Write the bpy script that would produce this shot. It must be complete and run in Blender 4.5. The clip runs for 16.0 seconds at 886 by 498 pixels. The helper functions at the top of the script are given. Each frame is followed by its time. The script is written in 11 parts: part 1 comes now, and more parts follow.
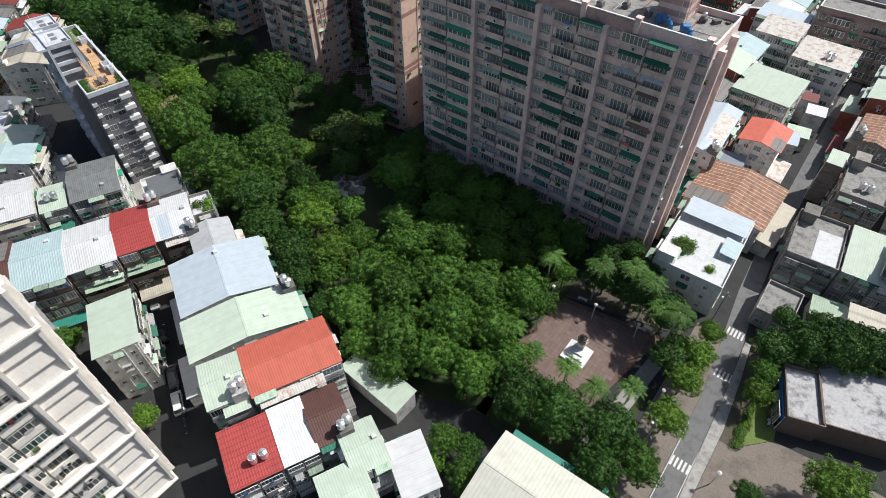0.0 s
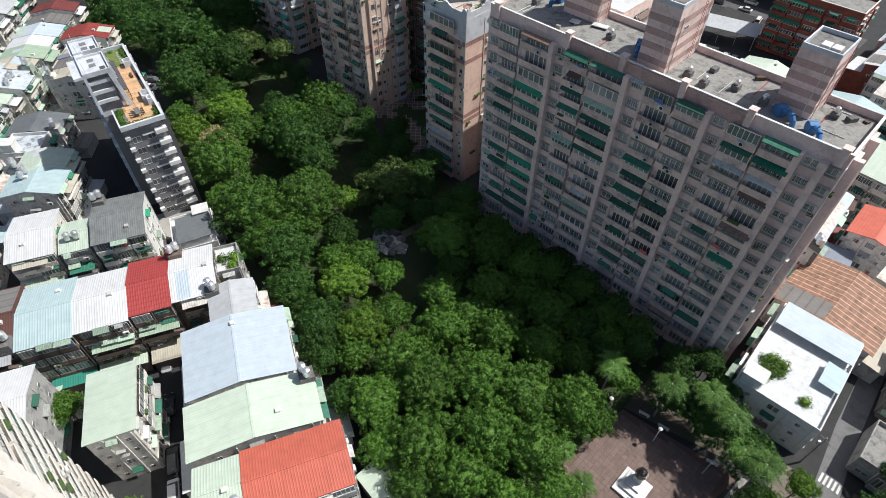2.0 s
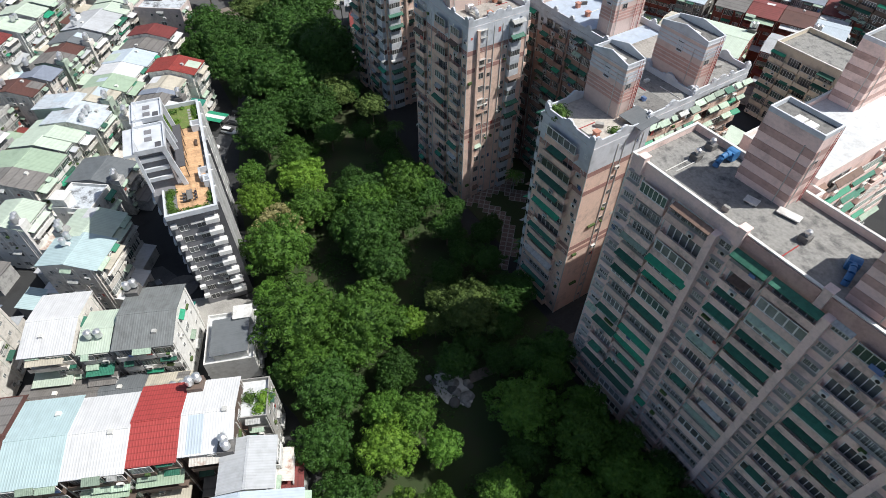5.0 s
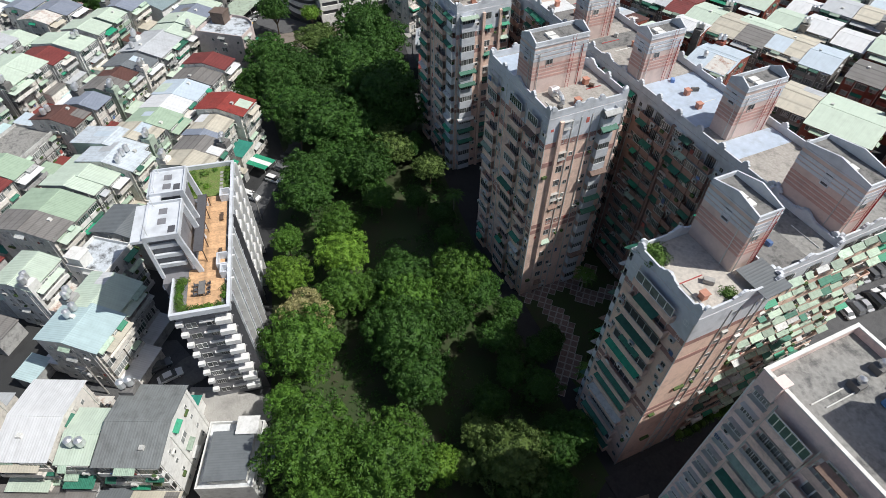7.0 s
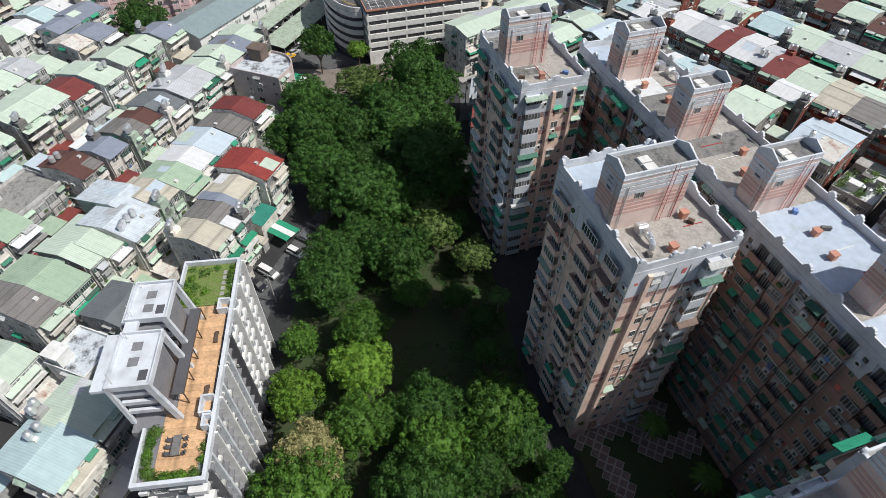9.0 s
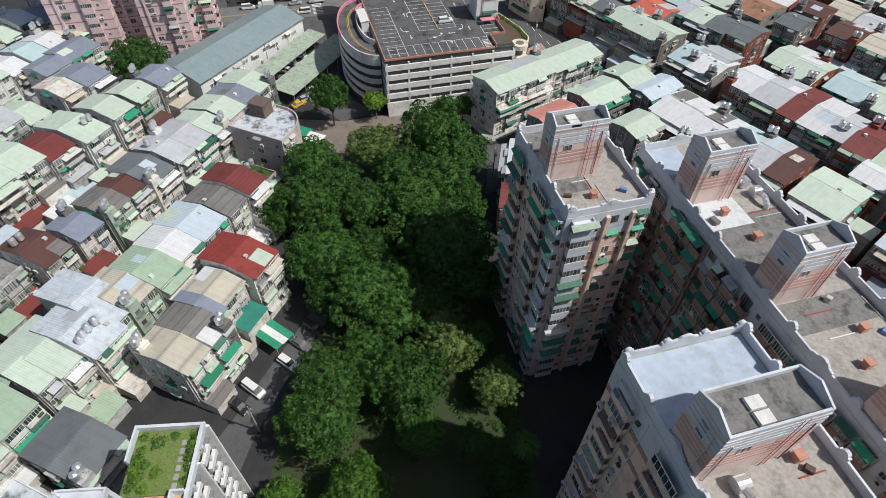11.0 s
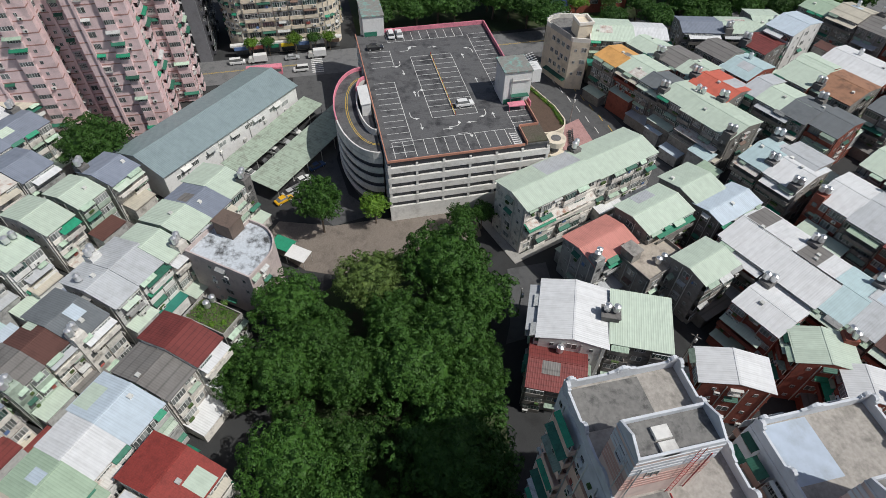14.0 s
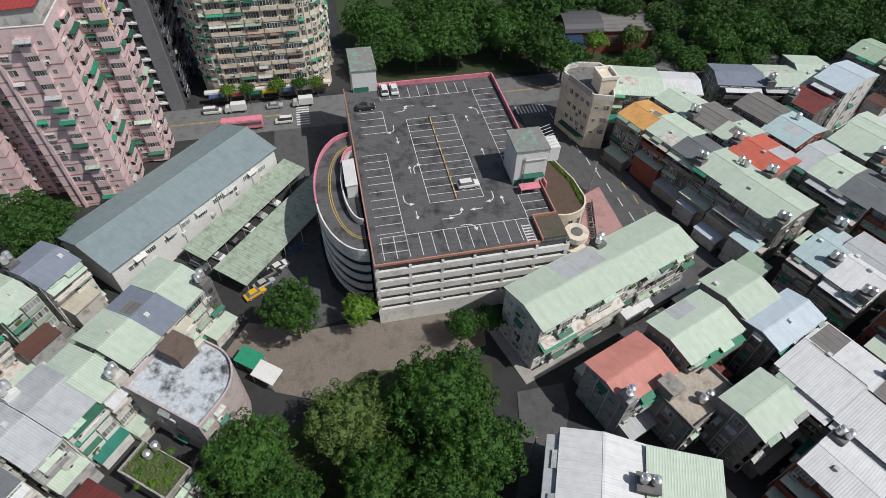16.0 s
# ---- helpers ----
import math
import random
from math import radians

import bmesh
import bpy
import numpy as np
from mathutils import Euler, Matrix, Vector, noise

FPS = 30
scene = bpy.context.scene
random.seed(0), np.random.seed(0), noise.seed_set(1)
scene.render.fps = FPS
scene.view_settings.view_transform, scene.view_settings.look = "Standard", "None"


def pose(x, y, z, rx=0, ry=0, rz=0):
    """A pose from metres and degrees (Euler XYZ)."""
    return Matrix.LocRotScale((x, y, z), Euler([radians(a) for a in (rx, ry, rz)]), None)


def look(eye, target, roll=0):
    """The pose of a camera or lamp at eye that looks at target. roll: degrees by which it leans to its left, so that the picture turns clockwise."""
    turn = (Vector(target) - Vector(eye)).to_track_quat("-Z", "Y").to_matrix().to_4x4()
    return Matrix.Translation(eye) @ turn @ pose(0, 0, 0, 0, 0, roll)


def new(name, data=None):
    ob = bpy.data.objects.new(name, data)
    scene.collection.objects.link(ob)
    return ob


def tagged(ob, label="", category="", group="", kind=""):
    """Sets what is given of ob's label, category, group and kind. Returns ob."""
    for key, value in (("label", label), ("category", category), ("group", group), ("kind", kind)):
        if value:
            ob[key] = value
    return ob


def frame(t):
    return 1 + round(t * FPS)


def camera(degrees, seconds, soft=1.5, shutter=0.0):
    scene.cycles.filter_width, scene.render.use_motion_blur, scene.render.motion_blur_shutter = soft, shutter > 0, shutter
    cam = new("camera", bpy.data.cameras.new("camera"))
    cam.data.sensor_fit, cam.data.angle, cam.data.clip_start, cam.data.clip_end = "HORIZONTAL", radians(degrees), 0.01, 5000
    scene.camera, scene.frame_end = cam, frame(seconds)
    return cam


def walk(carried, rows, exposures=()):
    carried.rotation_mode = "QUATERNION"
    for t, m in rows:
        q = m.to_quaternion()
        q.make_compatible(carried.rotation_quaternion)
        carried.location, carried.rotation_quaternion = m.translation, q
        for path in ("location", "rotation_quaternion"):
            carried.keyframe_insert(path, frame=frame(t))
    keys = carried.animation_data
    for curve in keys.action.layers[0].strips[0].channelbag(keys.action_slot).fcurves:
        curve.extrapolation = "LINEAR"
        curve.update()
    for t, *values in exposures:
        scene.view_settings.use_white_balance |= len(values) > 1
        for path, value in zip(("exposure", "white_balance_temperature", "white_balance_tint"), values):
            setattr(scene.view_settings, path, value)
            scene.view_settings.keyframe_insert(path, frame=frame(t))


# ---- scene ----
cam = camera(75.9, 16.0, soft=0.65)
METRES, EYE, TILT, LEAN, TURN = 212.6, 91.0, 0.0, 0.0, 38.0
ROWS = [
    (0.0, 0.0, 0.0, 0.0, -0.11, -47.35, 0.1),
    (0.5, 0.0004, 0.0227, -0.0006, 1.46, -47.34, 0.06),
    (1.0, 0.0006, 0.0473, 0.0, 3.2, -47.44, 0.04),
    (1.5, -0.0015, 0.0729, 0.0008, 5.14, -47.57, -0.04),
    (2.0, -0.0038, 0.0985, 0.0013, 7.05, -47.51, -0.05),
    (2.5, -0.0073, 0.1246, 0.0022, 9.05, -47.45, -0.09),
    (3.0, -0.0114, 0.1512, 0.003, 11.17, -47.38, -0.13),
    (3.5, -0.0164, 0.1777, 0.0044, 13.17, -47.44, -0.17),
    (4.0, -0.0233, 0.2047, 0.0056, 15.09, -47.5, -0.22),
    (6.5, -0.0707, 0.348, 0.008, 25.6, -47.53, -0.41),
    (7.0, -0.0836, 0.3769, 0.0072, 27.62, -47.43, -0.46),
    (7.5, -0.0985, 0.4056, 0.0067, 29.32, -47.39, -0.49),
    (8.0, -0.1147, 0.4345, 0.0062, 30.88, -47.37, -0.54),
    (8.5, -0.1323, 0.4629, 0.0059, 32.35, -47.37, -0.6),
    (9.0, -0.1508, 0.4915, 0.0059, 33.76, -47.42, -0.63),
    (11.5, -0.2487, 0.6306, 0.0078, 37.19, -47.56, -0.81),
    (12.0, -0.2682, 0.6574, 0.0077, 37.64, -47.58, -0.85),
    (12.5, -0.2875, 0.6838, 0.0081, 38.1, -47.64, -0.9),
    (13.0, -0.3071, 0.7104, 0.0075, 38.52, -47.68, -0.94),
    (13.5, -0.3278, 0.7381, 0.007, 38.89, -47.78, -0.97),
    (14.0, -0.3493, 0.7658, 0.0066, 39.2, -47.82, -1.0),
    (14.5, -0.3712, 0.7936, 0.0064, 39.44, -47.91, -1.05),
    (15.0, -0.393, 0.8213, 0.0055, 39.6, -47.97, -1.12),
    (15.5, -0.4135, 0.8487, 0.0048, 39.76, -48.03, -1.15),
    (16.0, -0.4344, 0.8755, 0.0052, 39.87, -48.2, -1.22),
]
walk(cam, [(t, pose(0, 0, EYE, TILT, LEAN, TURN) @ pose(METRES * x, METRES * y, METRES * z, 90 + pitch, roll, yaw)) for t, x, y, z, yaw, pitch, roll in ROWS],
     exposures=[(0.0, -0.13), (4.0, 0.06), (7.0, -0.11), (9.0, -0.21), (12.5, -0.46), (16.0, -0.56)])

# world and sun
SUN_EL, SUN_DIR = radians(53.5), Vector((0.55, 0.835, 0.0)).normalized()
world = bpy.data.worlds.new("sky")
scene.world = world
world.use_nodes = True
wn = world.node_tree.nodes
sky = wn.new("ShaderNodeTexSky")
sky.sky_type, sky.sun_disc = "NISHITA", False
sky.sun_elevation, sky.sun_rotation = SUN_EL, math.atan2(SUN_DIR.x, SUN_DIR.y)
sky.air_density, sky.dust_density = 1.0, 2.2
wn["Background"].inputs["Strength"].default_value = 0.095
world.node_tree.links.new(sky.outputs["Color"], wn["Background"].inputs["Color"])
sun_data = bpy.data.lights.new("sun", "SUN")
sun_data.energy, sun_data.angle, sun_data.color = 5.0, radians(0.55), (1.0, 0.98, 0.935)
sun = new("sun", sun_data)
sun.matrix_world = look(SUN_DIR * math.cos(SUN_EL) * 400 + Vector((-150, 80, 400 * math.sin(SUN_EL))), (-150, 80, 0))


# materials
def mat(name, color, rough=0.8, metal=0.0, vary=0.18, grain=3.0, stain=0.25, stain_size=0.25, stain_color=None,
        bump=0.15, bump_scale=12.0, rib=0.0, rib_axis=0, lines=0.0, island=False, spread=0.0, coat=0.0, streak=0.0, cross=0.0, joints=0.0):
    """A procedural surface: fine grain, broad stains, relief; rib: raised ribs every so many metres; lines: joints."""
    m = bpy.data.materials.new(name)
    m.use_nodes = True
    t = m.node_tree
    n, k = t.nodes, t.links.new
    b = n["Principled BSDF"]
    b.inputs["Roughness"].default_value, b.inputs["Metallic"].default_value = rough, metal
    if coat:
        b.inputs["Coat Weight"].default_value = coat
    tc = n.new("ShaderNodeTexCoord")
    geo = n.new("ShaderNodeNewGeometry")
    pos = geo.outputs["Position"]
    big = n.new("ShaderNodeTexNoise")
    big.inputs["Scale"].default_value, big.inputs["Detail"].default_value, big.inputs["Roughness"].default_value = stain_size * 1.5, 9, 0.68
    k(pos, big.inputs["Vector"])
    fine = n.new("ShaderNodeTexNoise")
    fine.inputs["Scale"].default_value, fine.inputs["Detail"].default_value = grain, 4
    k(pos, fine.inputs["Vector"])
    dark = stain_color or tuple(c * 0.45 for c in color)
    ramp = n.new("ShaderNodeMapRange")
    ramp.inputs["From Min"].default_value, ramp.inputs["From Max"].default_value = 0.49, 0.68
    ramp.inputs["To Max"].default_value = min(1.0, stain * 1.9)
    k(big.outputs["Fac"], ramp.inputs["Value"])
    mix = n.new("ShaderNodeMix")
    mix.data_type = "RGBA"
    mix.inputs["A"].default_value, mix.inputs["B"].default_value = (*color, 1), (*dark, 1)
    k(ramp.outputs["Result"], mix.inputs["Factor"])
    base = mix.outputs["Result"]
    if streak:
        # rain streaks run down the slope, across the ribs
        mp = n.new("ShaderNodeMapping")
        mp.inputs["Scale"].default_value = (2.2, 0.16, 0.3) if rib_axis == 0 else (0.16, 2.2, 0.3)
        k(tc.outputs["Object"], mp.inputs["Vector"])
        sn = n.new("ShaderNodeTexNoise")
        sn.inputs["Scale"].default_value, sn.inputs["Detail"].default_value = 1.0, 3
        k(mp.outputs["Vector"], sn.inputs["Vector"])
        sr = n.new("ShaderNodeMapRange")
        sr.inputs["From Min"].default_value, sr.inputs["From Max"].default_value = 0.48, 0.72
        sr.inputs["To Max"].default_value = streak
        k(sn.outputs["Fac"], sr.inputs["Value"])
        mx = n.new("ShaderNodeMix")
        mx.data_type = "RGBA"
        k(sr.outputs["Result"], mx.inputs["Factor"])
        k(base, mx.inputs["A"])
        mx.inputs["B"].default_value = (*dark, 1)
        base = mx.outputs["Result"]
    hsv = n.new("ShaderNodeHueSaturation")
    k(base, hsv.inputs["Color"])
    val = n.new("ShaderNodeMapRange")
    val.inputs["From Min"].default_value, val.inputs["From Max"].default_value = 0.25, 0.75
    val.inputs["To Min"].default_value, val.inputs["To Max"].default_value = 1 - vary, 1 + vary
    k(fine.outputs["Fac"], val.inputs["Value"])
    if spread:
        add = n.new("ShaderNodeMath")
        add.operation = "ADD"
        k(geo.outputs["Random Per Island"], add.inputs[0])
        k(n.new("ShaderNodeObjectInfo").outputs["Random"], add.inputs[1])
        fr = n.new("ShaderNodeMath")
        fr.operation = "FRACT"
        k(add.outputs["Value"], fr.inputs[0])
        rnd = fr.outputs["Value"]
        sp = n.new("ShaderNodeMapRange")
        sp.inputs["To Min"].default_value, sp.inputs["To Max"].default_value = 1 - spread, 1 + spread
        k(rnd, sp.inputs["Value"])
        mul = n.new("ShaderNodeMath")
        mul.operation = "MULTIPLY"
        k(val.outputs["Result"], mul.inputs[0])
        k(sp.outputs["Result"], mul.inputs[1])
        k(mul.outputs["Value"], hsv.inputs["Value"])
    else:
        k(val.outputs["Result"], hsv.inputs["Value"])
    shade = hsv.outputs["Color"]

    def groove(axis, period, part_, dim):
        """Lines darkened by dim along ribs, sheet joints and courses; negative dim lightens."""
        se = n.new("ShaderNodeSeparateXYZ")
        k(tc.outputs["Object"], se.inputs["Vector"])
        pp = n.new("ShaderNodeMath")
        pp.operation = "PINGPONG"
        pp.inputs[1].default_value = period / 2
        k(se.outputs[axis], pp.inputs[0])
        mr = n.new("ShaderNodeMapRange")
        mr.inputs["From Max"].default_value = period * part_
        mr.inputs["To Min"].default_value, mr.inputs["To Max"].default_value = 1 - dim, 1.0
        k(pp.outputs["Value"], mr.inputs["Value"])
        mm = n.new("ShaderNodeMix")
        mm.data_type, mm.blend_type = "RGBA", "MULTIPLY"
        mm.inputs["Factor"].default_value = 1.0
        k(shade, mm.inputs["A"])
        k(mr.outputs["Result"], mm.inputs["B"])
        return mm.outputs["Result"]

    if rib:
        shade = groove(rib_axis, rib, 0.3, 0.07)
    if cross:
        shade = groove(1 - rib_axis, cross, 0.14, 0.35)
    if joints:
        shade = groove(0, joints, 0.12, -1.7)
        shade = groove(1, joints * 1.3, 0.1, -0.4)
    k(shade, b.inputs["Base Color"])
    height = fine.outputs["Fac"]
    bn = n.new("ShaderNodeBump")
    bn.inputs["Strength"].default_value, bn.inputs["Distance"].default_value = bump, 0.02
    if rib:
        sep = n.new("ShaderNodeSeparateXYZ")
        k(tc.outputs["Object"], sep.inputs["Vector"])
        w = n.new("ShaderNodeMath")
        w.operation = "MULTIPLY"
        w.inputs[1].default_value = 2 * math.pi / rib
        k(sep.outputs[rib_axis], w.inputs[0])
        s = n.new("ShaderNodeMath")
        s.operation = "SINE"
        k(w.outputs["Value"], s.inputs[0])
        p = n.new("ShaderNodeMath")
        p.operation = "SMOOTH_MAX"
        p.inputs[1].default_value, p.inputs[2].default_value = 0.2, 0.3
        k(s.outputs["Value"], p.inputs[0])
        height = p.outputs["Value"]
        bn.inputs["Distance"].default_value, bn.inputs["Strength"].default_value = 0.04, 0.5
    if lines:
        sep = n.new("ShaderNodeSeparateXYZ")
        k(tc.outputs["Object"], sep.inputs["Vector"])
        w = n.new("ShaderNodeMath")
        w.operation = "PINGPONG"
        w.inputs[1].default_value = lines / 2
        k(sep.outputs["Z"], w.inputs[0])
        g = n.new("ShaderNodeMath")
        g.operation = "GREATER_THAN"
        g.inputs[1].default_value = 0.03
        k(w.outputs["Value"], g.inputs[0])
        height = g.outputs["Value"]
        bn.inputs["Distance"].default_value, bn.inputs["Strength"].default_value = 0.03, 0.6
    k(height, bn.inputs["Height"])
    k(bn.outputs["Normal"], b.inputs["Normal"])
    return m


def leaf_mat(name, color, warm):
    """Foliage: each leaf clump has its own shade, light comes through a little."""
    m = bpy.data.materials.new(name)
    m.use_nodes = True
    t = m.node_tree
    n, k = t.nodes, t.links.new
    b = n["Principled BSDF"]
    b.inputs["Roughness"].default_value, b.inputs["Specular IOR Level"].default_value = 0.55, 0.28
    geo = n.new("ShaderNodeNewGeometry")
    ob = n.new("ShaderNodeObjectInfo")
    mix = n.new("ShaderNodeMix")
    mix.data_type = "RGBA"
    mix.inputs["A"].default_value, mix.inputs["B"].default_value = (*color, 1), (*warm, 1)
    patch = n.new("ShaderNodeTexNoise")
    patch.inputs["Scale"].default_value, patch.inputs["Detail"].default_value = 1.1, 3
    k(geo.outputs["Position"], patch.inputs["Vector"])
    spread = n.new("ShaderNodeMapRange")
    spread.inputs["From Min"].default_value, spread.inputs["From Max"].default_value = 0.32, 0.68
    k(patch.outputs["Fac"], spread.inputs["Value"])
    blend = n.new("ShaderNodeMix")
    blend.inputs["Factor"].default_value = 0.4
    k(spread.outputs["Result"], blend.inputs["A"])
    k(geo.outputs["Random Per Island"], blend.inputs["B"])
    k(blend.outputs["Result"], mix.inputs["Factor"])
    hsv = n.new("ShaderNodeHueSaturation")
    v = n.new("ShaderNodeMapRange")
    v.inputs["To Min"].default_value, v.inputs["To Max"].default_value = 0.75, 1.25
    k(ob.outputs["Random"], v.inputs["Value"])
    k(v.outputs["Result"], hsv.inputs["Value"])
    k(mix.outputs["Result"], hsv.inputs["Color"])
    k(hsv.outputs["Color"], b.inputs["Base Color"])
    cell = n.new("ShaderNodeTexVoronoi")
    cell.inputs["Scale"].default_value = 4.5
    k(geo.outputs["Position"], cell.inputs["Vector"])
    tilt = n.new("ShaderNodeVectorMath")
    tilt.operation = "MULTIPLY_ADD"
    k(cell.outputs["Color"], tilt.inputs[0])
    tilt.inputs[1].default_value, tilt.inputs[2].default_value = (1.1, 1.1, 0.9), (-0.55, -0.55, -0.38)
    lean = n.new("ShaderNodeVectorMath")
    k(geo.outputs["Normal"], lean.inputs[0])
    k(tilt.outputs["Vector"], lean.inputs[1])
    unit = n.new("ShaderNodeVectorMath")
    unit.operation = "NORMALIZE"
    k(lean.outputs["Vector"], unit.inputs[0])
    k(unit.outputs["Vector"], b.inputs["Normal"])
    tr = n.new("ShaderNodeBsdfTranslucent")
    k(hsv.outputs["Color"], tr.inputs["Color"])
    ms = n.new("ShaderNodeMixShader")
    ms.inputs["Fac"].default_value = 0.12
    k(b.outputs["BSDF"], ms.inputs[1])
    k(tr.outputs["BSDF"], ms.inputs[2])
    k(ms.outputs["Shader"], n["Material Output"].inputs["Surface"])
    return m


def glass_mat(name, color, rough=0.12):
    return mat(name, color, rough, 0.0, 0.3, 0.8, 0.3, 0.5, bump=0.02, spread=0.6)


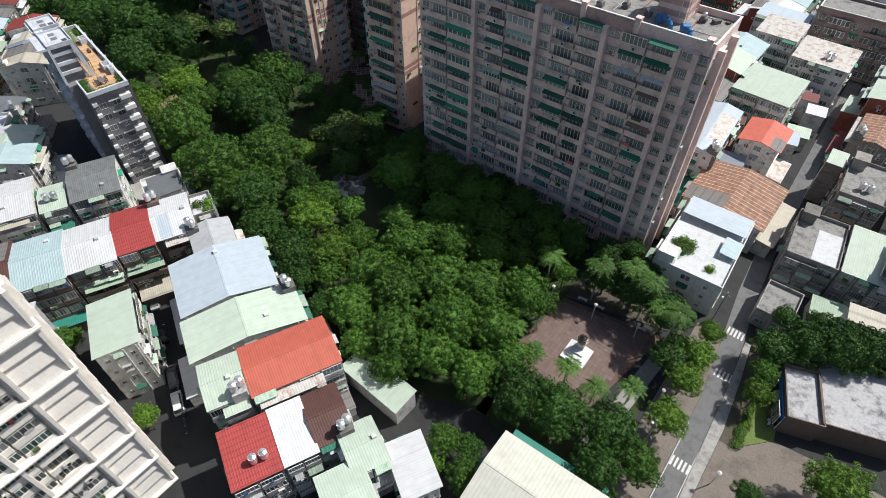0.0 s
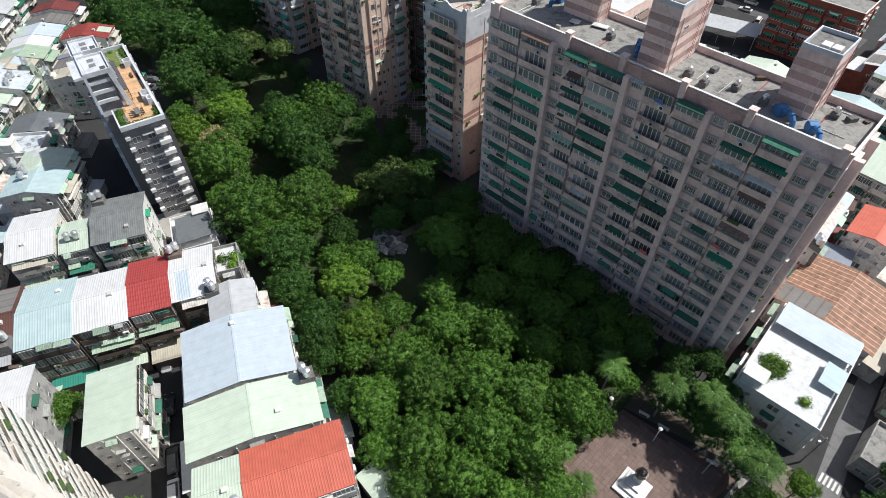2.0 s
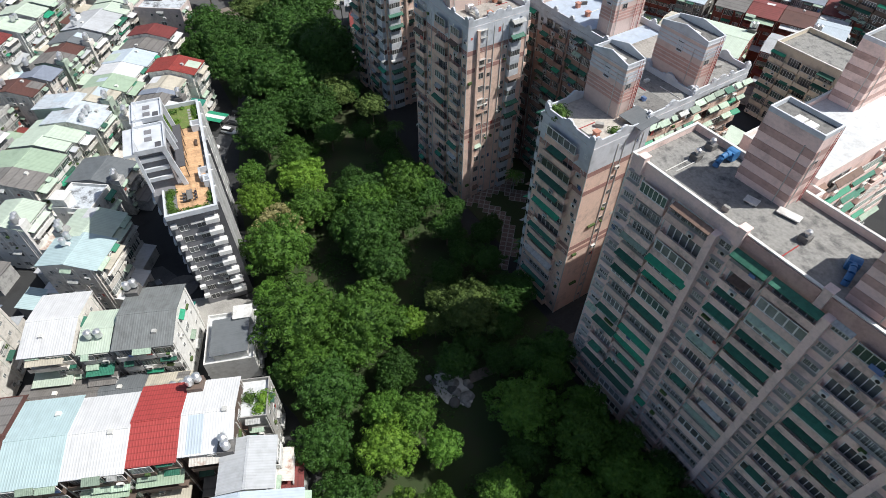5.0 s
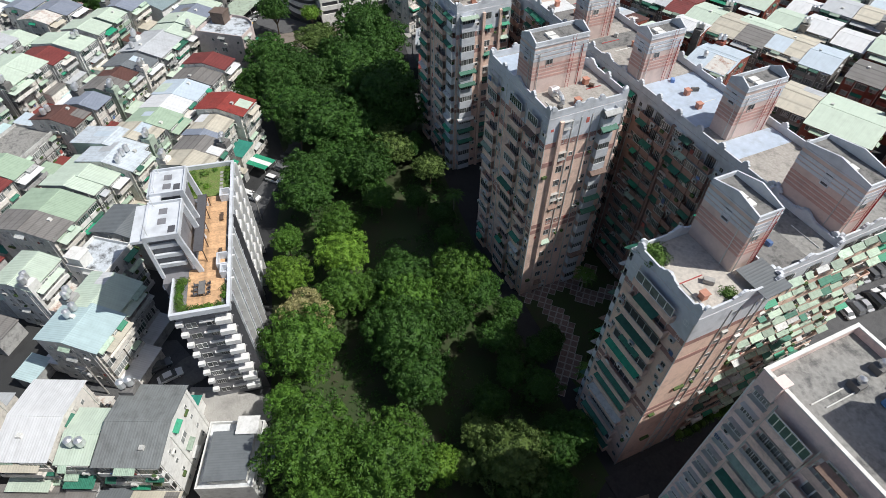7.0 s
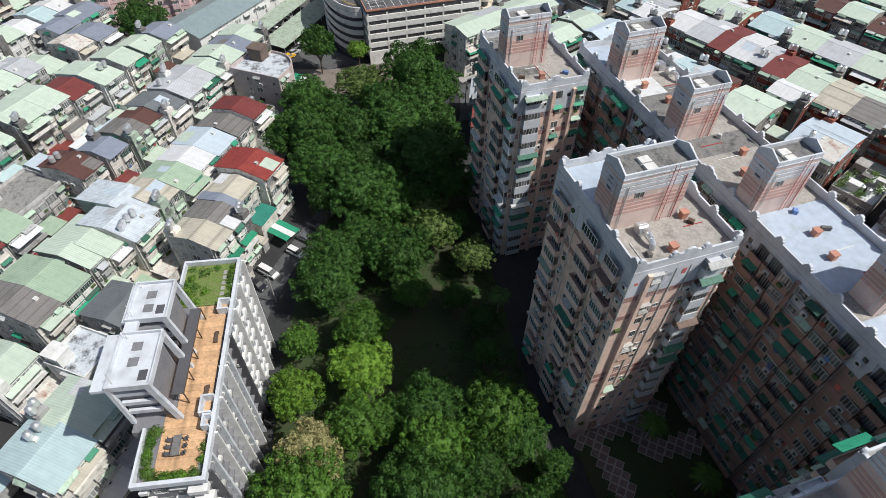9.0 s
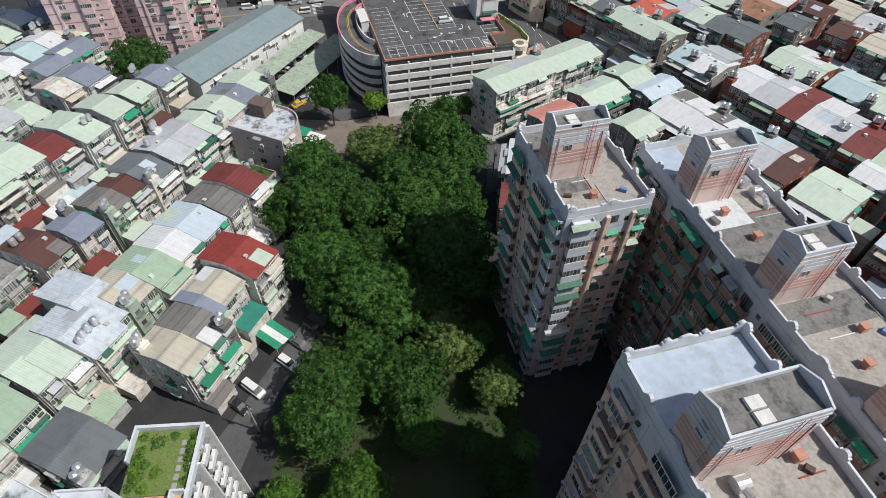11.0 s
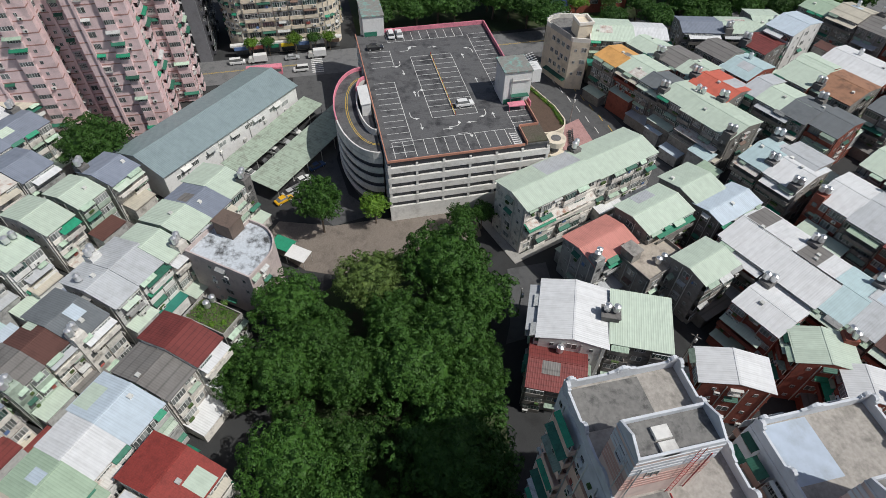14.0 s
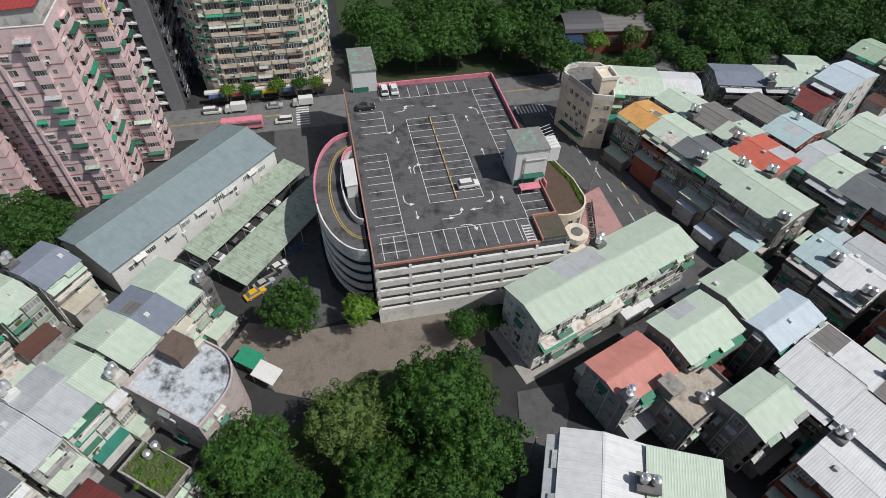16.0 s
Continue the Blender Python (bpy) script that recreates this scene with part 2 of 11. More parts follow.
M = {
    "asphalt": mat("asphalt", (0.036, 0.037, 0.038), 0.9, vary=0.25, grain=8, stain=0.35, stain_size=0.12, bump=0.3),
    "asphalt_road": mat("asphalt_road", (0.095, 0.096, 0.098), 0.9, vary=0.2, grain=6, stain=0.35, stain_size=0.3, stain_color=(0.05, 0.05, 0.052), bump=0.3),
    "asphalt_pale": mat("asphalt_pale", (0.165, 0.166, 0.168), 0.9, vary=0.2, grain=6, stain=0.35, stain_size=0.3, stain_color=(0.08, 0.08, 0.082), bump=0.3),
    "roof_tan": mat("roof_tan", (0.43, 0.38, 0.32), 0.9, vary=0.15, grain=2, stain=0.45, stain_size=0.35, stain_color=(0.20, 0.17, 0.15)),
    # asphalt with the towers' shade put into its base colour
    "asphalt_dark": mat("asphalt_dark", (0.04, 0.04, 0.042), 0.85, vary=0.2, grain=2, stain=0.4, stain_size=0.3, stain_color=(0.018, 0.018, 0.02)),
    "deck": mat("deck", (0.108, 0.108, 0.111), 0.8, vary=0.22, grain=3, stain=0.55, stain_size=0.22, stain_color=(0.024, 0.024, 0.027), streak=0.25),
    "roof_mould": mat("roof_mould", (0.52, 0.56, 0.60), 0.85, vary=0.15, grain=2, stain=0.6, stain_size=0.3, stain_color=(0.05, 0.05, 0.05)),
    "roof_lime": mat("roof_lime", (0.44, 0.44, 0.45), 0.85, vary=0.15, grain=2, stain=0.55, stain_size=0.35, stain_color=(0.13, 0.125, 0.12)),
    "soil": mat("soil", (0.10, 0.085, 0.065), 0.95, vary=0.3, grain=4, stain=0.4, stain_size=0.15, stain_color=(0.05, 0.07, 0.03)),
    # turf colour lowered to carry the shade under trees and towers
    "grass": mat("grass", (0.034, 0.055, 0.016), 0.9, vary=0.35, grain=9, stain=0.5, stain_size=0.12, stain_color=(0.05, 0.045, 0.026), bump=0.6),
    "roof_grass": mat("roof_grass", (0.13, 0.19, 0.045), 0.9, vary=0.35, grain=6, stain=0.35, stain_size=0.6, stain_color=(0.22, 0.19, 0.09), bump=0.6),
    "paving_red": mat("paving_red", (0.17, 0.11, 0.09), 0.85, vary=0.2, grain=5, stain=0.3, stain_size=0.2, spread=0.25),
    "paving_rose": mat("paving_rose", (0.34, 0.20, 0.19), 0.85, vary=0.2, grain=5, stain=0.3, stain_size=0.2, spread=0.25),
    "paving_tile": mat("paving_tile", (0.19, 0.135, 0.118), 0.85, vary=0.2, grain=5, stain=0.3, stain_size=0.3, spread=0.1),
    "paving_grey": mat("paving_grey", (0.33, 0.32, 0.30), 0.85, vary=0.15, grain=5, stain=0.3, stain_size=0.2, spread=0.1),
    "paving_tan": mat("paving_tan", (0.20, 0.17, 0.145), 0.9, vary=0.22, grain=4, stain=0.35, stain_size=0.15),
    "concrete": mat("concrete", (0.36, 0.35, 0.33), 0.9, vary=0.14, grain=2, stain=0.4, stain_size=0.35, stain_color=(0.12, 0.115, 0.11)),
    "concrete_dark": mat("concrete_dark", (0.16, 0.155, 0.15), 0.9, vary=0.2, grain=2, stain=0.4, stain_size=0.3, stain_color=(0.06, 0.06, 0.06)),
    "concrete_white": mat("concrete_white", (0.70, 0.69, 0.66), 0.85, vary=0.08, grain=2, stain=0.25, stain_size=0.3, stain_color=(0.3, 0.28, 0.26)),
    "roof_stained": mat("roof_stained", (0.27, 0.265, 0.25), 0.85, vary=0.2, grain=2.5, stain=0.5, stain_size=0.4, stain_color=(0.09, 0.09, 0.09)),
    "roof_cream": mat("roof_cream", (0.50, 0.46, 0.41), 0.85, vary=0.16, grain=2.5, stain=0.45, stain_size=0.4, stain_color=(0.28, 0.26, 0.24)),
    "roof_beige": mat("roof_beige", (0.36, 0.335, 0.305), 0.85, vary=0.18, grain=2.5, stain=0.42, stain_size=0.4, stain_color=(0.19, 0.18, 0.16)),
    "roof_pale_blue": mat("roof_pale_blue", (0.42, 0.49, 0.585), 0.7, vary=0.1, grain=1, stain=0.3, stain_size=0.25, stain_color=(0.3, 0.33, 0.36)),
    "wall_cream": mat("wall_cream", (0.68, 0.65, 0.60), 0.85, vary=0.1, grain=2, stain=0.4, stain_size=0.4, stain_color=(0.2, 0.18, 0.16), spread=0.18),
    "wall_grey": mat("wall_grey", (0.44, 0.44, 0.43), 0.85, vary=0.12, grain=2, stain=0.4, stain_size=0.4, stain_color=(0.12, 0.12, 0.12), spread=0.2),
    "wall_white": mat("wall_white", (0.68, 0.68, 0.66), 0.8, vary=0.08, grain=2, stain=0.25, stain_size=0.4, stain_color=(0.35, 0.33, 0.3), spread=0.08),
    # grey-brown wall, its colour lowered for house sides that lie in shade
    "wall_dim": mat("wall_dim", (0.25, 0.235, 0.215), 0.85, vary=0.15, grain=2, stain=0.4, stain_size=0.4, stain_color=(0.09, 0.085, 0.08), spread=0.3),
    "wall_green": mat("wall_green", (0.38, 0.46, 0.38), 0.8, vary=0.1, grain=2, stain=0.3, stain_size=0.4, spread=0.1),
    "wall_brown": mat("wall_brown", (0.15, 0.11, 0.09), 0.7, vary=0.12, grain=3, stain=0.3, stain_size=0.4, spread=0.25),
    "brown_tile": mat("brown_tile", (0.27, 0.20, 0.18), 0.75, vary=0.1, grain=3, stain=0.35, stain_size=0.3, spread=0.15, lines=0.4),
    "wall_brick": mat("wall_brick", (0.26, 0.075, 0.05), 0.8, vary=0.15, grain=4, stain=0.35, stain_size=0.4, spread=0.15, lines=0.3),
    "tower_mauve": mat("tower_mauve", (0.84, 0.655, 0.605), 0.8, vary=0.07, grain=3, stain=0.25, stain_size=0.2, stain_color=(0.24, 0.20, 0.19), lines=0.5),
    "tower_peach": mat("tower_peach", (0.78, 0.575, 0.475), 0.75, vary=0.07, grain=3, stain=0.3, stain_size=0.2, stain_color=(0.32, 0.24, 0.21), lines=0.4),
    # terracotta tile, darkened further to hold the court's shade in its colour
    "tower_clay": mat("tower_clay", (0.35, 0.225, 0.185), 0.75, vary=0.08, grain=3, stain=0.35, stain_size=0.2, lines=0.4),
    "tower_band": mat("tower_band", (0.40, 0.23, 0.20), 0.75, vary=0.08, grain=3, stain=0.3, stain_size=0.2, lines=0.4),
    "tower_grey": mat("tower_grey", (0.60, 0.63, 0.67), 0.75, vary=0.06, grain=3, stain=0.25, stain_size=0.25, lines=0.4),
    "pink_tile": mat("pink_tile", (0.72, 0.55, 0.555), 0.7, vary=0.06, grain=3, stain=0.25, stain_size=0.2),
    "beige_tile": mat("beige_tile", (0.74, 0.65, 0.515), 0.75, vary=0.08, grain=3, stain=0.3, stain_size=0.25),
    "pink_grey": mat("pink_grey", (0.52, 0.44, 0.42), 0.8, vary=0.08, grain=3, stain=0.3, stain_size=0.3),
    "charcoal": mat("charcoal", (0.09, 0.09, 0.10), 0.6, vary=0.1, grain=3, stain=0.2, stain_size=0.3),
    "slate": mat("slate", (0.20, 0.20, 0.215), 0.7, vary=0.08, grain=3, stain=0.2, stain_size=0.3, lines=0.45),
    "cream_paint": mat("cream_paint", (0.80, 0.76, 0.70), 0.7, vary=0.06, grain=3, stain=0.15, stain_size=0.3, stain_color=(0.45, 0.42, 0.38)),
    "white_paint": mat("white_paint", (0.72, 0.72, 0.71), 0.7, vary=0.06, grain=3, stain=0.2, stain_size=0.3, stain_color=(0.45, 0.44, 0.42)),
    "line_white": mat("line_white", (0.68, 0.68, 0.66), 0.8, vary=0.12, grain=5, stain=0.3, stain_size=0.9),
    "line_yellow": mat("line_yellow", (0.55, 0.38, 0.06), 0.8, vary=0.12, grain=5, stain=0.3, stain_size=0.9),
    "pink_wall": mat("pink_wall", (0.70, 0.24, 0.31), 0.75, vary=0.1, grain=3, stain=0.3, stain_size=0.4),
    "deck_wood": mat("deck_wood", (0.62, 0.385, 0.215), 0.7, rib=0.3, cross=3.2, vary=0.2, grain=2.5, stain=0.2, stain_size=0.5, spread=0.12),
    "timber_dark": mat("timber_dark", (0.10, 0.065, 0.045), 0.75, vary=0.2, grain=4, stain=0.2, stain_size=0.5),
    "glass": glass_mat("glass", (0.12, 0.125, 0.125), 0.08),
    "glass_pale": glass_mat("glass_pale", (0.22, 0.235, 0.23), 0.15),
    "glass_green": glass_mat("glass_green", (0.07, 0.11, 0.10), 0.2),
    "frame_metal": mat("frame_metal", (0.60, 0.61, 0.60), 0.45, 0.3, vary=0.1, stain=0.1, spread=0.4),
    "grille": mat("grille", (0.60, 0.60, 0.58), 0.5, 0.4, vary=0.1, stain=0.2, spread=0.3),
    "awning_green": mat("awning_green", (0.025, 0.135, 0.088), 0.6, vary=0.15, grain=2, stain=0.3, stain_size=1.0, spread=0.5, rib=0.25),
    "awning_pale": mat("awning_pale", (0.36, 0.47, 0.37), 0.6, vary=0.12, grain=2, stain=0.35, stain_size=1.0, spread=0.35, rib=0.25),
    "awning_bright": mat("awning_bright", (0.02, 0.25, 0.14), 0.55, vary=0.12, grain=2, stain=0.25, stain_size=1.0, spread=0.3, rib=0.25),
    "awning_grey": mat("awning_grey", (0.46, 0.47, 0.46), 0.6, vary=0.12, grain=2, stain=0.4, stain_size=1.0, spread=0.35, rib=0.25),
    "awning_brown": mat("awning_brown", (0.20, 0.13, 0.10), 0.7, vary=0.15, grain=2, stain=0.4, stain_size=1.0, spread=0.35, rib=0.25),
    "cloth_pale": mat("cloth_pale", (0.6, 0.58, 0.55), 0.9, vary=0.1, spread=0.3),
    "cloth_blue": mat("cloth_blue", (0.12, 0.2, 0.4), 0.9, vary=0.1, spread=0.5),
    "cloth_red": mat("cloth_red", (0.45, 0.12, 0.1), 0.9, vary=0.1, spread=0.5),
    "plant_box": mat("plant_box", (0.05, 0.11, 0.03), 0.9, vary=0.5, grain=12, stain=0.4, stain_size=3.0, stain_color=(0.2, 0.1, 0.06), bump=0.8),
    "tower_rose": mat("tower_rose", (0.75, 0.575, 0.515), 0.8, vary=0.08, grain=3, stain=0.35, stain_size=0.3, stain_color=(0.2, 0.16, 0.15), spread=0.12),
    "head_pink": mat("head_pink", (0.56, 0.345, 0.30), 0.75, vary=0.07, grain=3, stain=0.25, stain_size=0.25, stain_color=(0.3, 0.2, 0.18), lines=0.4),
    "mauve_band": mat("mauve_band", (0.53, 0.36, 0.32), 0.8, vary=0.08, grain=3, stain=0.3, stain_size=0.3, lines=0.4),
    "head_pale": mat("head_pale", (0.64, 0.505, 0.455), 0.75, vary=0.07, grain=3, stain=0.25, stain_size=0.25, stain_color=(0.35, 0.27, 0.25)),
    "roof_dark": mat("roof_dark", (0.19, 0.186, 0.178), 0.85, vary=0.2, grain=2.5, stain=0.5, stain_size=0.5, stain_color=(0.06, 0.06, 0.06)),
    "roof_white": mat("roof_white", (0.60, 0.62, 0.63), 0.75, vary=0.08, grain=2.5, stain=0.3, stain_size=0.5, stain_color=(0.4, 0.4, 0.4)),
    "roof_mint": mat("roof_mint", (0.23, 0.225, 0.21), 0.85, vary=0.15, grain=1.5, stain=0.32, stain_size=0.45, stain_color=(0.16, 0.52, 0.45)),
    "banner": mat("banner", (0.75, 0.55, 0.03), 0.7, vary=0.05, stain=0.1),
    "solar": mat("solar", (0.03, 0.05, 0.10), 0.2, vary=0.1, stain=0.1, rib=1.0),
    "steel_tank": mat("steel_tank", (0.74, 0.75, 0.76), 0.28, 0.7, vary=0.05, stain=0.1, bump=0.03, lines=0.3),
    "black_metal": mat("black_metal", (0.025, 0.025, 0.027), 0.5, 0.3, vary=0.1, stain=0.1),
    "ac_white": mat("ac_white", (0.62, 0.62, 0.59), 0.5, vary=0.08, stain=0.3, stain_size=2.0, spread=0.25),
    "blue_duct": mat("blue_duct", (0.05, 0.19, 0.42), 0.5, vary=0.12, stain=0.3, stain_size=1.0),
    "red_pipe": mat("red_pipe", (0.38, 0.05, 0.05), 0.5, vary=0.1, stain=0.2),
    "terracotta": mat("terracotta", (0.50, 0.24, 0.17), 0.8, vary=0.12, stain=0.2),
    "bark": mat("bark", (0.13, 0.10, 0.075), 0.95, vary=0.3, grain=5, stain=0.3, stain_size=1.0, bump=0.6),
    "bronze": mat("bronze", (0.16, 0.15, 0.14), 0.35, 0.9, vary=0.15, stain=0.3, stain_size=2.0),
    "rubber": mat("rubber", (0.02, 0.02, 0.02), 0.8, vary=0.1, stain=0.1),
    "plant": leaf_mat("plant", (0.06, 0.13, 0.025), (0.12, 0.20, 0.04)),
    "leaf_mid": leaf_mat("leaf_mid", (0.040, 0.114, 0.016), (0.112, 0.228, 0.031)),
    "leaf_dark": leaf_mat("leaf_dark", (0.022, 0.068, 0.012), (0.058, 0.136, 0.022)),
    "leaf_bright": leaf_mat("leaf_bright", (0.074, 0.170, 0.018), (0.160, 0.280, 0.034)),
    "leaf_olive": leaf_mat("leaf_olive", (0.060, 0.108, 0.026), (0.120, 0.175, 0.045)),
    "leaf_bloom": leaf_mat("leaf_bloom", (0.22, 0.23, 0.08), (0.48, 0.43, 0.22)),
    "palm_leaf": leaf_mat("palm_leaf", (0.038, 0.100, 0.016), (0.100, 0.200, 0.034)),
}
ROOF = {}
for key, c, st in (("white", (0.66, 0.67, 0.68), 0.05), ("lightgreen", (0.51, 0.60, 0.50), 0.06), ("green", (0.36, 0.47, 0.35), 0.16), ("cyan", (0.44, 0.57, 0.59), 0.06),
                   ("teal", (0.03, 0.22, 0.17), 0.2), ("lightblue", (0.50, 0.58, 0.65), 0.06), ("grey", (0.36, 0.39, 0.43), 0.16), ("lightgrey", (0.46, 0.48, 0.50), 0.14),
                   ("dark", (0.15, 0.165, 0.175), 0.2), ("maroon", (0.20, 0.045, 0.04), 0.3), ("red", (0.40, 0.06, 0.055), 0.15), ("coral", (0.55, 0.13, 0.085), 0.15),
                   ("salmon", (0.58, 0.24, 0.20), 0.15), ("brown", (0.11, 0.05, 0.04), 0.3), ("cream", (0.54, 0.50, 0.41), 0.12), ("slateblue", (0.22, 0.25, 0.31), 0.15),
                   ("steel", (0.25, 0.32, 0.335), 0.12), ("rust", (0.33, 0.17, 0.10), 0.6), ("oldgrey", (0.20, 0.19, 0.18), 0.55), ("orange", (0.64, 0.34, 0.11), 0.25)):
    dk = (0.16, 0.15, 0.14) if key in ("white", "lightgrey", "oldgrey", "cream") else tuple(v * 0.45 for v in c)
    ROOF[key] = mat("roof_" + key, c, 0.62 if key != "steel" else 0.45, 0.0, vary=0.07, grain=0.8, stain=st, stain_size=0.22, stain_color=dk, rib=0.4, rib_axis=0, spread=0.07, streak=0.16, cross={"red": 0.9, "maroon": 0.9, "cream": 4.0, "oldgrey": 1.8}.get(key, 0.0))


# mesh helpers
def bm_box(bm, x0, x1, y0, y1, z0, z1, mi=0):
    v = [bm.verts.new((x, y, z)) for x in (x0, x1) for y in (y0, y1) for z in (z0, z1)]
    for q in ((0, 1, 3, 2), (4, 6, 7, 5), (0, 4, 5, 1), (2, 3, 7, 6), (0, 2, 6, 4), (1, 5, 7, 3)):
        bm.faces.new([v[i] for i in q]).material_index = mi
    return v


def bm_loft(bm, w, d, levels):
    """One closed skin through rectangles: levels of (z, outset, material of the faces above)."""
    loops = []
    for z, o, mi in levels:
        loops.append([bm.verts.new((sx * (w / 2 + o), sy * (d / 2 + o), z)) for sx, sy in ((-1, -1), (1, -1), (1, 1), (-1, 1))])
    for i in range(len(loops) - 1):
        for j in range(4):
            bm.faces.new((loops[i][j], loops[i][(j + 1) % 4], loops[i + 1][(j + 1) % 4], loops[i + 1][j])).material_index = levels[i][2]
    bm.faces.new(loops[-1]).material_index = levels[-1][2]
    bm.faces.new(loops[0][::-1]).material_index = levels[0][2]


def banded(h, bands):
    """Levels of a wall of height h with raised bands (z0, z1, outset, material)."""
    lv = [(0, 0, 0)]
    for z0, z1, o, mi in sorted(bands):
        lv += [(z0, 0, mi), (z0, o, mi), (z1, o, mi), (z1, 0, 0)]
    return lv + [(h, 0, 0)]


def bm_prism(bm, pts, z0, z1, mi=0):
    """An upright prism on a counter-clockwise outline."""
    lo = [bm.verts.new((x, y, z0)) for x, y in pts]
    hi = [bm.verts.new((x, y, z1)) for x, y in pts]
    n = len(pts)
    bm.faces.new(hi).material_index = mi
    bm.faces.new(lo[::-1]).material_index = mi
    for i in range(n):
        bm.faces.new((lo[i], lo[(i + 1) % n], hi[(i + 1) % n], hi[i])).material_index = mi


def bm_profile(bm, prof, x0, x1, mi=0):
    """A profile in y and z, drawn out along x."""
    a = [bm.verts.new((x0, y, z)) for y, z in prof]
    b = [bm.verts.new((x1, y, z)) for y, z in prof]
    n = len(prof)
    bm.faces.new(a[::-1]).material_index = mi
    bm.faces.new(b).material_index = mi
    for i in range(n):
        bm.faces.new((a[i], a[(i + 1) % n], b[(i + 1) % n], b[i])).material_index = mi


def bm_tube(bm, p, q, r0, r1, seg=8, mi=0):
    p, q = Vector(p), Vector(q)
    rot = (q - p).to_track_quat("Z", "Y").to_matrix()
    a = [bm.verts.new(p + rot @ Vector((r0 * math.cos(i * 2 * math.pi / seg), r0 * math.sin(i * 2 * math.pi / seg), 0))) for i in range(seg)]
    b = [bm.verts.new(q + rot @ Vector((r1 * math.cos(i * 2 * math.pi / seg), r1 * math.sin(i * 2 * math.pi / seg), 0))) for i in range(seg)]
    bm.faces.new(a[::-1]).material_index = mi
    bm.faces.new(b).material_index = mi
    for i in range(seg):
        bm.faces.new((a[i], a[(i + 1) % seg], b[(i + 1) % seg], b[i])).material_index = mi


def to_mesh(name, bm, mats):
    bmesh.ops.recalc_face_normals(bm, faces=bm.faces[:])
    me = bpy.data.meshes.new(name)
    bm.to_mesh(me)
    bm.free()
    for m in (mats if isinstance(mats, (list, tuple)) else [mats]):
        me.materials.append(m)
    return me


def put(name, me, parent=None, m=None, label=""):
    """An object on a mesh that may be shared, at a pose in its parent's space."""
    ob = new(name, me)
    if parent:
        ob.parent = parent
    if m is not None:
        ob.matrix_basis = m
    if label:
        ob["label"] = label
    return ob


def part(name, bm, mats, parent=None, label=""):
    return put(name, to_mesh(name, bm, mats), parent, None, label)


def thing(name, m, label, category, group="", kind=""):
    ob = new(name)
    ob.matrix_basis = m
    return tagged(ob, label, category, group, kind)


def at(x, y, z, yaw=0.0, sx=1.0, sy=1.0, sz=1.0):
    return pose(x, y, z, 0, 0, yaw) @ Matrix.Diagonal((sx, sy, sz, 1))


# shared unit pieces: a face looks along -y, x to its right, z up
def unit_window(name, panes, frame_mat, glass, fx=0.04, fz=0.05, deep=0.06):
    """One connected frame with a recessed pane in each light; without glass a lattice."""
    bm = bmesh.new()
    xs = [-0.5, -0.5 + fx]
    for i in range(1, panes):
        xs += [-0.5 + i / panes - fx / 2, -0.5 + i / panes + fx / 2]
    xs += [0.5 - fx, 0.5]
    zs = [0.0, fz, 1 - fz, 1.0] if glass else [0.0, fz, 0.33, 0.33 + fz, 0.66, 0.66 + fz, 1 - fz, 1.0]
    g = [[bm.verts.new((x, -0.07 if glass else -0.5, z)) for z in zs] for x in xs]
    for i in range(len(xs) - 1):
        for j in range(len(zs) - 1):
            q = [g[i][j], g[i + 1][j], g[i + 1][j + 1], g[i][j + 1]]
            if i % 2 and j % 2:
                if glass:
                    b = [bm.verts.new((v.co.x, -0.07 + deep, v.co.z)) for v in q]
                    for a in range(4):
                        bm.faces.new((q[a], q[(a + 1) % 4], b[(a + 1) % 4], b[a]))
                    bm.faces.new(b).material_index = 1
            else:
                bm.faces.new(q)
    nz = len(zs) - 1
    rim = [g[i][0] for i in range(len(xs))] + g[-1][1:] + [g[i][nz] for i in range(len(xs) - 2, -1, -1)] + g[0][nz - 1:0:-1]
    back = [bm.verts.new((v.co.x, 0.03 if glass else (0.0 if v.co.z in (0.0, 1.0) else -0.45), v.co.z)) for v in rim]
    for a in range(len(rim)):
        c = (a + 1) % len(rim)
        bm.faces.new((rim[a], back[a], back[c], rim[c]))
    return to_mesh(name, bm, [frame_mat, glass] if glass else [frame_mat])


WIN = [unit_window("window", 2, M["frame_metal"], M["glass"]), unit_window("window", 5, M["frame_metal"], M["glass"], 0.013, 0.05), unit_window("window", 6, M["white_paint"], M["glass_green"], 0.013, 0.05)]


def plain_window(panes, frame_mat, glass):
    """The same window for far walls: a shallow frame with panes set on it."""
    bm = bmesh.new()
    bm_box(bm, -0.5, 0.5, -0.05, 0.03, 0, 1)
    for i in range(panes):
        x0, x1 = -0.5 + (i + 0.07) / panes, -0.5 + (i + 0.93) / panes
        bm.faces.new([bm.verts.new((x, -0.056, z)) for x, z in ((x0, 0.06), (x1, 0.06), (x1, 0.94), (x0, 0.94))]).material_index = 1
    return to_mesh("window", bm, [frame_mat, glass])


HOUSE_WIN = [unit_window("window", 2, M["white_paint"], M["glass_pale"], 0.06, 0.07), unit_window("window", 5, M["white_paint"], M["glass_pale"], 0.03, 0.07), unit_window("window", 6, M["frame_metal"], M["glass_green"], 0.022, 0.07)]
PLAIN = {w: plain_window(*a) for w, a in zip(WIN + HOUSE_WIN, ((2, M["frame_metal"], M["glass"]), (5, M["frame_metal"], M["glass"]), (6, M["white_paint"], M["glass_green"]), (2, M["white_paint"], M["glass_pale"]), (5, M["white_paint"], M["glass_pale"]), (6, M["frame_metal"], M["glass_green"])))}


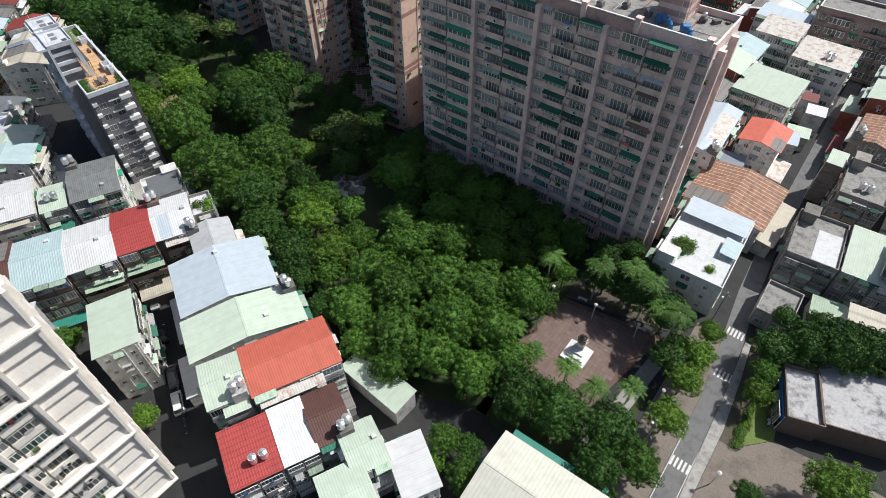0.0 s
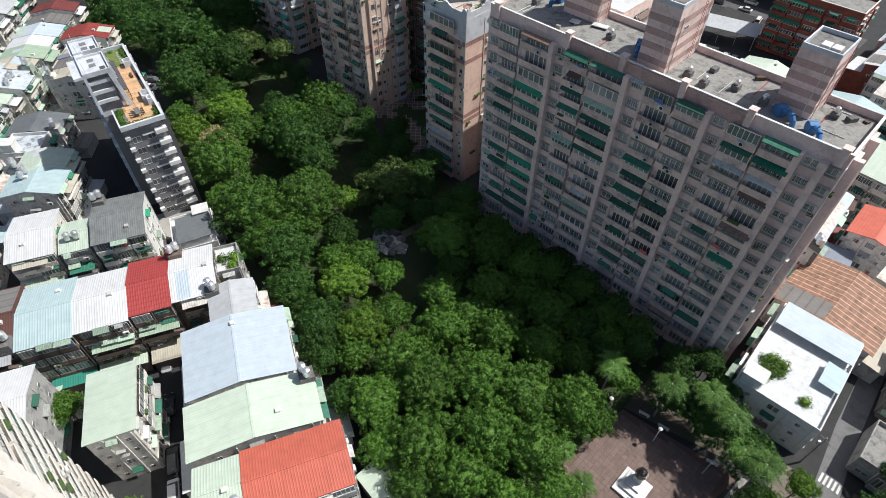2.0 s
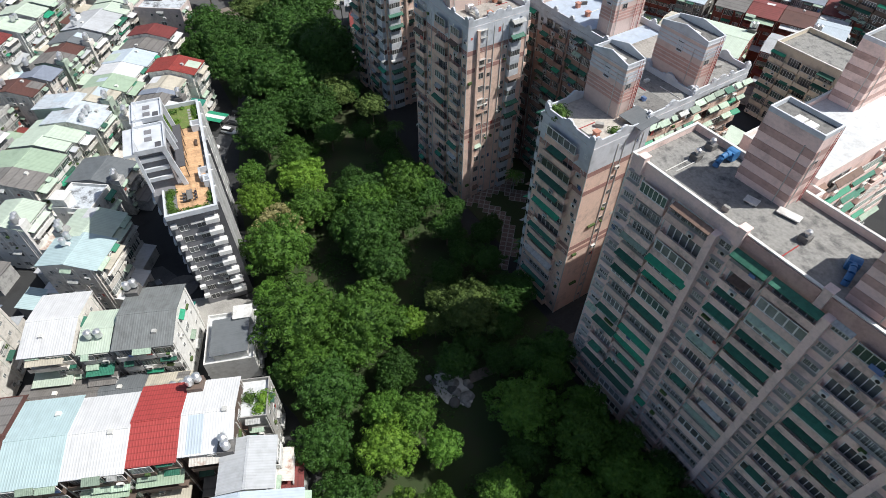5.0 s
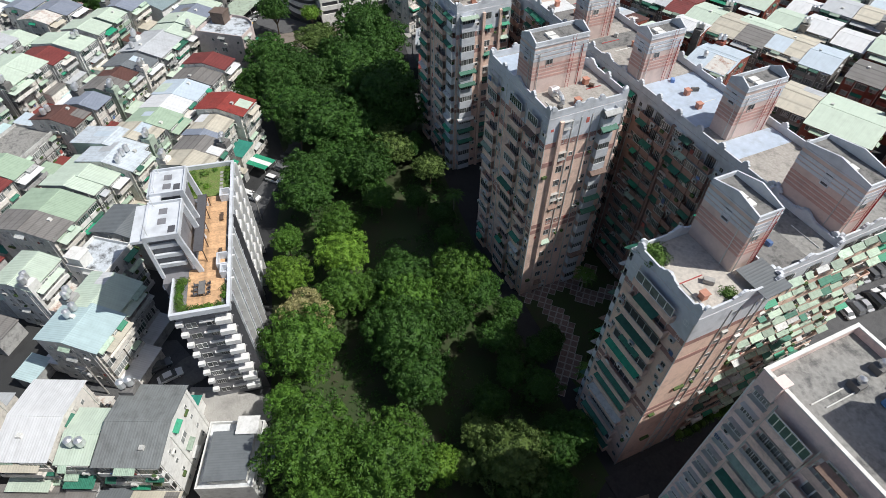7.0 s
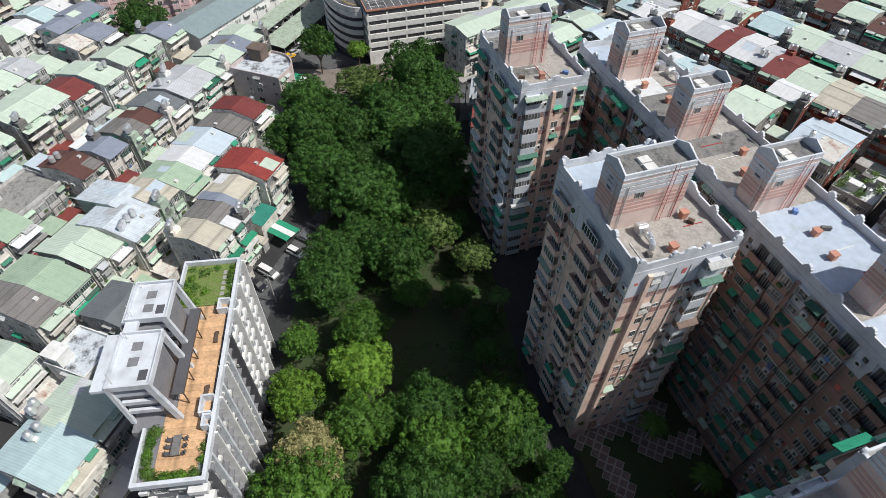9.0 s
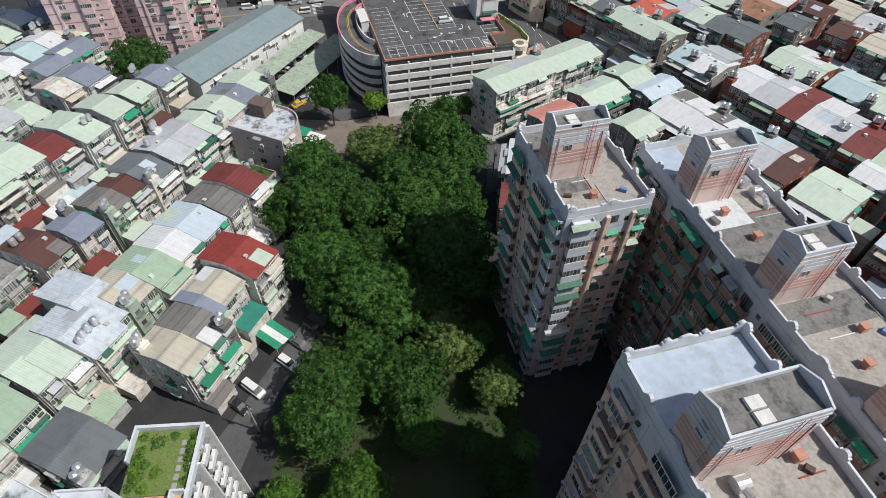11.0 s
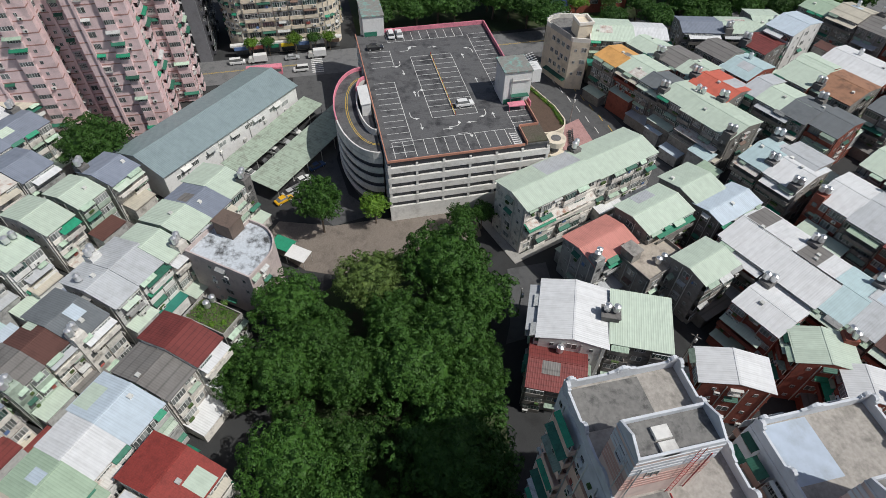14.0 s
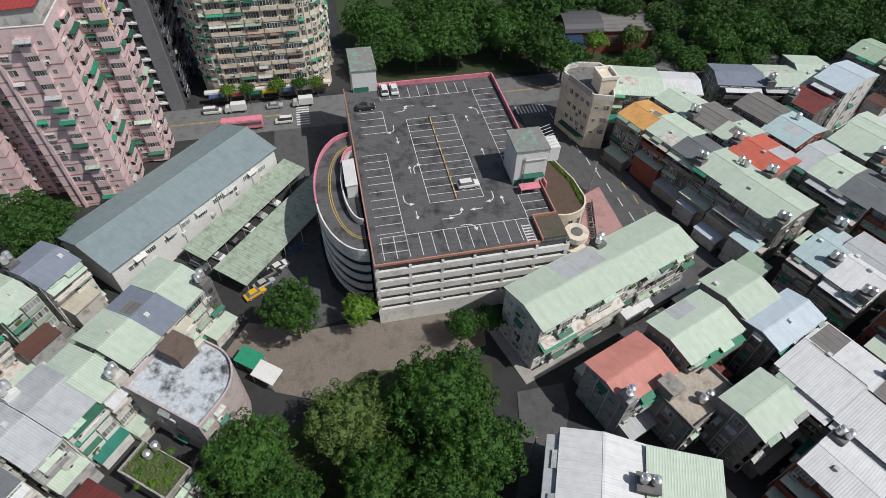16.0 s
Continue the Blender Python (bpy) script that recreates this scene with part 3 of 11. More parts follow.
def unit_awning(name, m):
    bm = bmesh.new()
    v = [bm.verts.new(p) for p in ((-0.5, 0, 0.45), (0.5, 0, 0.45), (0.5, -1, 0), (-0.5, -1, 0), (-0.5, 0, 0.39), (0.5, 0, 0.39), (0.5, -1, -0.14), (-0.5, -1, -0.14))]
    for q in ((0, 1, 2, 3), (7, 6, 5, 4), (0, 4, 5, 1), (3, 2, 6, 7), (0, 3, 7, 4), (1, 5, 6, 2)):
        bm.faces.new([v[i] for i in q])
    return to_mesh(name, bm, m)


AWN = [unit_awning("awning", M[k]) for k in ("awning_green", "awning_bright", "awning_pale", "awning_grey", "awning_brown")]


def pick_awning(rng, pale):
    return AWN[rng.choice((2, 2, 3, 3, 4) if pale < 0.7 else (2, 2, 2, 2, 3))] if rng.random() < pale else AWN[rng.choice((0, 0, 0, 1))]


def unit_ac():
    bm = bmesh.new()
    bm_box(bm, -0.45, 0.45, -0.42, -0.08, 0, 0.62, 0)
    bm_tube(bm, (0.12, -0.425, 0.31), (0.12, -0.44, 0.31), 0.24, 0.24, 8, 1)
    bm_box(bm, -0.4, -0.34, -0.4, 0, -0.06, 0, 1)
    bm_box(bm, 0.34, 0.4, -0.4, 0, -0.06, 0, 1)
    return to_mesh("air_conditioner", bm, [M["ac_white"], M["black_metal"]])


AC = unit_ac()


CAGE = unit_window("window_cage", 9, M["grille"], None, 0.012, 0.02)
PLAIN[CAGE] = unit_window("window_cage", 4, M["grille"], None, 0.03, 0.04)


def unit_box(name, m, x, y, z):
    bm = bmesh.new()
    bm_box(bm, -x / 2, x / 2, -y, 0, 0, z)
    return to_mesh(name, bm, m)


PIPE = unit_box("drain_pipe", M["ac_white"], 0.12, 0.14, 1.0)
CLOTH = [unit_box("laundry", M[k], 1.0, 0.05, 0.7) for k in ("cloth_pale", "cloth_blue", "cloth_red")]
POTS = unit_box("flower_box", M["plant_box"], 1.0, 0.35, 0.5)


def unit_balcony(name, m):
    bm = bmesh.new()
    bm_box(bm, -0.5, 0.5, -1, 0, -0.16, 0)
    bm_box(bm, -0.5, 0.5, -1, -0.88, 0, 1)
    bm_box(bm, -0.5, -0.47, -0.88, 0, 0, 1)
    bm_box(bm, 0.47, 0.5, -0.88, 0, 0, 1)
    return to_mesh(name, bm, m)


BALC = {}


def unit_panel(m):
    """A blank storey that leans out towards its foot."""
    if "panel_" + m.name not in BALC:
        bm = bmesh.new()
        v = [bm.verts.new(p) for p in ((-0.5, 0, 0), (0.5, 0, 0), (0.5, -1, 0), (-0.5, -1, 0), (-0.5, 0, 1), (0.5, 0, 1), (0.5, -0.6, 1), (-0.5, -0.6, 1))]
        for q in ((3, 2, 1, 0), (4, 5, 6, 7), (0, 1, 5, 4), (2, 3, 7, 6), (1, 2, 6, 5), (3, 0, 4, 7)):
            bm.faces.new([v[i] for i in q])
        BALC["panel_" + m.name] = to_mesh("panel", bm, m)
    return BALC["panel_" + m.name]


def balcony(m):
    if m.name not in BALC:
        BALC[m.name] = unit_balcony("balcony", m)
    return BALC[m.name]


def tank_mesh():
    bm = bmesh.new()
    bm_tube(bm, (0, 0, 0.45), (0, 0, 1.75), 0.62, 0.62, 14, 0)
    bm_tube(bm, (0, 0, 1.75), (0, 0, 2.0), 0.62, 0.16, 14, 0)
    bm_tube(bm, (0, 0, 2.0), (0, 0, 2.08), 0.2, 0.2, 10, 0)
    for i in range(3):
        a = i * 2.1
        bm_tube(bm, (0.5 * math.cos(a), 0.5 * math.sin(a), 0), (0.5 * math.cos(a), 0.5 * math.sin(a), 0.5), 0.04, 0.04, 5, 1)
    return to_mesh("water_tank", bm, [M["steel_tank"], M["black_metal"]])


TANK = tank_mesh()


def tank(x, y, z):
    return tagged(put("water_tank", TANK, None, at(x, y, z, (x * 37) % 360)), "stainless steel rooftop water tank on short legs", "water tank", "rooftop water tanks")




def place(name, me, parent, m, sink, under=None):
    """One piece of a facade: an object of its own (under another piece, or under its building), or gathered into a joined part."""
    if sink is not None:
        sink.append(("balcony_clutter" if name in ("drain_pipe", "flower_box", "laundry", "air_conditioner", "window_cage") else name, PLAIN.get(me, me), m))
        return None
    if under is not None:
        return put(name, me, under, under.matrix_basis.inverted() @ m)
    return put(name, me, parent, m)


MESH_DATA = {}


def mesh_data(me):
    if me not in MESH_DATA:
        co = np.array([v.co[:] for v in me.vertices])
        MESH_DATA[me] = (co, [tuple(p.vertices) for p in me.polygons], [p.material_index for p in me.polygons])
    return MESH_DATA[me]


def join_pieces(parent, sink):
    """Far pieces too small to pick apart: one part for each kind."""
    kinds = {}
    for name, me, m in sink:
        kinds.setdefault(name, []).append((me, m))
    for name, group in kinds.items():
        verts, faces, idx, mats = [], [], [], []
        for me, m in group:
            co, polys, mi = mesh_data(me)
            slot = []
            for mt in me.materials:
                if mt not in mats:
                    mats.append(mt)
                slot.append(mats.index(mt))
            a = np.array(m)
            base = len(verts)
            verts.extend(map(tuple, co @ a[:3, :3].T + a[:3, 3]))
            faces.extend(tuple(base + i for i in p) for p in polys)
            idx.extend(slot[i] for i in mi)
        out = bpy.data.meshes.new(name)
        out.from_pydata(verts, [], faces)
        out.polygons.foreach_set("material_index", idx)
        for mt in mats:
            out.materials.append(mt)
        tagged(put(name, out, parent), kind="stuff")


def facade(parent, m, floors, z0, fh, kinds, wall, rng, awn=0.5, ac=0.3, cage=0.25, deep=0.9, pale=0.3, sink=None, bay_wall=None, open_share=0.35, clutter=0.0, wins=None):
    """Pieces on one face; m: the face's frame at ground level; kinds: (kind, width) from left to right."""
    wins = wins or WIN
    total = sum(w for _, w in kinds)
    x = -total / 2
    for kind, bw in kinds:
        x += bw / 2
        for f in range(floors):
            z = z0 + f * fh
            top = None
            if kind == "bal":
                top = place("balcony", balcony(wall), parent, m @ at(x, 0, z, 0, bw * 0.94, deep, 0.95), sink)
                r = rng.random()
                if r > open_share + cage * 0.4:
                    place("window", wins[1 + (rng.random() < 0.3)], parent, m @ at(x, -deep + 0.12, z + 0.95, 0, bw * 0.90, 1, fh - 1.45), sink, top)
                elif r > open_share:
                    place("window", wins[1], parent, m @ at(x, 0, z + 0.1, 0, bw * 0.8, 1, fh - 0.6), sink, top)
                    place("window_cage", CAGE, parent, m @ at(x, -deep + 0.5, z + 0.95, 0, bw * 0.90, 1, fh - 1.4), sink, top)
                else:
                    place("window", wins[1], parent, m @ at(x, 0, z + 0.1, 0, bw * 0.75, 1, fh - 0.7), sink, top)
                if rng.random() < awn:
                    place("awning", pick_awning(rng, pale), parent, m @ at(x + bw * rng.uniform(-0.04, 0.04), -deep + 0.2, z + fh - 0.62 + rng.uniform(-0.12, 0.08), 0, bw * rng.choice((0.5, 0.86, 0.9, 0.96)), rng.uniform(0.6, 1.1), rng.uniform(0.8, 1.2)), sink, top)
            elif kind == "panel":
                place("panel", unit_panel(wall), parent, m @ at(x, 0, z, 0, bw * 0.94, 1.2, fh), sink)
            elif kind == "bay":
                top = place("bay_window", balcony(bay_wall or wall), parent, m @ at(x, 0, z + 0.1, 0, bw * 0.88, deep, 1.1), sink)
                place("window", wins[1], parent, m @ at(x, -deep + 0.1, z + 1.2, 0, bw * 0.82, 1, fh - 1.75), sink, top)
                place("bay_head", balcony(bay_wall or wall), parent, m @ at(x, 0, z + fh - 0.5, 0, bw * 0.88, deep, 0.4), sink, top)
                if rng.random() < awn:
                    place("awning", pick_awning(rng, pale), parent, m @ at(x, -deep + 0.1, z + fh - 0.55, 0, bw * 1.15, 0.9, 1.0), sink, top)
            elif kind in ("win", "small"):
                ww = min(bw * 0.62, 1.8) if kind == "win" else 0.7
                hh = 1.35 if kind == "win" else 0.8
                top = place("window", wins[rng.random() < 0.35], parent, m @ at(x, 0, z + 1.0, 0, ww, 1, hh), sink)
                r = rng.random()
                if kind == "win" and r < cage:
                    place("window_cage", CAGE, parent, m @ at(x, 0, z + 0.9, 0, ww + 0.25, 1.1, 1.5), sink, top)
                elif kind == "win" and r < cage + awn * 0.7:
                    place("awning", pick_awning(rng, pale), parent, m @ at(x, 0, z + 2.3, 0, ww + 0.4, 0.75, 0.9), sink, top)
            if kind not in ("blank", "panel") and rng.random() < ac:
                place("air_conditioner", AC, parent, m @ at(x + bw * rng.uniform(-0.3, 0.3), -(deep if kind == "bal" else 0), z + 0.25), sink)
            if rng.random() < (clutter if sink is not None else clutter * 0.5) and f:
                r = rng.random()
                yy = -(deep + 0.03 if kind == "bal" else 0.03)
                if r < 0.4:
                    place("flower_box", POTS, parent, m @ at(x + bw * rng.uniform(-0.25, 0.25), yy, z + 0.6, 0, bw * rng.uniform(0.15, 0.4), 1, rng.uniform(0.6, 1.2)), sink, top)
                elif r < 0.75:
                    place("laundry", rng.choice(CLOTH), parent, m @ at(x + bw * rng.uniform(-0.3, 0.3), yy, z + 0.95, 0, bw * rng.uniform(0.1, 0.3), 1, rng.uniform(0.6, 1.4)), sink, top)
        if clutter and rng.random() < 0.8:
            place("drain_pipe", PIPE, parent, m @ at(x + bw * 0.48, 0, 0, 0, 1, 1, floors * fh), sink)
        x += bw / 2


ROOF["rust2"] = mat("roof_rusty_white", (0.60, 0.58, 0.54), 0.7, vary=0.1, grain=0.8, stain=0.45, stain_size=0.5, stain_color=(0.30, 0.12, 0.06), rib=0.42)
ROOF["bluewhite"] = mat("roof_blue_white", (0.55, 0.61, 0.66), 0.6, vary=0.08, grain=0.8, stain=0.3, stain_size=0.4, stain_color=(0.3, 0.31, 0.32), rib=0.4, streak=0.3)
ROOF["ivory"] = mat("roof_ivory", (0.60, 0.60, 0.52), 0.6, vary=0.06, grain=0.8, stain=0.12, stain_size=0.4, stain_color=(0.35, 0.34, 0.28), rib=0.6, streak=0.15)
ROOF["faded"] = mat("roof_faded_green", (0.37, 0.45, 0.36), 0.65, vary=0.12, grain=0.8, stain=0.35, stain_size=0.4, stain_color=(0.17, 0.17, 0.14), rib=0.5, streak=0.4)
ROOF["grey2"] = mat("roof_old_steel", (0.19, 0.205, 0.205), 0.6, vary=0.1, grain=0.8, stain=0.3, stain_size=0.4, stain_color=(0.1, 0.1, 0.1), rib=0.4, streak=0.3)
ROOF["maroon2"] = mat("roof_red_tile", (0.27, 0.045, 0.035), 0.6, vary=0.18, grain=3, stain=0.3, stain_size=0.4, rib=0.28)


# the ground and what lies flush on it
def sheet(name, pts, z, m, label, category, thick=0.25):
    bm = bmesh.new()
    bm_prism(bm, pts, z - thick, z)
    ob = part(name, bm, m)
    return tagged(ob, label, category, kind="structure")


def rect(x0, x1, y0, y1):
    return [(x0, y0), (x1, y0), (x1, y1), (x0, y1)]


bm = bmesh.new()
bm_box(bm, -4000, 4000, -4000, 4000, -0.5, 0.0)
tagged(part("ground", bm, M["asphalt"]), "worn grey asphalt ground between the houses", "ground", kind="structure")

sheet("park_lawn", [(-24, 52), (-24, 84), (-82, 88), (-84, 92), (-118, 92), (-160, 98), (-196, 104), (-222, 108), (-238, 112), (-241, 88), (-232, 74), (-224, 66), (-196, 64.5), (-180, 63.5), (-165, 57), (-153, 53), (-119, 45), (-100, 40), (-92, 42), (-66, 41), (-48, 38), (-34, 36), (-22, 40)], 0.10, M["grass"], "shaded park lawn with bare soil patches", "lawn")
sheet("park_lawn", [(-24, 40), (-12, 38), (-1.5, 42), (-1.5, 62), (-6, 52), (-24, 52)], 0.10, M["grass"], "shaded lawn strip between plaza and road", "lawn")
sheet("park_lawn", [(-24, 71), (-2, 76), (-2, 83), (-24, 84)], 0.10, M["soil"], "bare planted bed behind the plaza", "planting bed")
sheet("plaza", [(-26, 52), (-9, 50), (-4.5, 73.5), (-24, 70.5)], 0.14, M["paving_red"], "red brown clay-tile plaza", "plaza")
PLAZA = bpy.data.objects["plaza"]
bm = bmesh.new()
for i in range(27):
    for j in range(27):
        x, y = -25.2 + i * 0.82, 50.8 + j * 0.82
        if -25.6 + (y - 52) * 0.11 < x < -10.4 + (y - 50) * 0.19 and 51.2 - (x + 9) * 0.11 < y < 69.2 + (x + 24) * 0.15:
            bm_box(bm, x, x + 0.76, y, y + 0.76, 0.145, 0.165)
tagged(part("paving_tile", bm, M["paving_tile"], PLAZA), kind="stuff")
sheet("pavement", [(-7.0, 44), (-4.0, 44), (-1.5, 74), (-4.2, 74)], 0.16, M["paving_grey"], "pale concrete footpath beside the plaza", "pavement")
sheet("road", [(5.7, -120), (9.6, -120), (9.6, 50), (9.1, 61), (8.9, 70), (8.2, 81), (7.0, 90), (6.1, 106), (5.9, 134), (5.9, 330), (2.2, 330), (2.3, 131), (2.4, 110), (3.1, 94), (4.4, 81), (5.8, 67), (5.8, 48)], 0.03, M["asphalt_pale"], "grey asphalt street with worn markings", "road")
sheet("pavement", [(9.65, 40), (11.0, 40), (11.1, 62), (10.2, 74), (9.3, 82), (8.25, 82), (8.95, 70), (9.15, 61)], 0.15, M["concrete"], "pale concrete pavement with kerb beside the road", "pavement")
sheet("pavement", [(-0.6, 36), (5.65, 36), (5.75, 48), (5.75, 67), (4.35, 81), (-0.6, 81)], 0.15, M["paving_tan"], "tan paved strip with street trees", "pavement")
sheet("yard", [(11.05, 30), (60, 30), (60, 68), (26, 66.2), (18.3, 65.4), (13.4, 60), (11.15, 60)], 0.06, M["paving_tan"], "sunlit tan brick yard with leaf litter", "yard")
sheet("yard", [(11.15, 60), (13.3, 60), (13.0, 84), (9.4, 84), (10.3, 74), (11.15, 62)], 0.08, M["soil"], "bare earth strip along the pavement", "yard")
sheet("park_lawn", [(13.35, 60.1), (18.3, 65.5), (17.0, 78), (13.0, 84)], 0.10, M["roof_grass"], "small clipped lawn behind the hedge", "lawn")
sheet("road", [(-163, 43.5), (-159, 49.5), (-165.7, 52.8), (-174, 58.2), (-180, 62.6), (-188, 69), (-200, 72.5), (-200, 69), (-190, 65.6), (-185, 61.5), (-176, 54.2), (-169.7, 49.4)], 0.12, M["asphalt_road"], "grey asphalt lane beside the park with parked cars", "road")
rp = random.Random(12)
sheet("pond_floor", [(-82.5 + (4.4 + 0.9 * math.sin(3 * a)) * math.cos(a), 67.6 + (3.2 + 0.6 * math.cos(2 * a)) * math.sin(a)) for a in [i * math.pi / 12 for i in range(24)]], 0.14, M["concrete_white"], "pale dry pond floor among the park trees", "pond")
for i in range(22):
    a, r = rp.uniform(0, 6.28), rp.uniform(0.5, 1.1)
    k = rp.uniform(0.75, 1.05) if i > 5 else rp.uniform(0, 0.4)
    bm = bmesh.new()
    bmesh.ops.create_icosphere(bm, subdivisions=2, radius=r)
    for v in bm.verts:
        v.co *= rp.uniform(0.82, 1.12)
        v.co.z = max(-0.2, v.co.z * 0.6)
    ob = part("boulder", bm, M["concrete"] if i % 3 else M["concrete_dark"])
    ob.matrix_basis = at(-82.5 + 4.6 * k * math.cos(a), 67.6 + 3.3 * k * math.sin(a), 0.3)
    tagged(ob, "grey garden boulder round the dry pond", "boulder", "pond boulders")
sheet("road", [(-141, 27), (-139.6, 31.5), (-131, 35), (-127.6, 32.5), (-129, 22), (-134, 15), (-140, 20)], 0.05, M["asphalt_road"], "dark asphalt lane end beside the slender block", "road")
sheet("pavement", [(-128, 32.5), (-125.6, 38.2), (-120, 45), (-116, 44.4), (-115, 36), (-120, 33.6), (-124, 31)], 0.16, M["paving_grey"], "pale paved forecourt at the slender block's foot", "pavement")
sheet("pavement", [(-131.6 + 3.2 * math.cos(a), 33.2 + 3.6 * math.sin(a)) for a in [i * math.pi / 8 for i in range(16)]], 0.18, M["concrete_dark"], "round dark kerbed island at the lane end", "pavement")
sheet("road", [(-231.5, 114.8), (-231.6, 123.5), (-226.8, 122.9), (-218.7, 118.6), (-214, 113), (-213.6, 109), (-218, 111.2), (-222, 112.6)], 0.14, M["asphalt_road"], "worn grey asphalt lane beside the park", "road")
sheet("park_path", [(-81, 71), (-77.5, 95), (-79, 96), (-83, 72)], 0.14, M["paving_tan"], "narrow paved park path", "path")
sheet("courtyard", [(-240, 73), (-237, 80), (-240, 92), (-242, 112), (-252, 113), (-252, 80), (-256, 68), (-250, 64)], 0.08, M["paving_tan"], "stained concrete yard before the car park", "courtyard")
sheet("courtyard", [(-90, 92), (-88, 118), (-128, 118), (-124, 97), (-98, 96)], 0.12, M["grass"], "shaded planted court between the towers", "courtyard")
# the lane's darkness is tower shade painted into the asphalt colour
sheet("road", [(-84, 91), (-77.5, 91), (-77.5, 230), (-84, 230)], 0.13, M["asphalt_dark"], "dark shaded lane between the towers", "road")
sheet("parking_lot", [(-97, 138), (-84, 138), (-78, 176), (-100, 180)], 0.02, M["asphalt_road"], "grey asphalt parking lot behind the towers", "parking lot")
sheet("road", rect(-331, -317, -200, 420), 0.03, M["asphalt_pale"], "wide grey asphalt avenue", "road")
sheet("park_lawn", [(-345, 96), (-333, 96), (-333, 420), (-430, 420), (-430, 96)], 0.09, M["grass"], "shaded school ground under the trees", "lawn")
sheet("pavement", [(-274, 137), (-262, 138), (-254, 134), (-249, 139), (-262, 150.5), (-280, 150.5)], 0.14, M["paving_rose"], "rose-red tiled forecourt beside the car park", "pavement")
sheet("road", [(-317, 74), (-317, 92), (-292, 91), (-286, 86), (-276, 83), (-262, 84.5), (-254, 90), (-252, 80), (-262, 73), (-270, 72), (-296, 79.5), (-305, 74)], 0.05, M["asphalt_road"], "grey asphalt lane between carports and ramp", "road")
sheet("pavement", [(-247, 112.5), (-232.6, 116.9), (-241, 142), (-243, 141.5), (-235.0, 118.7), (-246.6, 114.9)], 0.16, M["paving_grey"], "pale footpath round the foot of the long house", "pavement")
sheet("road", [(-317, 140), (-300, 141), (-282, 146), (-268, 150), (-250, 154), (-238, 162), (-244, 170), (-265, 162.5), (-280, 160.5), (-299.5, 156), (-317, 153.5)], 0.028, M["asphalt_road"], "grey asphalt side street beside the car park", "road")


def bars(name, m, rects, z, label, category):
    """Flat painted marks, one thing."""
    bm = bmesh.new()
    for x0, x1, y0, y1 in rects:
        bm_box(bm, x0, x1, y0, y1, z, z + 0.006)
    return tagged(part(name, bm, m), label, category, kind="structure")


for y, x in ((51.2, 6.1), (71.6, 5.9), (82.0, 4.6)):
    bars("crosswalk", M["line_white"], [(x + i * 0.68, x + 0.36 + i * 0.68, y, y + 1.9) for i in range(5)], 0.034, "white striped crosswalk on the street", "crosswalk")
bars("road_line", M["line_white"], [(9.2, 9.3, 20, 56), (5.95, 6.05, 20, 60)], 0.034, "white edge lines of the street", "road line")
bars("road_line", M["line_yellow"], [(-324.2, -324.08, -80, 76), (-324.2, -324.08, 112, 260), (-323.85, -323.73, -80, 76), (-323.85, -323.73, 112, 260)], 0.034, "double yellow line of the avenue", "road line")
bars("crosswalk", M["line_white"], [(-330 + i * 1.1, -329.5 + i * 1.1, 80, 83.5) for i in range(11)], 0.034, "white striped crosswalk on the avenue", "crosswalk")
bars("crosswalk", M["line_white"], [(-330 + i * 1.1, -329.5 + i * 1.1, 135, 138.5) for i in range(11)], 0.034, "white striped crosswalk on the avenue", "crosswalk")
bars("crosswalk", M["line_white"], [(-316, -312.5, 140 + i * 1.0, 140.5 + i * 1.0) for i in range(9)], 0.036, "white striped crosswalk on the side street", "crosswalk")
for y0, y1, m_ in ((149.0, 149.2, "line_white"), (153.0, 153.2, "line_yellow")):
    bars("lane_line", M[m_], [(-312 + i * 5.2, -309 + i * 5.2, y0 + i * 0.62, y1 + i * 0.62) for i in range(9)], 0.034, "painted dashes along the side street", "road marking")
bars("crosswalk", M["line_white"], [(-262, -259, 153.4 + i * 1.0, 153.9 + i * 1.0) for i in range(8)], 0.036, "white striped crosswalk on the side street", "crosswalk")

ROOF["lined"] = mat("roof_lined_tile", (0.27, 0.155, 0.105), 0.75, vary=0.25, grain=2, stain=0.5, stain_size=0.5, rib=0.28, joints=1.25)
# low houses
WORD = {"wall_dim": "weathered, shade-darkened grey-brown", "wall_cream": "cream", "wall_grey": "grey", "wall_white": "white", "wall_green": "pale green", "wall_brown": "brown tiled", "wall_brick": "red brick", "concrete": "bare concrete"}
RWORD = {"ivory": "ivory ribbed", "bluewhite": "stained blue-white", "grey2": "dull steel grey", "lined": "brown tiled", "lightgreen": "pale green", "lightgrey": "light grey", "lightblue": "pale blue", "rust2": "rusty white", "maroon2": "dark red tiled", "oldgrey": "weathered grey", "slateblue": "slate blue", "steel": "steel grey", "rust": "rust brown", "dark": "dark grey"}
HOUSES = []


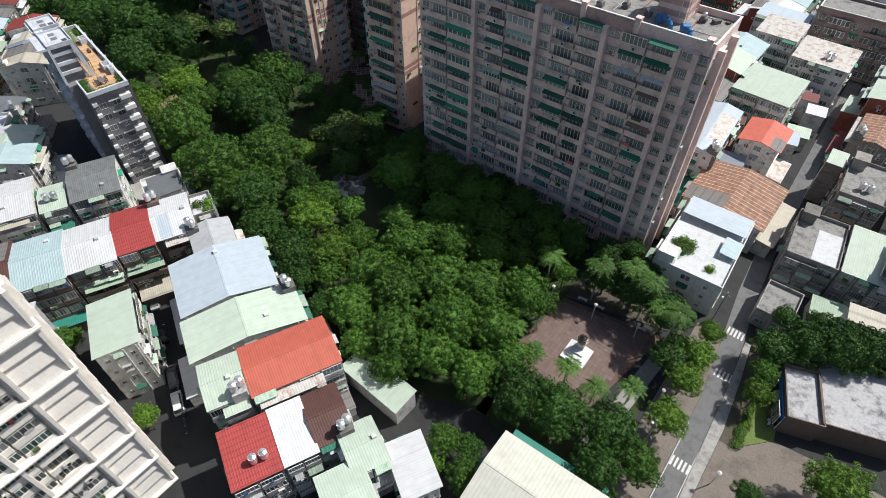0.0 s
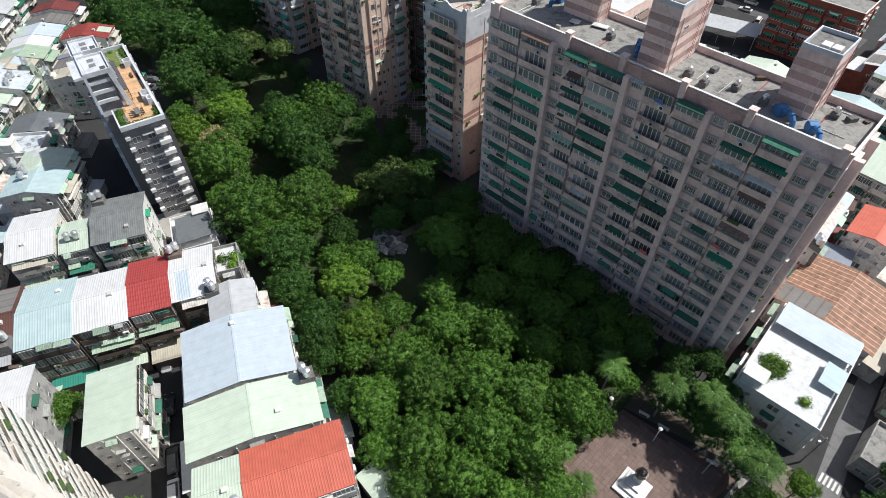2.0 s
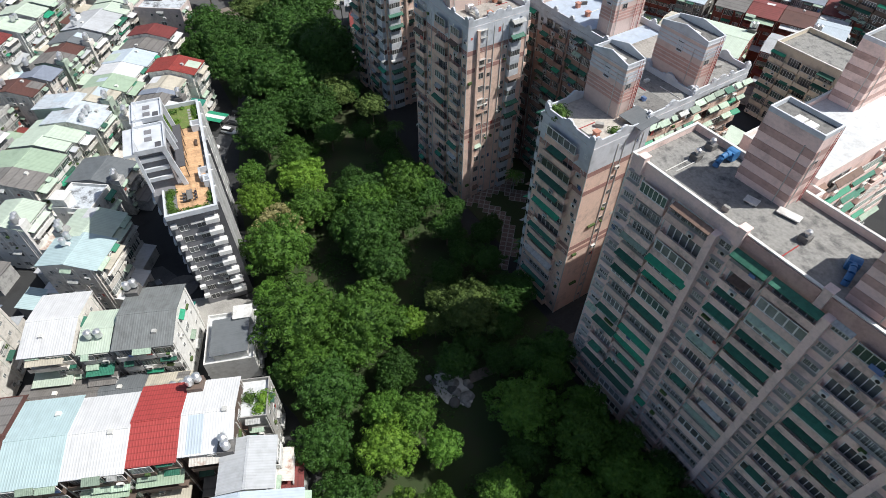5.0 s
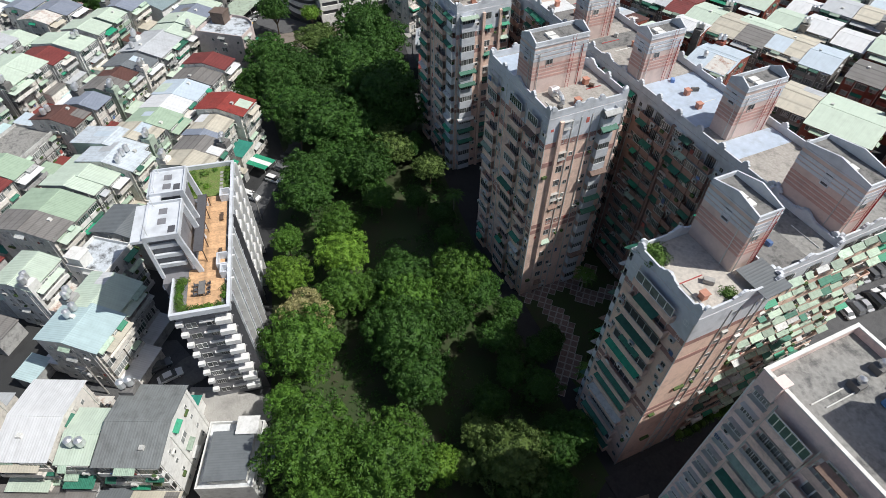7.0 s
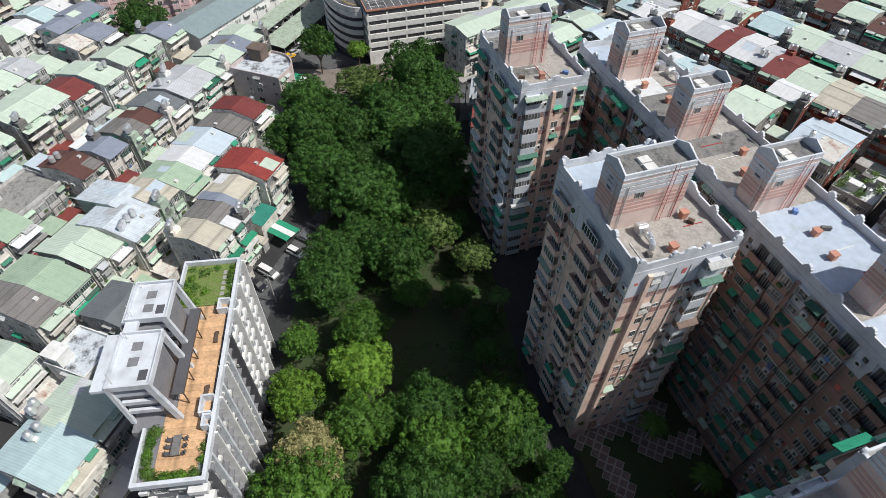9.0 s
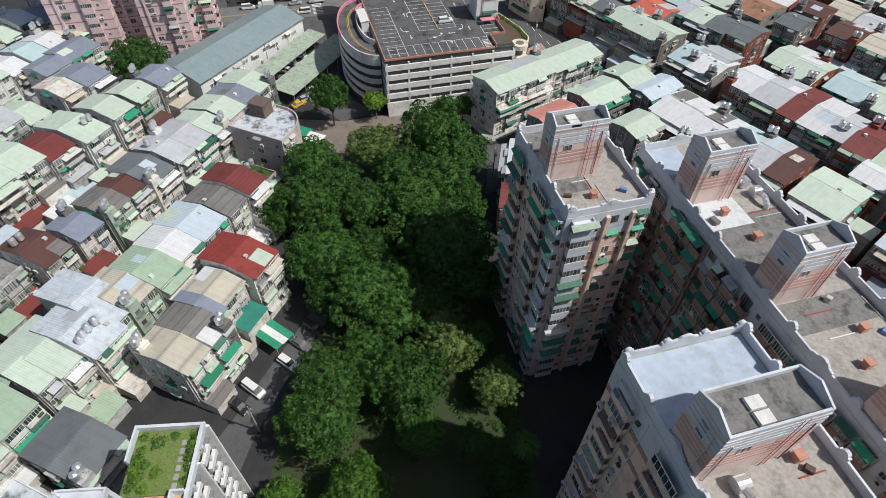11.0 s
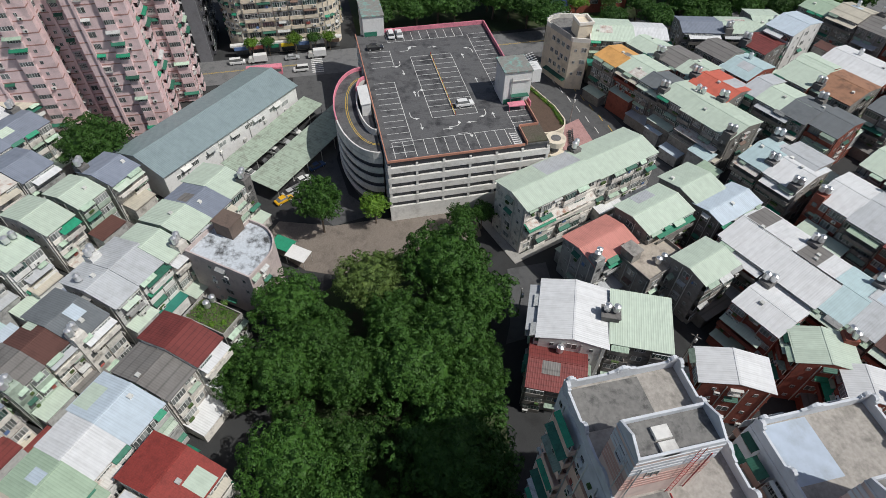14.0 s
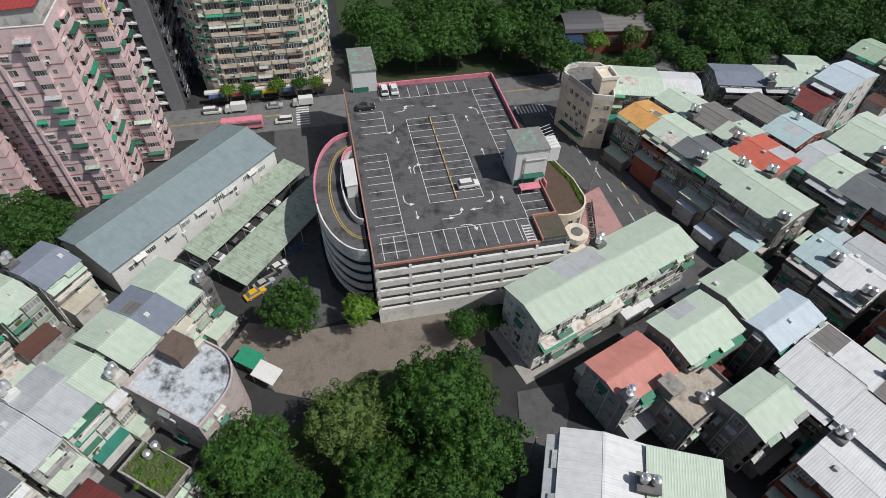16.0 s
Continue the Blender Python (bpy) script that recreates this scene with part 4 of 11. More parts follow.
def house(x, y, yaw, length, width, h, roof, wall, kind="gable", sides="-+", near=False):
    rng = random.Random(int(x * 13 + y * 7))
    rw = RWORD.get(roof, roof)
    label = WORD[wall] + " row house with a " + rw + " sheet-metal roof" if kind in ("gable", "mono") else WORD[wall] + " low building with a flat stained concrete roof" if kind == "flat" else WORD[wall] + " house with a planted flat roof terrace"
    ob = thing("row_house", at(x, y, 0, yaw), label, "house", "low houses")
    hl, hw = length / 2 - 0.04, width / 2
    wm = M[wall]
    floors = max(1, round(h / 3.1))
    fh = h / floors
    bm = bmesh.new()
    rise = 0.0
    if kind == "gable":
        rise = min(1.25, 0.085 * width + 0.15)
        crest = [(hw, h), (0, h + rise - 0.12), (-hw, h)]
    elif kind == "mono":
        rise = 0.06 * width
        crest = [(hw, h + rise), (-hw, h)]
    else:
        crest = [(hw, h), (-hw, h)]
    ledge = [p for f in range(1, floors) for p in ((hw, f * fh - 0.12), (hw + 0.14, f * fh - 0.12), (hw + 0.14, f * fh + 0.1), (hw, f * fh + 0.1))]
    bm_profile(bm, [(-hw, 0), (hw, 0)] + ledge + crest + [(-a, b) for a, b in ledge[::-1]], -hl, hl)
    part("wall", bm, wm, ob)
    bm = bmesh.new()
    if kind == "gable":
        o = 0.55
        ez = h - o * rise / hw
        half = [(hw + o, ez), (hw + o, ez - 0.06), (hw + o + 0.13, ez - 0.06), (hw + o + 0.13, ez + 0.08), (hw + o, ez + 0.1), (0.24, h + rise + 0.09), (0.2, h + rise + 0.16)]
        bm_profile(bm, [(0, h + rise)] + half + [(-a, b) for a, b in half[::-1]], -hl - 0.05, hl + 0.05)
        part("roof", bm, ROOF[roof], ob)
    elif kind == "mono":
        o = 0.5
        sl = rise / width
        bm_profile(bm, [(-hw - o, h - o * sl), (hw + o, h + rise + o * sl), (hw + o, h + rise + o * sl + 0.1), (-hw - o, h - o * sl + 0.1)], -hl - 0.05, hl + 0.05)
        part("roof", bm, ROOF[roof], ob)
    else:
        for x0, x1, y0, y1 in ((-hl, hl, -hw, -hw + 0.18), (-hl, hl, hw - 0.18, hw), (-hl, -hl + 0.18, -hw + 0.18, hw - 0.18), (hl - 0.18, hl, -hw + 0.18, hw - 0.18)):
            bm_box(bm, x0, x1, y0, y1, h + 0.002, h + 0.75)
        part("parapet", bm, wm, ob)
        bm = bmesh.new()
        bm_box(bm, -hl + 0.19, hl - 0.19, -hw + 0.19, hw - 0.19, h + 0.004, h + 0.05)
        part("roof", bm, M["roof_mould"] if kind == "flat" and wall == "wall_white" else M["roof_lime"] if kind == "flat" and wall == "wall_brown" else M["roof_tan"] if roof == "tan" else M["roof_stained"] if kind == "flat" else M["roof_white"], ob)
        if kind == "flat" and wall == "wall_brown":
            bm = bmesh.new()
            bm_box(bm, -hl, hl, -hw - 0.25, -hw - 0.02, h - 1.3, h - 0.3)
            part("sign_band", bm, M["blue_duct"], ob)
        if length > 7 and width > 7:
            bm = bmesh.new()
            bm_box(bm, -hl + 0.4, -hl + 3.0, hw - 3.4, hw - 0.4, h + 0.05, h + 2.6)
            bm_box(bm, -hl + 0.2, -hl + 3.2, hw - 3.6, hw - 0.2, h + 2.6, h + 2.75)
            part("stair_head", bm, wm, ob)
    bays = max(1, round(length / 3.4))
    bw = (length - 0.4) / bays
    sink, ends = None if near else [], []
    for sd in sides:
        sg = -1 if sd == "-" else 1
        m = at(0, sg * hw, 0, 0 if sg < 0 else 180)
        kinds = [("bal" if rng.random() < 0.75 else "win", bw) for _ in range(bays)]
        facade(ob, m, floors, 0.15, fh, kinds, wm, rng, awn=0.5, ac=0.25, cage=0.25, deep=0.8, pale=0.75, sink=sink, clutter=0.5, open_share=0.12, wins=HOUSE_WIN)
        r2 = random.Random(int(x * 5 + y * 11) + sg)
        if h > 8 and kind == "gable" and r2.random() < 0.8:
            # sheet canopy over a strip of roof terrace below the eaves
            cw, f = length * r2.uniform(0.55, 0.97), floors - r2.choice((1, 1, 2))
            cx, cz, cd = r2.uniform(-0.5, 0.5) * (length - cw), 0.15 + f * fh + fh * 0.62, r2.uniform(1.6, 2.6)
            bm = bmesh.new()
            bm_profile(bm, [(-cd, cz - 0.25), (-0.02, cz + 0.3), (-0.02, cz + 0.36), (-cd, cz - 0.17)], cx - cw / 2, cx + cw / 2)
            cm = r2.choice((ROOF["lightgreen"], ROOF["lightgreen"], ROOF["green"], ROOF["lightgrey"], ROOF["cream"], ROOF["rust2"], M["awning_bright"], M["awning_green"], ROOF["white"]))
            zf = f * fh
            bm_box(bm, cx - cw / 2, cx + cw / 2, -cd + 0.1, -0.02, zf - 0.12, zf, 1)
            bm_box(bm, cx - cw / 2, cx + cw / 2, -cd + 0.1, -cd + 0.22, zf, zf + 0.8, 1)
            part("gallery", bm, [cm, wm], ob).matrix_basis = m
    if h > 6:
        for sg in (-1, 1):
            facade(ob, at(sg * hl, 0, 0, 90 * sg), floors, 0.15, fh, [("small", width * 0.3), ("win", width * 0.3), ("small", width * 0.3)], wm, rng, awn=0.6, ac=0.15, cage=0.15, pale=0.5, sink=sink if sink is not None else ends, clutter=0.2, wins=HOUSE_WIN)
    for sg in (-1, 1):
        m = at(0, sg * hw, 0, 0 if sg < 0 else 180)
        if h > 6 and kind == "gable" and rng.random() < 0.9:
            # a lower lean-to built out over the alley
            ew, eh = length * rng.uniform(0.7, 0.98), fh * rng.choice((1, 1, 1, 2)) + 0.3
            ex, ed = rng.uniform(-0.5, 0.5) * (length - ew), rng.uniform(2.2, 4.2)
            bm = bmesh.new()
            bm_profile(bm, [(-ed, 0), (0, 0), (0, eh), (-ed, eh - 0.35)], ex - ew / 2, ex + ew / 2)
            bm_profile(bm, [(-ed - 0.4, eh - 0.38), (0, eh + 0.05), (0, eh + 0.13), (-ed - 0.4, eh - 0.30)], ex - ew / 2 - 0.1, ex + ew / 2 + 0.1, 1)
            part("lean_to", bm, [wm, ROOF[rng.choice(("lightgreen", "lightgrey", "lightgreen", "oldgrey", "rust2", "maroon", "white", "teal", "cream"))]], ob).matrix_basis = m
    if sink or ends:
        join_pieces(ob, sink or ends)
    if kind == "gable" and length > 5:
        # a newer or older sheet on one slope
        if rng.random() < 0.45:
            sg, u0 = rng.choice((-1, 1)), rng.uniform(-hl, hl * 0.4)
            u1 = u0 + rng.uniform(0.25, 0.6) * length
            y0, y1 = rng.choice(((0.3, hw + 0.4), (0.3, hw * 0.55), (hw * 0.5, hw + 0.5)))
            z0, z1 = h + rise - y0 * rise / hw + 0.112, h + rise - y1 * rise / hw + 0.112
            bm = bmesh.new()
            pr = [(sg * y0, z0), (sg * y1, z1), (sg * y1, z1 + 0.03), (sg * y0, z0 + 0.03)]
            bm_profile(bm, pr if sg > 0 else pr[::-1], u0, min(u1, hl))
            part("roof_sheet", bm, ROOF[rng.choice((roof, "lightgrey", "oldgrey", "lightgreen", "rust2", "white", "lightblue"))], ob)
        if rng.random() < 0.5:
            u0, y0 = rng.uniform(-0.7, 0.7) * hl, rng.uniform(-0.7, 0.7) * hw
            z0 = h + rise - abs(y0) * rise / hw
            bm = bmesh.new()
            bm_box(bm, u0 - 0.35, u0 + 0.35, y0 - 0.35, y0 + 0.35, z0 - 0.2, z0 + 0.55)
            part("roof_hatch", bm, M["ac_white"], ob)
    shaft = None
    if kind == "gable" and h > 8 and length > 5 and rng.random() < 0.4:
        # stair shaft rising past the eaves, with a tank platform
        u, sg = rng.choice((-1, 1)) * (hl - 1.2), rng.choice((-1, 1))
        shaft = (u, sg * (hw - 0.4), h + 1.3)
        bm = bmesh.new()
        bm_box(bm, u - 1.1, u + 1.1, *sorted((sg * (hw - 1.5), sg * (hw + 0.8))), 0, h + 1.3)
        for i in range(floors):
            bm_box(bm, u - 0.5, u + 0.5, *sorted((sg * (hw + 0.8), sg * (hw + 0.83))), i * fh + 1.2, i * fh + 2.2, 1)
        part("stair_shaft", bm, [M["concrete_dark"] if rng.random() < 0.5 else wm, M["glass"]], ob)
    HOUSES.append((ob, x, y, yaw, hl, hw, h, rise, kind, rng, shaft))
    return ob


def shed(x, y, yaw, length, width, h, roof):
    """A low lean-to squeezed between the houses."""
    hl, hw = length / 2, width / 2
    bm = bmesh.new()
    bm_profile(bm, [(-hw, 0), (hw, 0), (hw, h + 0.4), (-hw, h)], -hl, hl)
    ob = part("shed", bm, M["wall_grey"])
    ob.matrix_basis = at(x, y, 0, yaw)
    tagged(ob, RWORD.get(roof, roof) + " tin-roofed lean-to shed between the houses", "shed", "sheds")
    bm = bmesh.new()
    bm_profile(bm, [(-hw - 0.3, h - 0.02), (hw + 0.3, h + 0.44), (hw + 0.3, h + 0.52), (-hw - 0.3, h + 0.06)], -hl - 0.2, hl + 0.2)
    part("roof", bm, ROOF[roof], ob)


def roof_tanks(every):
    """Water tanks on small concrete frames beside the ridges."""
    for i, (ob, x, y, yaw, hl, hw, h, rise, kind, rng, shaft) in enumerate(HOUSES):
        if shaft:
            c, s = math.cos(radians(yaw)), math.sin(radians(yaw))
            for j in (-0.5, 0.5):
                uu, v = shaft[0] + j * 1.05, shaft[1] + j * 0.5
                tank(x + uu * c - v * s, y + uu * s + v * c, shaft[2])
            continue
        if i % every:
            continue
        c, s = math.cos(radians(yaw)), math.sin(radians(yaw))
        u, v = rng.uniform(-0.5, 0.5) * hl, rng.choice((-1, 1)) * hw * 0.45
        z = h + 0.05 if kind in ("flat", "terrace") else h + (rise * (1 - abs(v) / hw) if kind == "gable" else rise * 0.5 + v / hw * rise * 0.5)
        for j in range(rng.choice((1, 2, 2))):
            uu = u + j * 1.5
            tank(x + uu * c - v * s, y + uu * s + v * c, z + 0.1)
# apartment towers
def tower(name, label, x0, x1, y0, y1, h, floors, wall, faces, seed, cap=None, band=None, parapet=1.2, roof="roof_stained", group="apartment towers", joined=False, awn=0.55, pale=0.2, piers=("win",), front=None, clutter=0.0, cage=0.3, pier=0.3, wins=None):
    """A slab tower on a rectangle; faces: side -> (bays, share of balconies)."""
    rng = random.Random(seed)
    cx, cy, w, d = (x0 + x1) / 2, (y0 + y1) / 2, x1 - x0, y1 - y0
    ob = thing(name, at(cx, cy, 0), label, "apartment tower", group)
    fh = (h - 1.0) / floors
    bm = bmesh.new()
    bands = [(0.6 + f * fh - 0.16, 0.6 + f * fh + 0.1, 0.04, 1) for f in range(floors)] if band else []
    if cap:
        bands = [(h - 4.6, h - 0.02, 0.05, 2)] + [(z, z + 0.9, 0.04, 1) for z in (h - 5.6, h - 9.4, h * 0.45, h * 0.45 - 1.4)]
    bm_loft(bm, w, d, banded(h, bands))
    part("wall", bm, [wall, band or M["tower_band"], cap or wall], ob)
    bm = bmesh.new()
    t = 0.25
    for a, b, c, e in ((-w / 2, w / 2, -d / 2, -d / 2 + t), (-w / 2, w / 2, d / 2 - t, d / 2), (-w / 2, -w / 2 + t, -d / 2 + t, d / 2 - t), (w / 2 - t, w / 2, -d / 2 + t, d / 2 - t)):
        bm_box(bm, a, b, c, e, h, h + parapet)
    if cap:
        # raised scrolled blocks along the parapet
        for fw, dd, flip in ((w, d, 0), (d, w, 1)):
            n = max(2, int(fw / 4.6))
            for i in range(n + 1):
                u = -fw / 2 + 0.6 + i * (fw - 1.2) / n
                for sg in (-1, 1):
                    c = sg * (dd / 2 - 0.13)
                    box = (u - 0.6, u + 0.6, c - 0.17, c + 0.17)
                    if flip:
                        box = (box[2], box[3], box[0], box[1])
                    bm_box(bm, *box, h + parapet - 0.1, h + parapet + 0.4)
                    p, q = Vector((u, c - 0.2, h + parapet + 0.4)), Vector((u, c + 0.2, h + parapet + 0.4))
                    if flip:
                        p, q = Vector((p.y, p.x, p.z)), Vector((q.y, q.x, q.z))
                    bm_tube(bm, p, q, 0.42, 0.42, 10)
    part("parapet", bm, cap or wall, ob)
    if not cap:
        bm = bmesh.new()
        for a, b, c, e in ((-w / 2 - 0.08, w / 2 + 0.08, -d / 2 - 0.08, -d / 2 + t + 0.05), (-w / 2 - 0.08, w / 2 + 0.08, d / 2 - t - 0.05, d / 2 + 0.08), (-w / 2 - 0.08, -w / 2 + t + 0.05, -d / 2 + t + 0.05, d / 2 - t - 0.05), (w / 2 - t - 0.05, w / 2 + 0.08, -d / 2 + t + 0.05, d / 2 - t - 0.05)):
            bm_box(bm, a, b, c, e, h + parapet, h + parapet + 0.12)
        part("coping", bm, M["concrete_white"], ob)
    bm = bmesh.new()
    bm_box(bm, -w / 2 + t + 0.01, w / 2 - t - 0.01, -d / 2 + t + 0.01, d / 2 - t - 0.01, h + 0.004, h + 0.08)
    part("roof", bm, M[roof], ob)
    if cap:
        for s in (-1, 1):
            bm = bmesh.new()
            cu = [(-1.5, 0), (1.5, 0), (1.5, 0.2), (0.9, 0.3), (0.55, 0.65), (0, 0.8), (-0.55, 0.65), (-0.9, 0.3), (-1.5, 0.2)]
            bm_profile(bm, cu, -0.14, 0.14)
            pd = part("pediment", bm, cap, ob)
            pd.matrix_basis = at(0, s * (d / 2 - 0.13), h + parapet, 90)
            bm = bmesh.new()
            bm_profile(bm, cu, -0.14, 0.14)
            pd = part("pediment", bm, cap, ob)
            pd.matrix_basis = at(s * (w / 2 - 0.13), 0, h + parapet)
    sink = [] if joined else None
    for side, kinds in faces.items():
        m = {"-y": at(0, -d / 2, 0), "+y": at(0, d / 2, 0, 180), "-x": at(-w / 2, 0, 0, -90), "+x": at(w / 2, 0, 0, 90)}[side]
        fw = w if side[1] == "y" else d
        tot = sum(q for _, q in kinds)
        kinds = [(k, q * fw / tot) for k, q in kinds]
        x = -fw / 2
        for i, (k, q) in enumerate(kinds):
            if i and k in piers:
                bm = bmesh.new()
                bm_box(bm, x - pier, x + pier, -0.5 if pier < 0.4 else -1.2, 0, 0, h - 0.8)
                part("pier", bm, wall, ob).matrix_basis = m
            x += q
        facade(ob, m, floors, 0.6, fh, kinds, front or wall, rng, awn=awn, ac=0.25, cage=cage, deep=0.95, pale=pale, sink=sink, bay_wall=cap, open_share=0.3, clutter=clutter, wins=wins)
    if sink:
        join_pieces(ob, sink)
    return ob


def head(x0, x1, y0, y1, z, h, wall, label, along_y=True):
    """A lift head with a hipped parapet, striped walls, roof hatches and ladders."""
    cx, cy, w, d = (x0 + x1) / 2, (y0 + y1) / 2, x1 - x0, y1 - y0
    ob = thing("lift_house", at(cx, cy, z), label, "lift house", "rooftop lift houses")
    pink = wall is M["tower_band"]
    if pink:
        # plain foot, rose stripes above it, grey stripes under the top
        bands = [(h * 0.32 + i * 0.62, h * 0.32 + 0.40 + i * 0.62, 0.03, 1) for i in range(int(h * 0.36 / 0.62))]
        bands += [(h * 0.70 + i * 0.66, h * 0.70 + 0.5 + i * 0.66, 0.04, 2) for i in range(int(h * 0.28 / 0.66))] + [(h - 0.22, h - 0.02, 0.06, 2)]
    else:
        bands = [(1.0 + i * (h - 1.5) / 4, 1.95 + i * (h - 1.5) / 4, 0.04, 1) for i in range(4)]
    bm = bmesh.new()
    bm_loft(bm, w, d, banded(h, bands))
    part("wall", bm, [M["head_pale"], M["head_pink"], M["tower_grey"]] if pink else [wall, M["mauve_band"], wall], ob)
    for sg in (-1, 1) if pink else ():
        # louvred opening in each gable end
        end = at(0, sg * d / 2, h - 3.0, 0 if sg < 0 else 180)
        bm = bmesh.new()
        bm_box(bm, -0.55, 0.55, -0.1, 0.02, 0, 0.12)
        for z in (0.5, 1.0, 1.5):
            bm_box(bm, -0.5, 0.5, -0.1, 0.02, z, z + 0.1)
        bm_box(bm, -0.6, -0.5, -0.1, 0.02, 0, 2.1)
        bm_box(bm, 0.5, 0.6, -0.1, 0.02, 0, 2.1)
        bm_box(bm, -0.5, 0.5, -0.03, 0.02, 0.12, 2.1, 1)
        part("louvre", bm, [M["tower_grey"], M["charcoal"]], ob).matrix_basis = end
    for i, (px, py) in enumerate(((w / 2 + 0.14, d * 0.4), (w / 2 + 0.14, -d * 0.4), (w * 0.3, -d / 2 - 0.14))):
        bm = bmesh.new()
        bm_tube(bm, (px, py, 0.05), (px, py, h * 0.86), 0.06, 0.06, 6)
        part("pipe", bm, M["red_pipe"] if pink and i == 0 else M["ac_white"], ob)
    bm = bmesh.new()
    t = 0.22
    for a, b, c, e in ((-w / 2, w / 2, -d / 2, -d / 2 + t), (-w / 2, w / 2, d / 2 - t, d / 2), (-w / 2, -w / 2 + t, -d / 2 + t, d / 2 - t), (w / 2 - t, w / 2, -d / 2 + t, d / 2 - t)):
        bm_box(bm, a, b, c, e, h, h + 0.6)
    for s in (-1, 1) if wall is not M["tower_mauve"] else ():
        bm_profile(bm, [(-w / 2, h + 0.6), (w / 2, h + 0.6), (0, h + 1.5)], -0.11, 0.11)
        for v in bm.verts[-6:]:
            px, py = v.co.x, v.co.y
            v.co.x, v.co.y = py, s * (d / 2 - 0.11) + px
    part("parapet", bm, M["tower_grey"], ob)
    bm = bmesh.new()
    bm_box(bm, -w / 2 + 0.23, w / 2 - 0.23, -d / 2 + 0.23, d / 2 - 0.23, h + 0.004, h + 0.06)
    part("roof", bm, M["roof_dark"], ob)
    for i in range(2):
        bm = bmesh.new()
        bm_box(bm, -0.7 + i * 1.3, 0.4 + i * 1.3, -1.6, -0.2, h + 0.06, h + 0.4)
        part("hatch", bm, M["concrete_white"], ob)
    bm = bmesh.new()
    for s in (-0.28, 0.28):
        bm_tube(bm, (w / 2 + 0.25, d * 0.2 + s, 0.1), (w / 2 + 0.25, d * 0.2 + s, h + 0.8), 0.028, 0.028, 5)
    for i in range(int(h / 0.4)):
        bm_tube(bm, (w / 2 + 0.25, d * 0.2 - 0.28, 0.3 + i * 0.4), (w / 2 + 0.25, d * 0.2 + 0.28, 0.3 + i * 0.4), 0.016, 0.016, 4)
    part("ladder", bm, M["red_pipe"], ob)
    put("window", WIN[0], ob, at(w / 2, -d * 0.2, h * 0.55, 90, 1.2, 1, 1.2))
    return ob


MAUVE, PEACH, GREY = M["tower_mauve"], M["tower_peach"], M["tower_grey"]
BAL, WINS, SHAFT, BAY = ("bal", 4.8), ("win", 2.6), ("small", 2.4), ("bay", 2.6)
tower("slab_tower", "long mauve-grey apartment slab with green awnings and barred balconies", -75.3, -17, 89.2, 101, 47.6, 15, MAUVE, {"-y": [("win", 2.8), ("bal", 4.6), ("bal", 6.6), ("win", 2.6), ("bal", 4.6), ("bal", 6.6), ("win", 3), ("bal", 5), ("bal", 5), ("win", 2.8), ("bal", 4.8), ("bal", 4.8), ("win", 3), ("win", 2.2)], "+x": [SHAFT, WINS, SHAFT, WINS], "-x": [("blank", 3), SHAFT, ("blank", 3), SHAFT, ("blank", 2)]}, 5, None, None, 1.0, front=M["tower_rose"], clutter=0.4, awn=0.42, cage=0.95, pier=0.45, wins=HOUSE_WIN)
slab = bpy.data.objects["slab_tower"]
for i, (x0, x1) in enumerate(((-58.5, -49.6), (-48.6, -39.8), (-38.9, -30.2))):
    bm = bmesh.new()
    bm_box(bm, x0 + 46.15, x1 + 46.15, -6.06, -5.9, 46.2, 48.5)
    part("parapet_panel", bm, M["mauve_band"], slab)
for x in (-73.5, -59.0, -49.1, -39.3, -29.7, -18.0):
    bm = bmesh.new()
    bm_box(bm, x + 45.75, x + 46.65, -6.5, -5.5, 46.8, 49.3)
    bm_box(bm, x + 45.65, x + 46.75, -6.6, -5.4, 49.3, 49.45)
    part("parapet_pier", bm, MAUVE, slab)
head(-66, -59.4, 97.2, 100.7, 47.6, 9.6, MAUVE, "tall mauve banded lift house on the slab roof", False)
head(-48, -43.5, 91, 100.7, 47.6, 9.6, MAUVE, "tall mauve banded lift house on the slab roof", False)
head(-29, -24.2, 94.5, 100.7, 47.6, 8.6, MAUVE, "tall mauve banded lift house on the slab roof", False)
tower("rear_link", "mauve-grey link between slab and rear wing", -70, -60, 101.06, 109.9, 42.6, 14, MAUVE, {"+x": [WINS, BAL], "-x": [WINS, BAL]}, 16, None, None, 1.0, "roof_white", joined=True, pale=0.4)
tower("rear_wing", "mauve-grey rear wing with a white flat roof and balconies", -73, -61.5, 110, 146, 43.6, 14, MAUVE, {"+x": [WINS, BAL, BAL, WINS, BAL, BAL, WINS], "-x": [WINS, BAL, WINS, BAL, WINS]}, 6, None, None, 1.0, "roof_white", joined=True, pale=0.4)
head(-72.6, -68.4, 130, 142, 43.6, 10.0, MAUVE, "tall mauve banded lift house on the wing roof")
tower("corner_tower", "peach tiled apartment tower with a grey crown and green awnings", -96.6, -85.2, 94, 106, 40.6, 13, PEACH, {"-y": [("small", 1.8), ("bal", 8), ("small", 2.4)], "+x": [("blank", 5.5), ("small", 1.4), ("blank", 2.6), ("small", 1.4), ("blank", 1.2)], "-x": [("blank", 3), BAY, SHAFT, BAY]}, 7, GREY, None, 1.2, "roof_cream", awn=0.55, pale=0.5, clutter=0.3)
head(-96.4, -89.2, 102.0, 105.7, 40.6, 8.6, M["tower_band"], "pink banded lift house with a grey cornice")
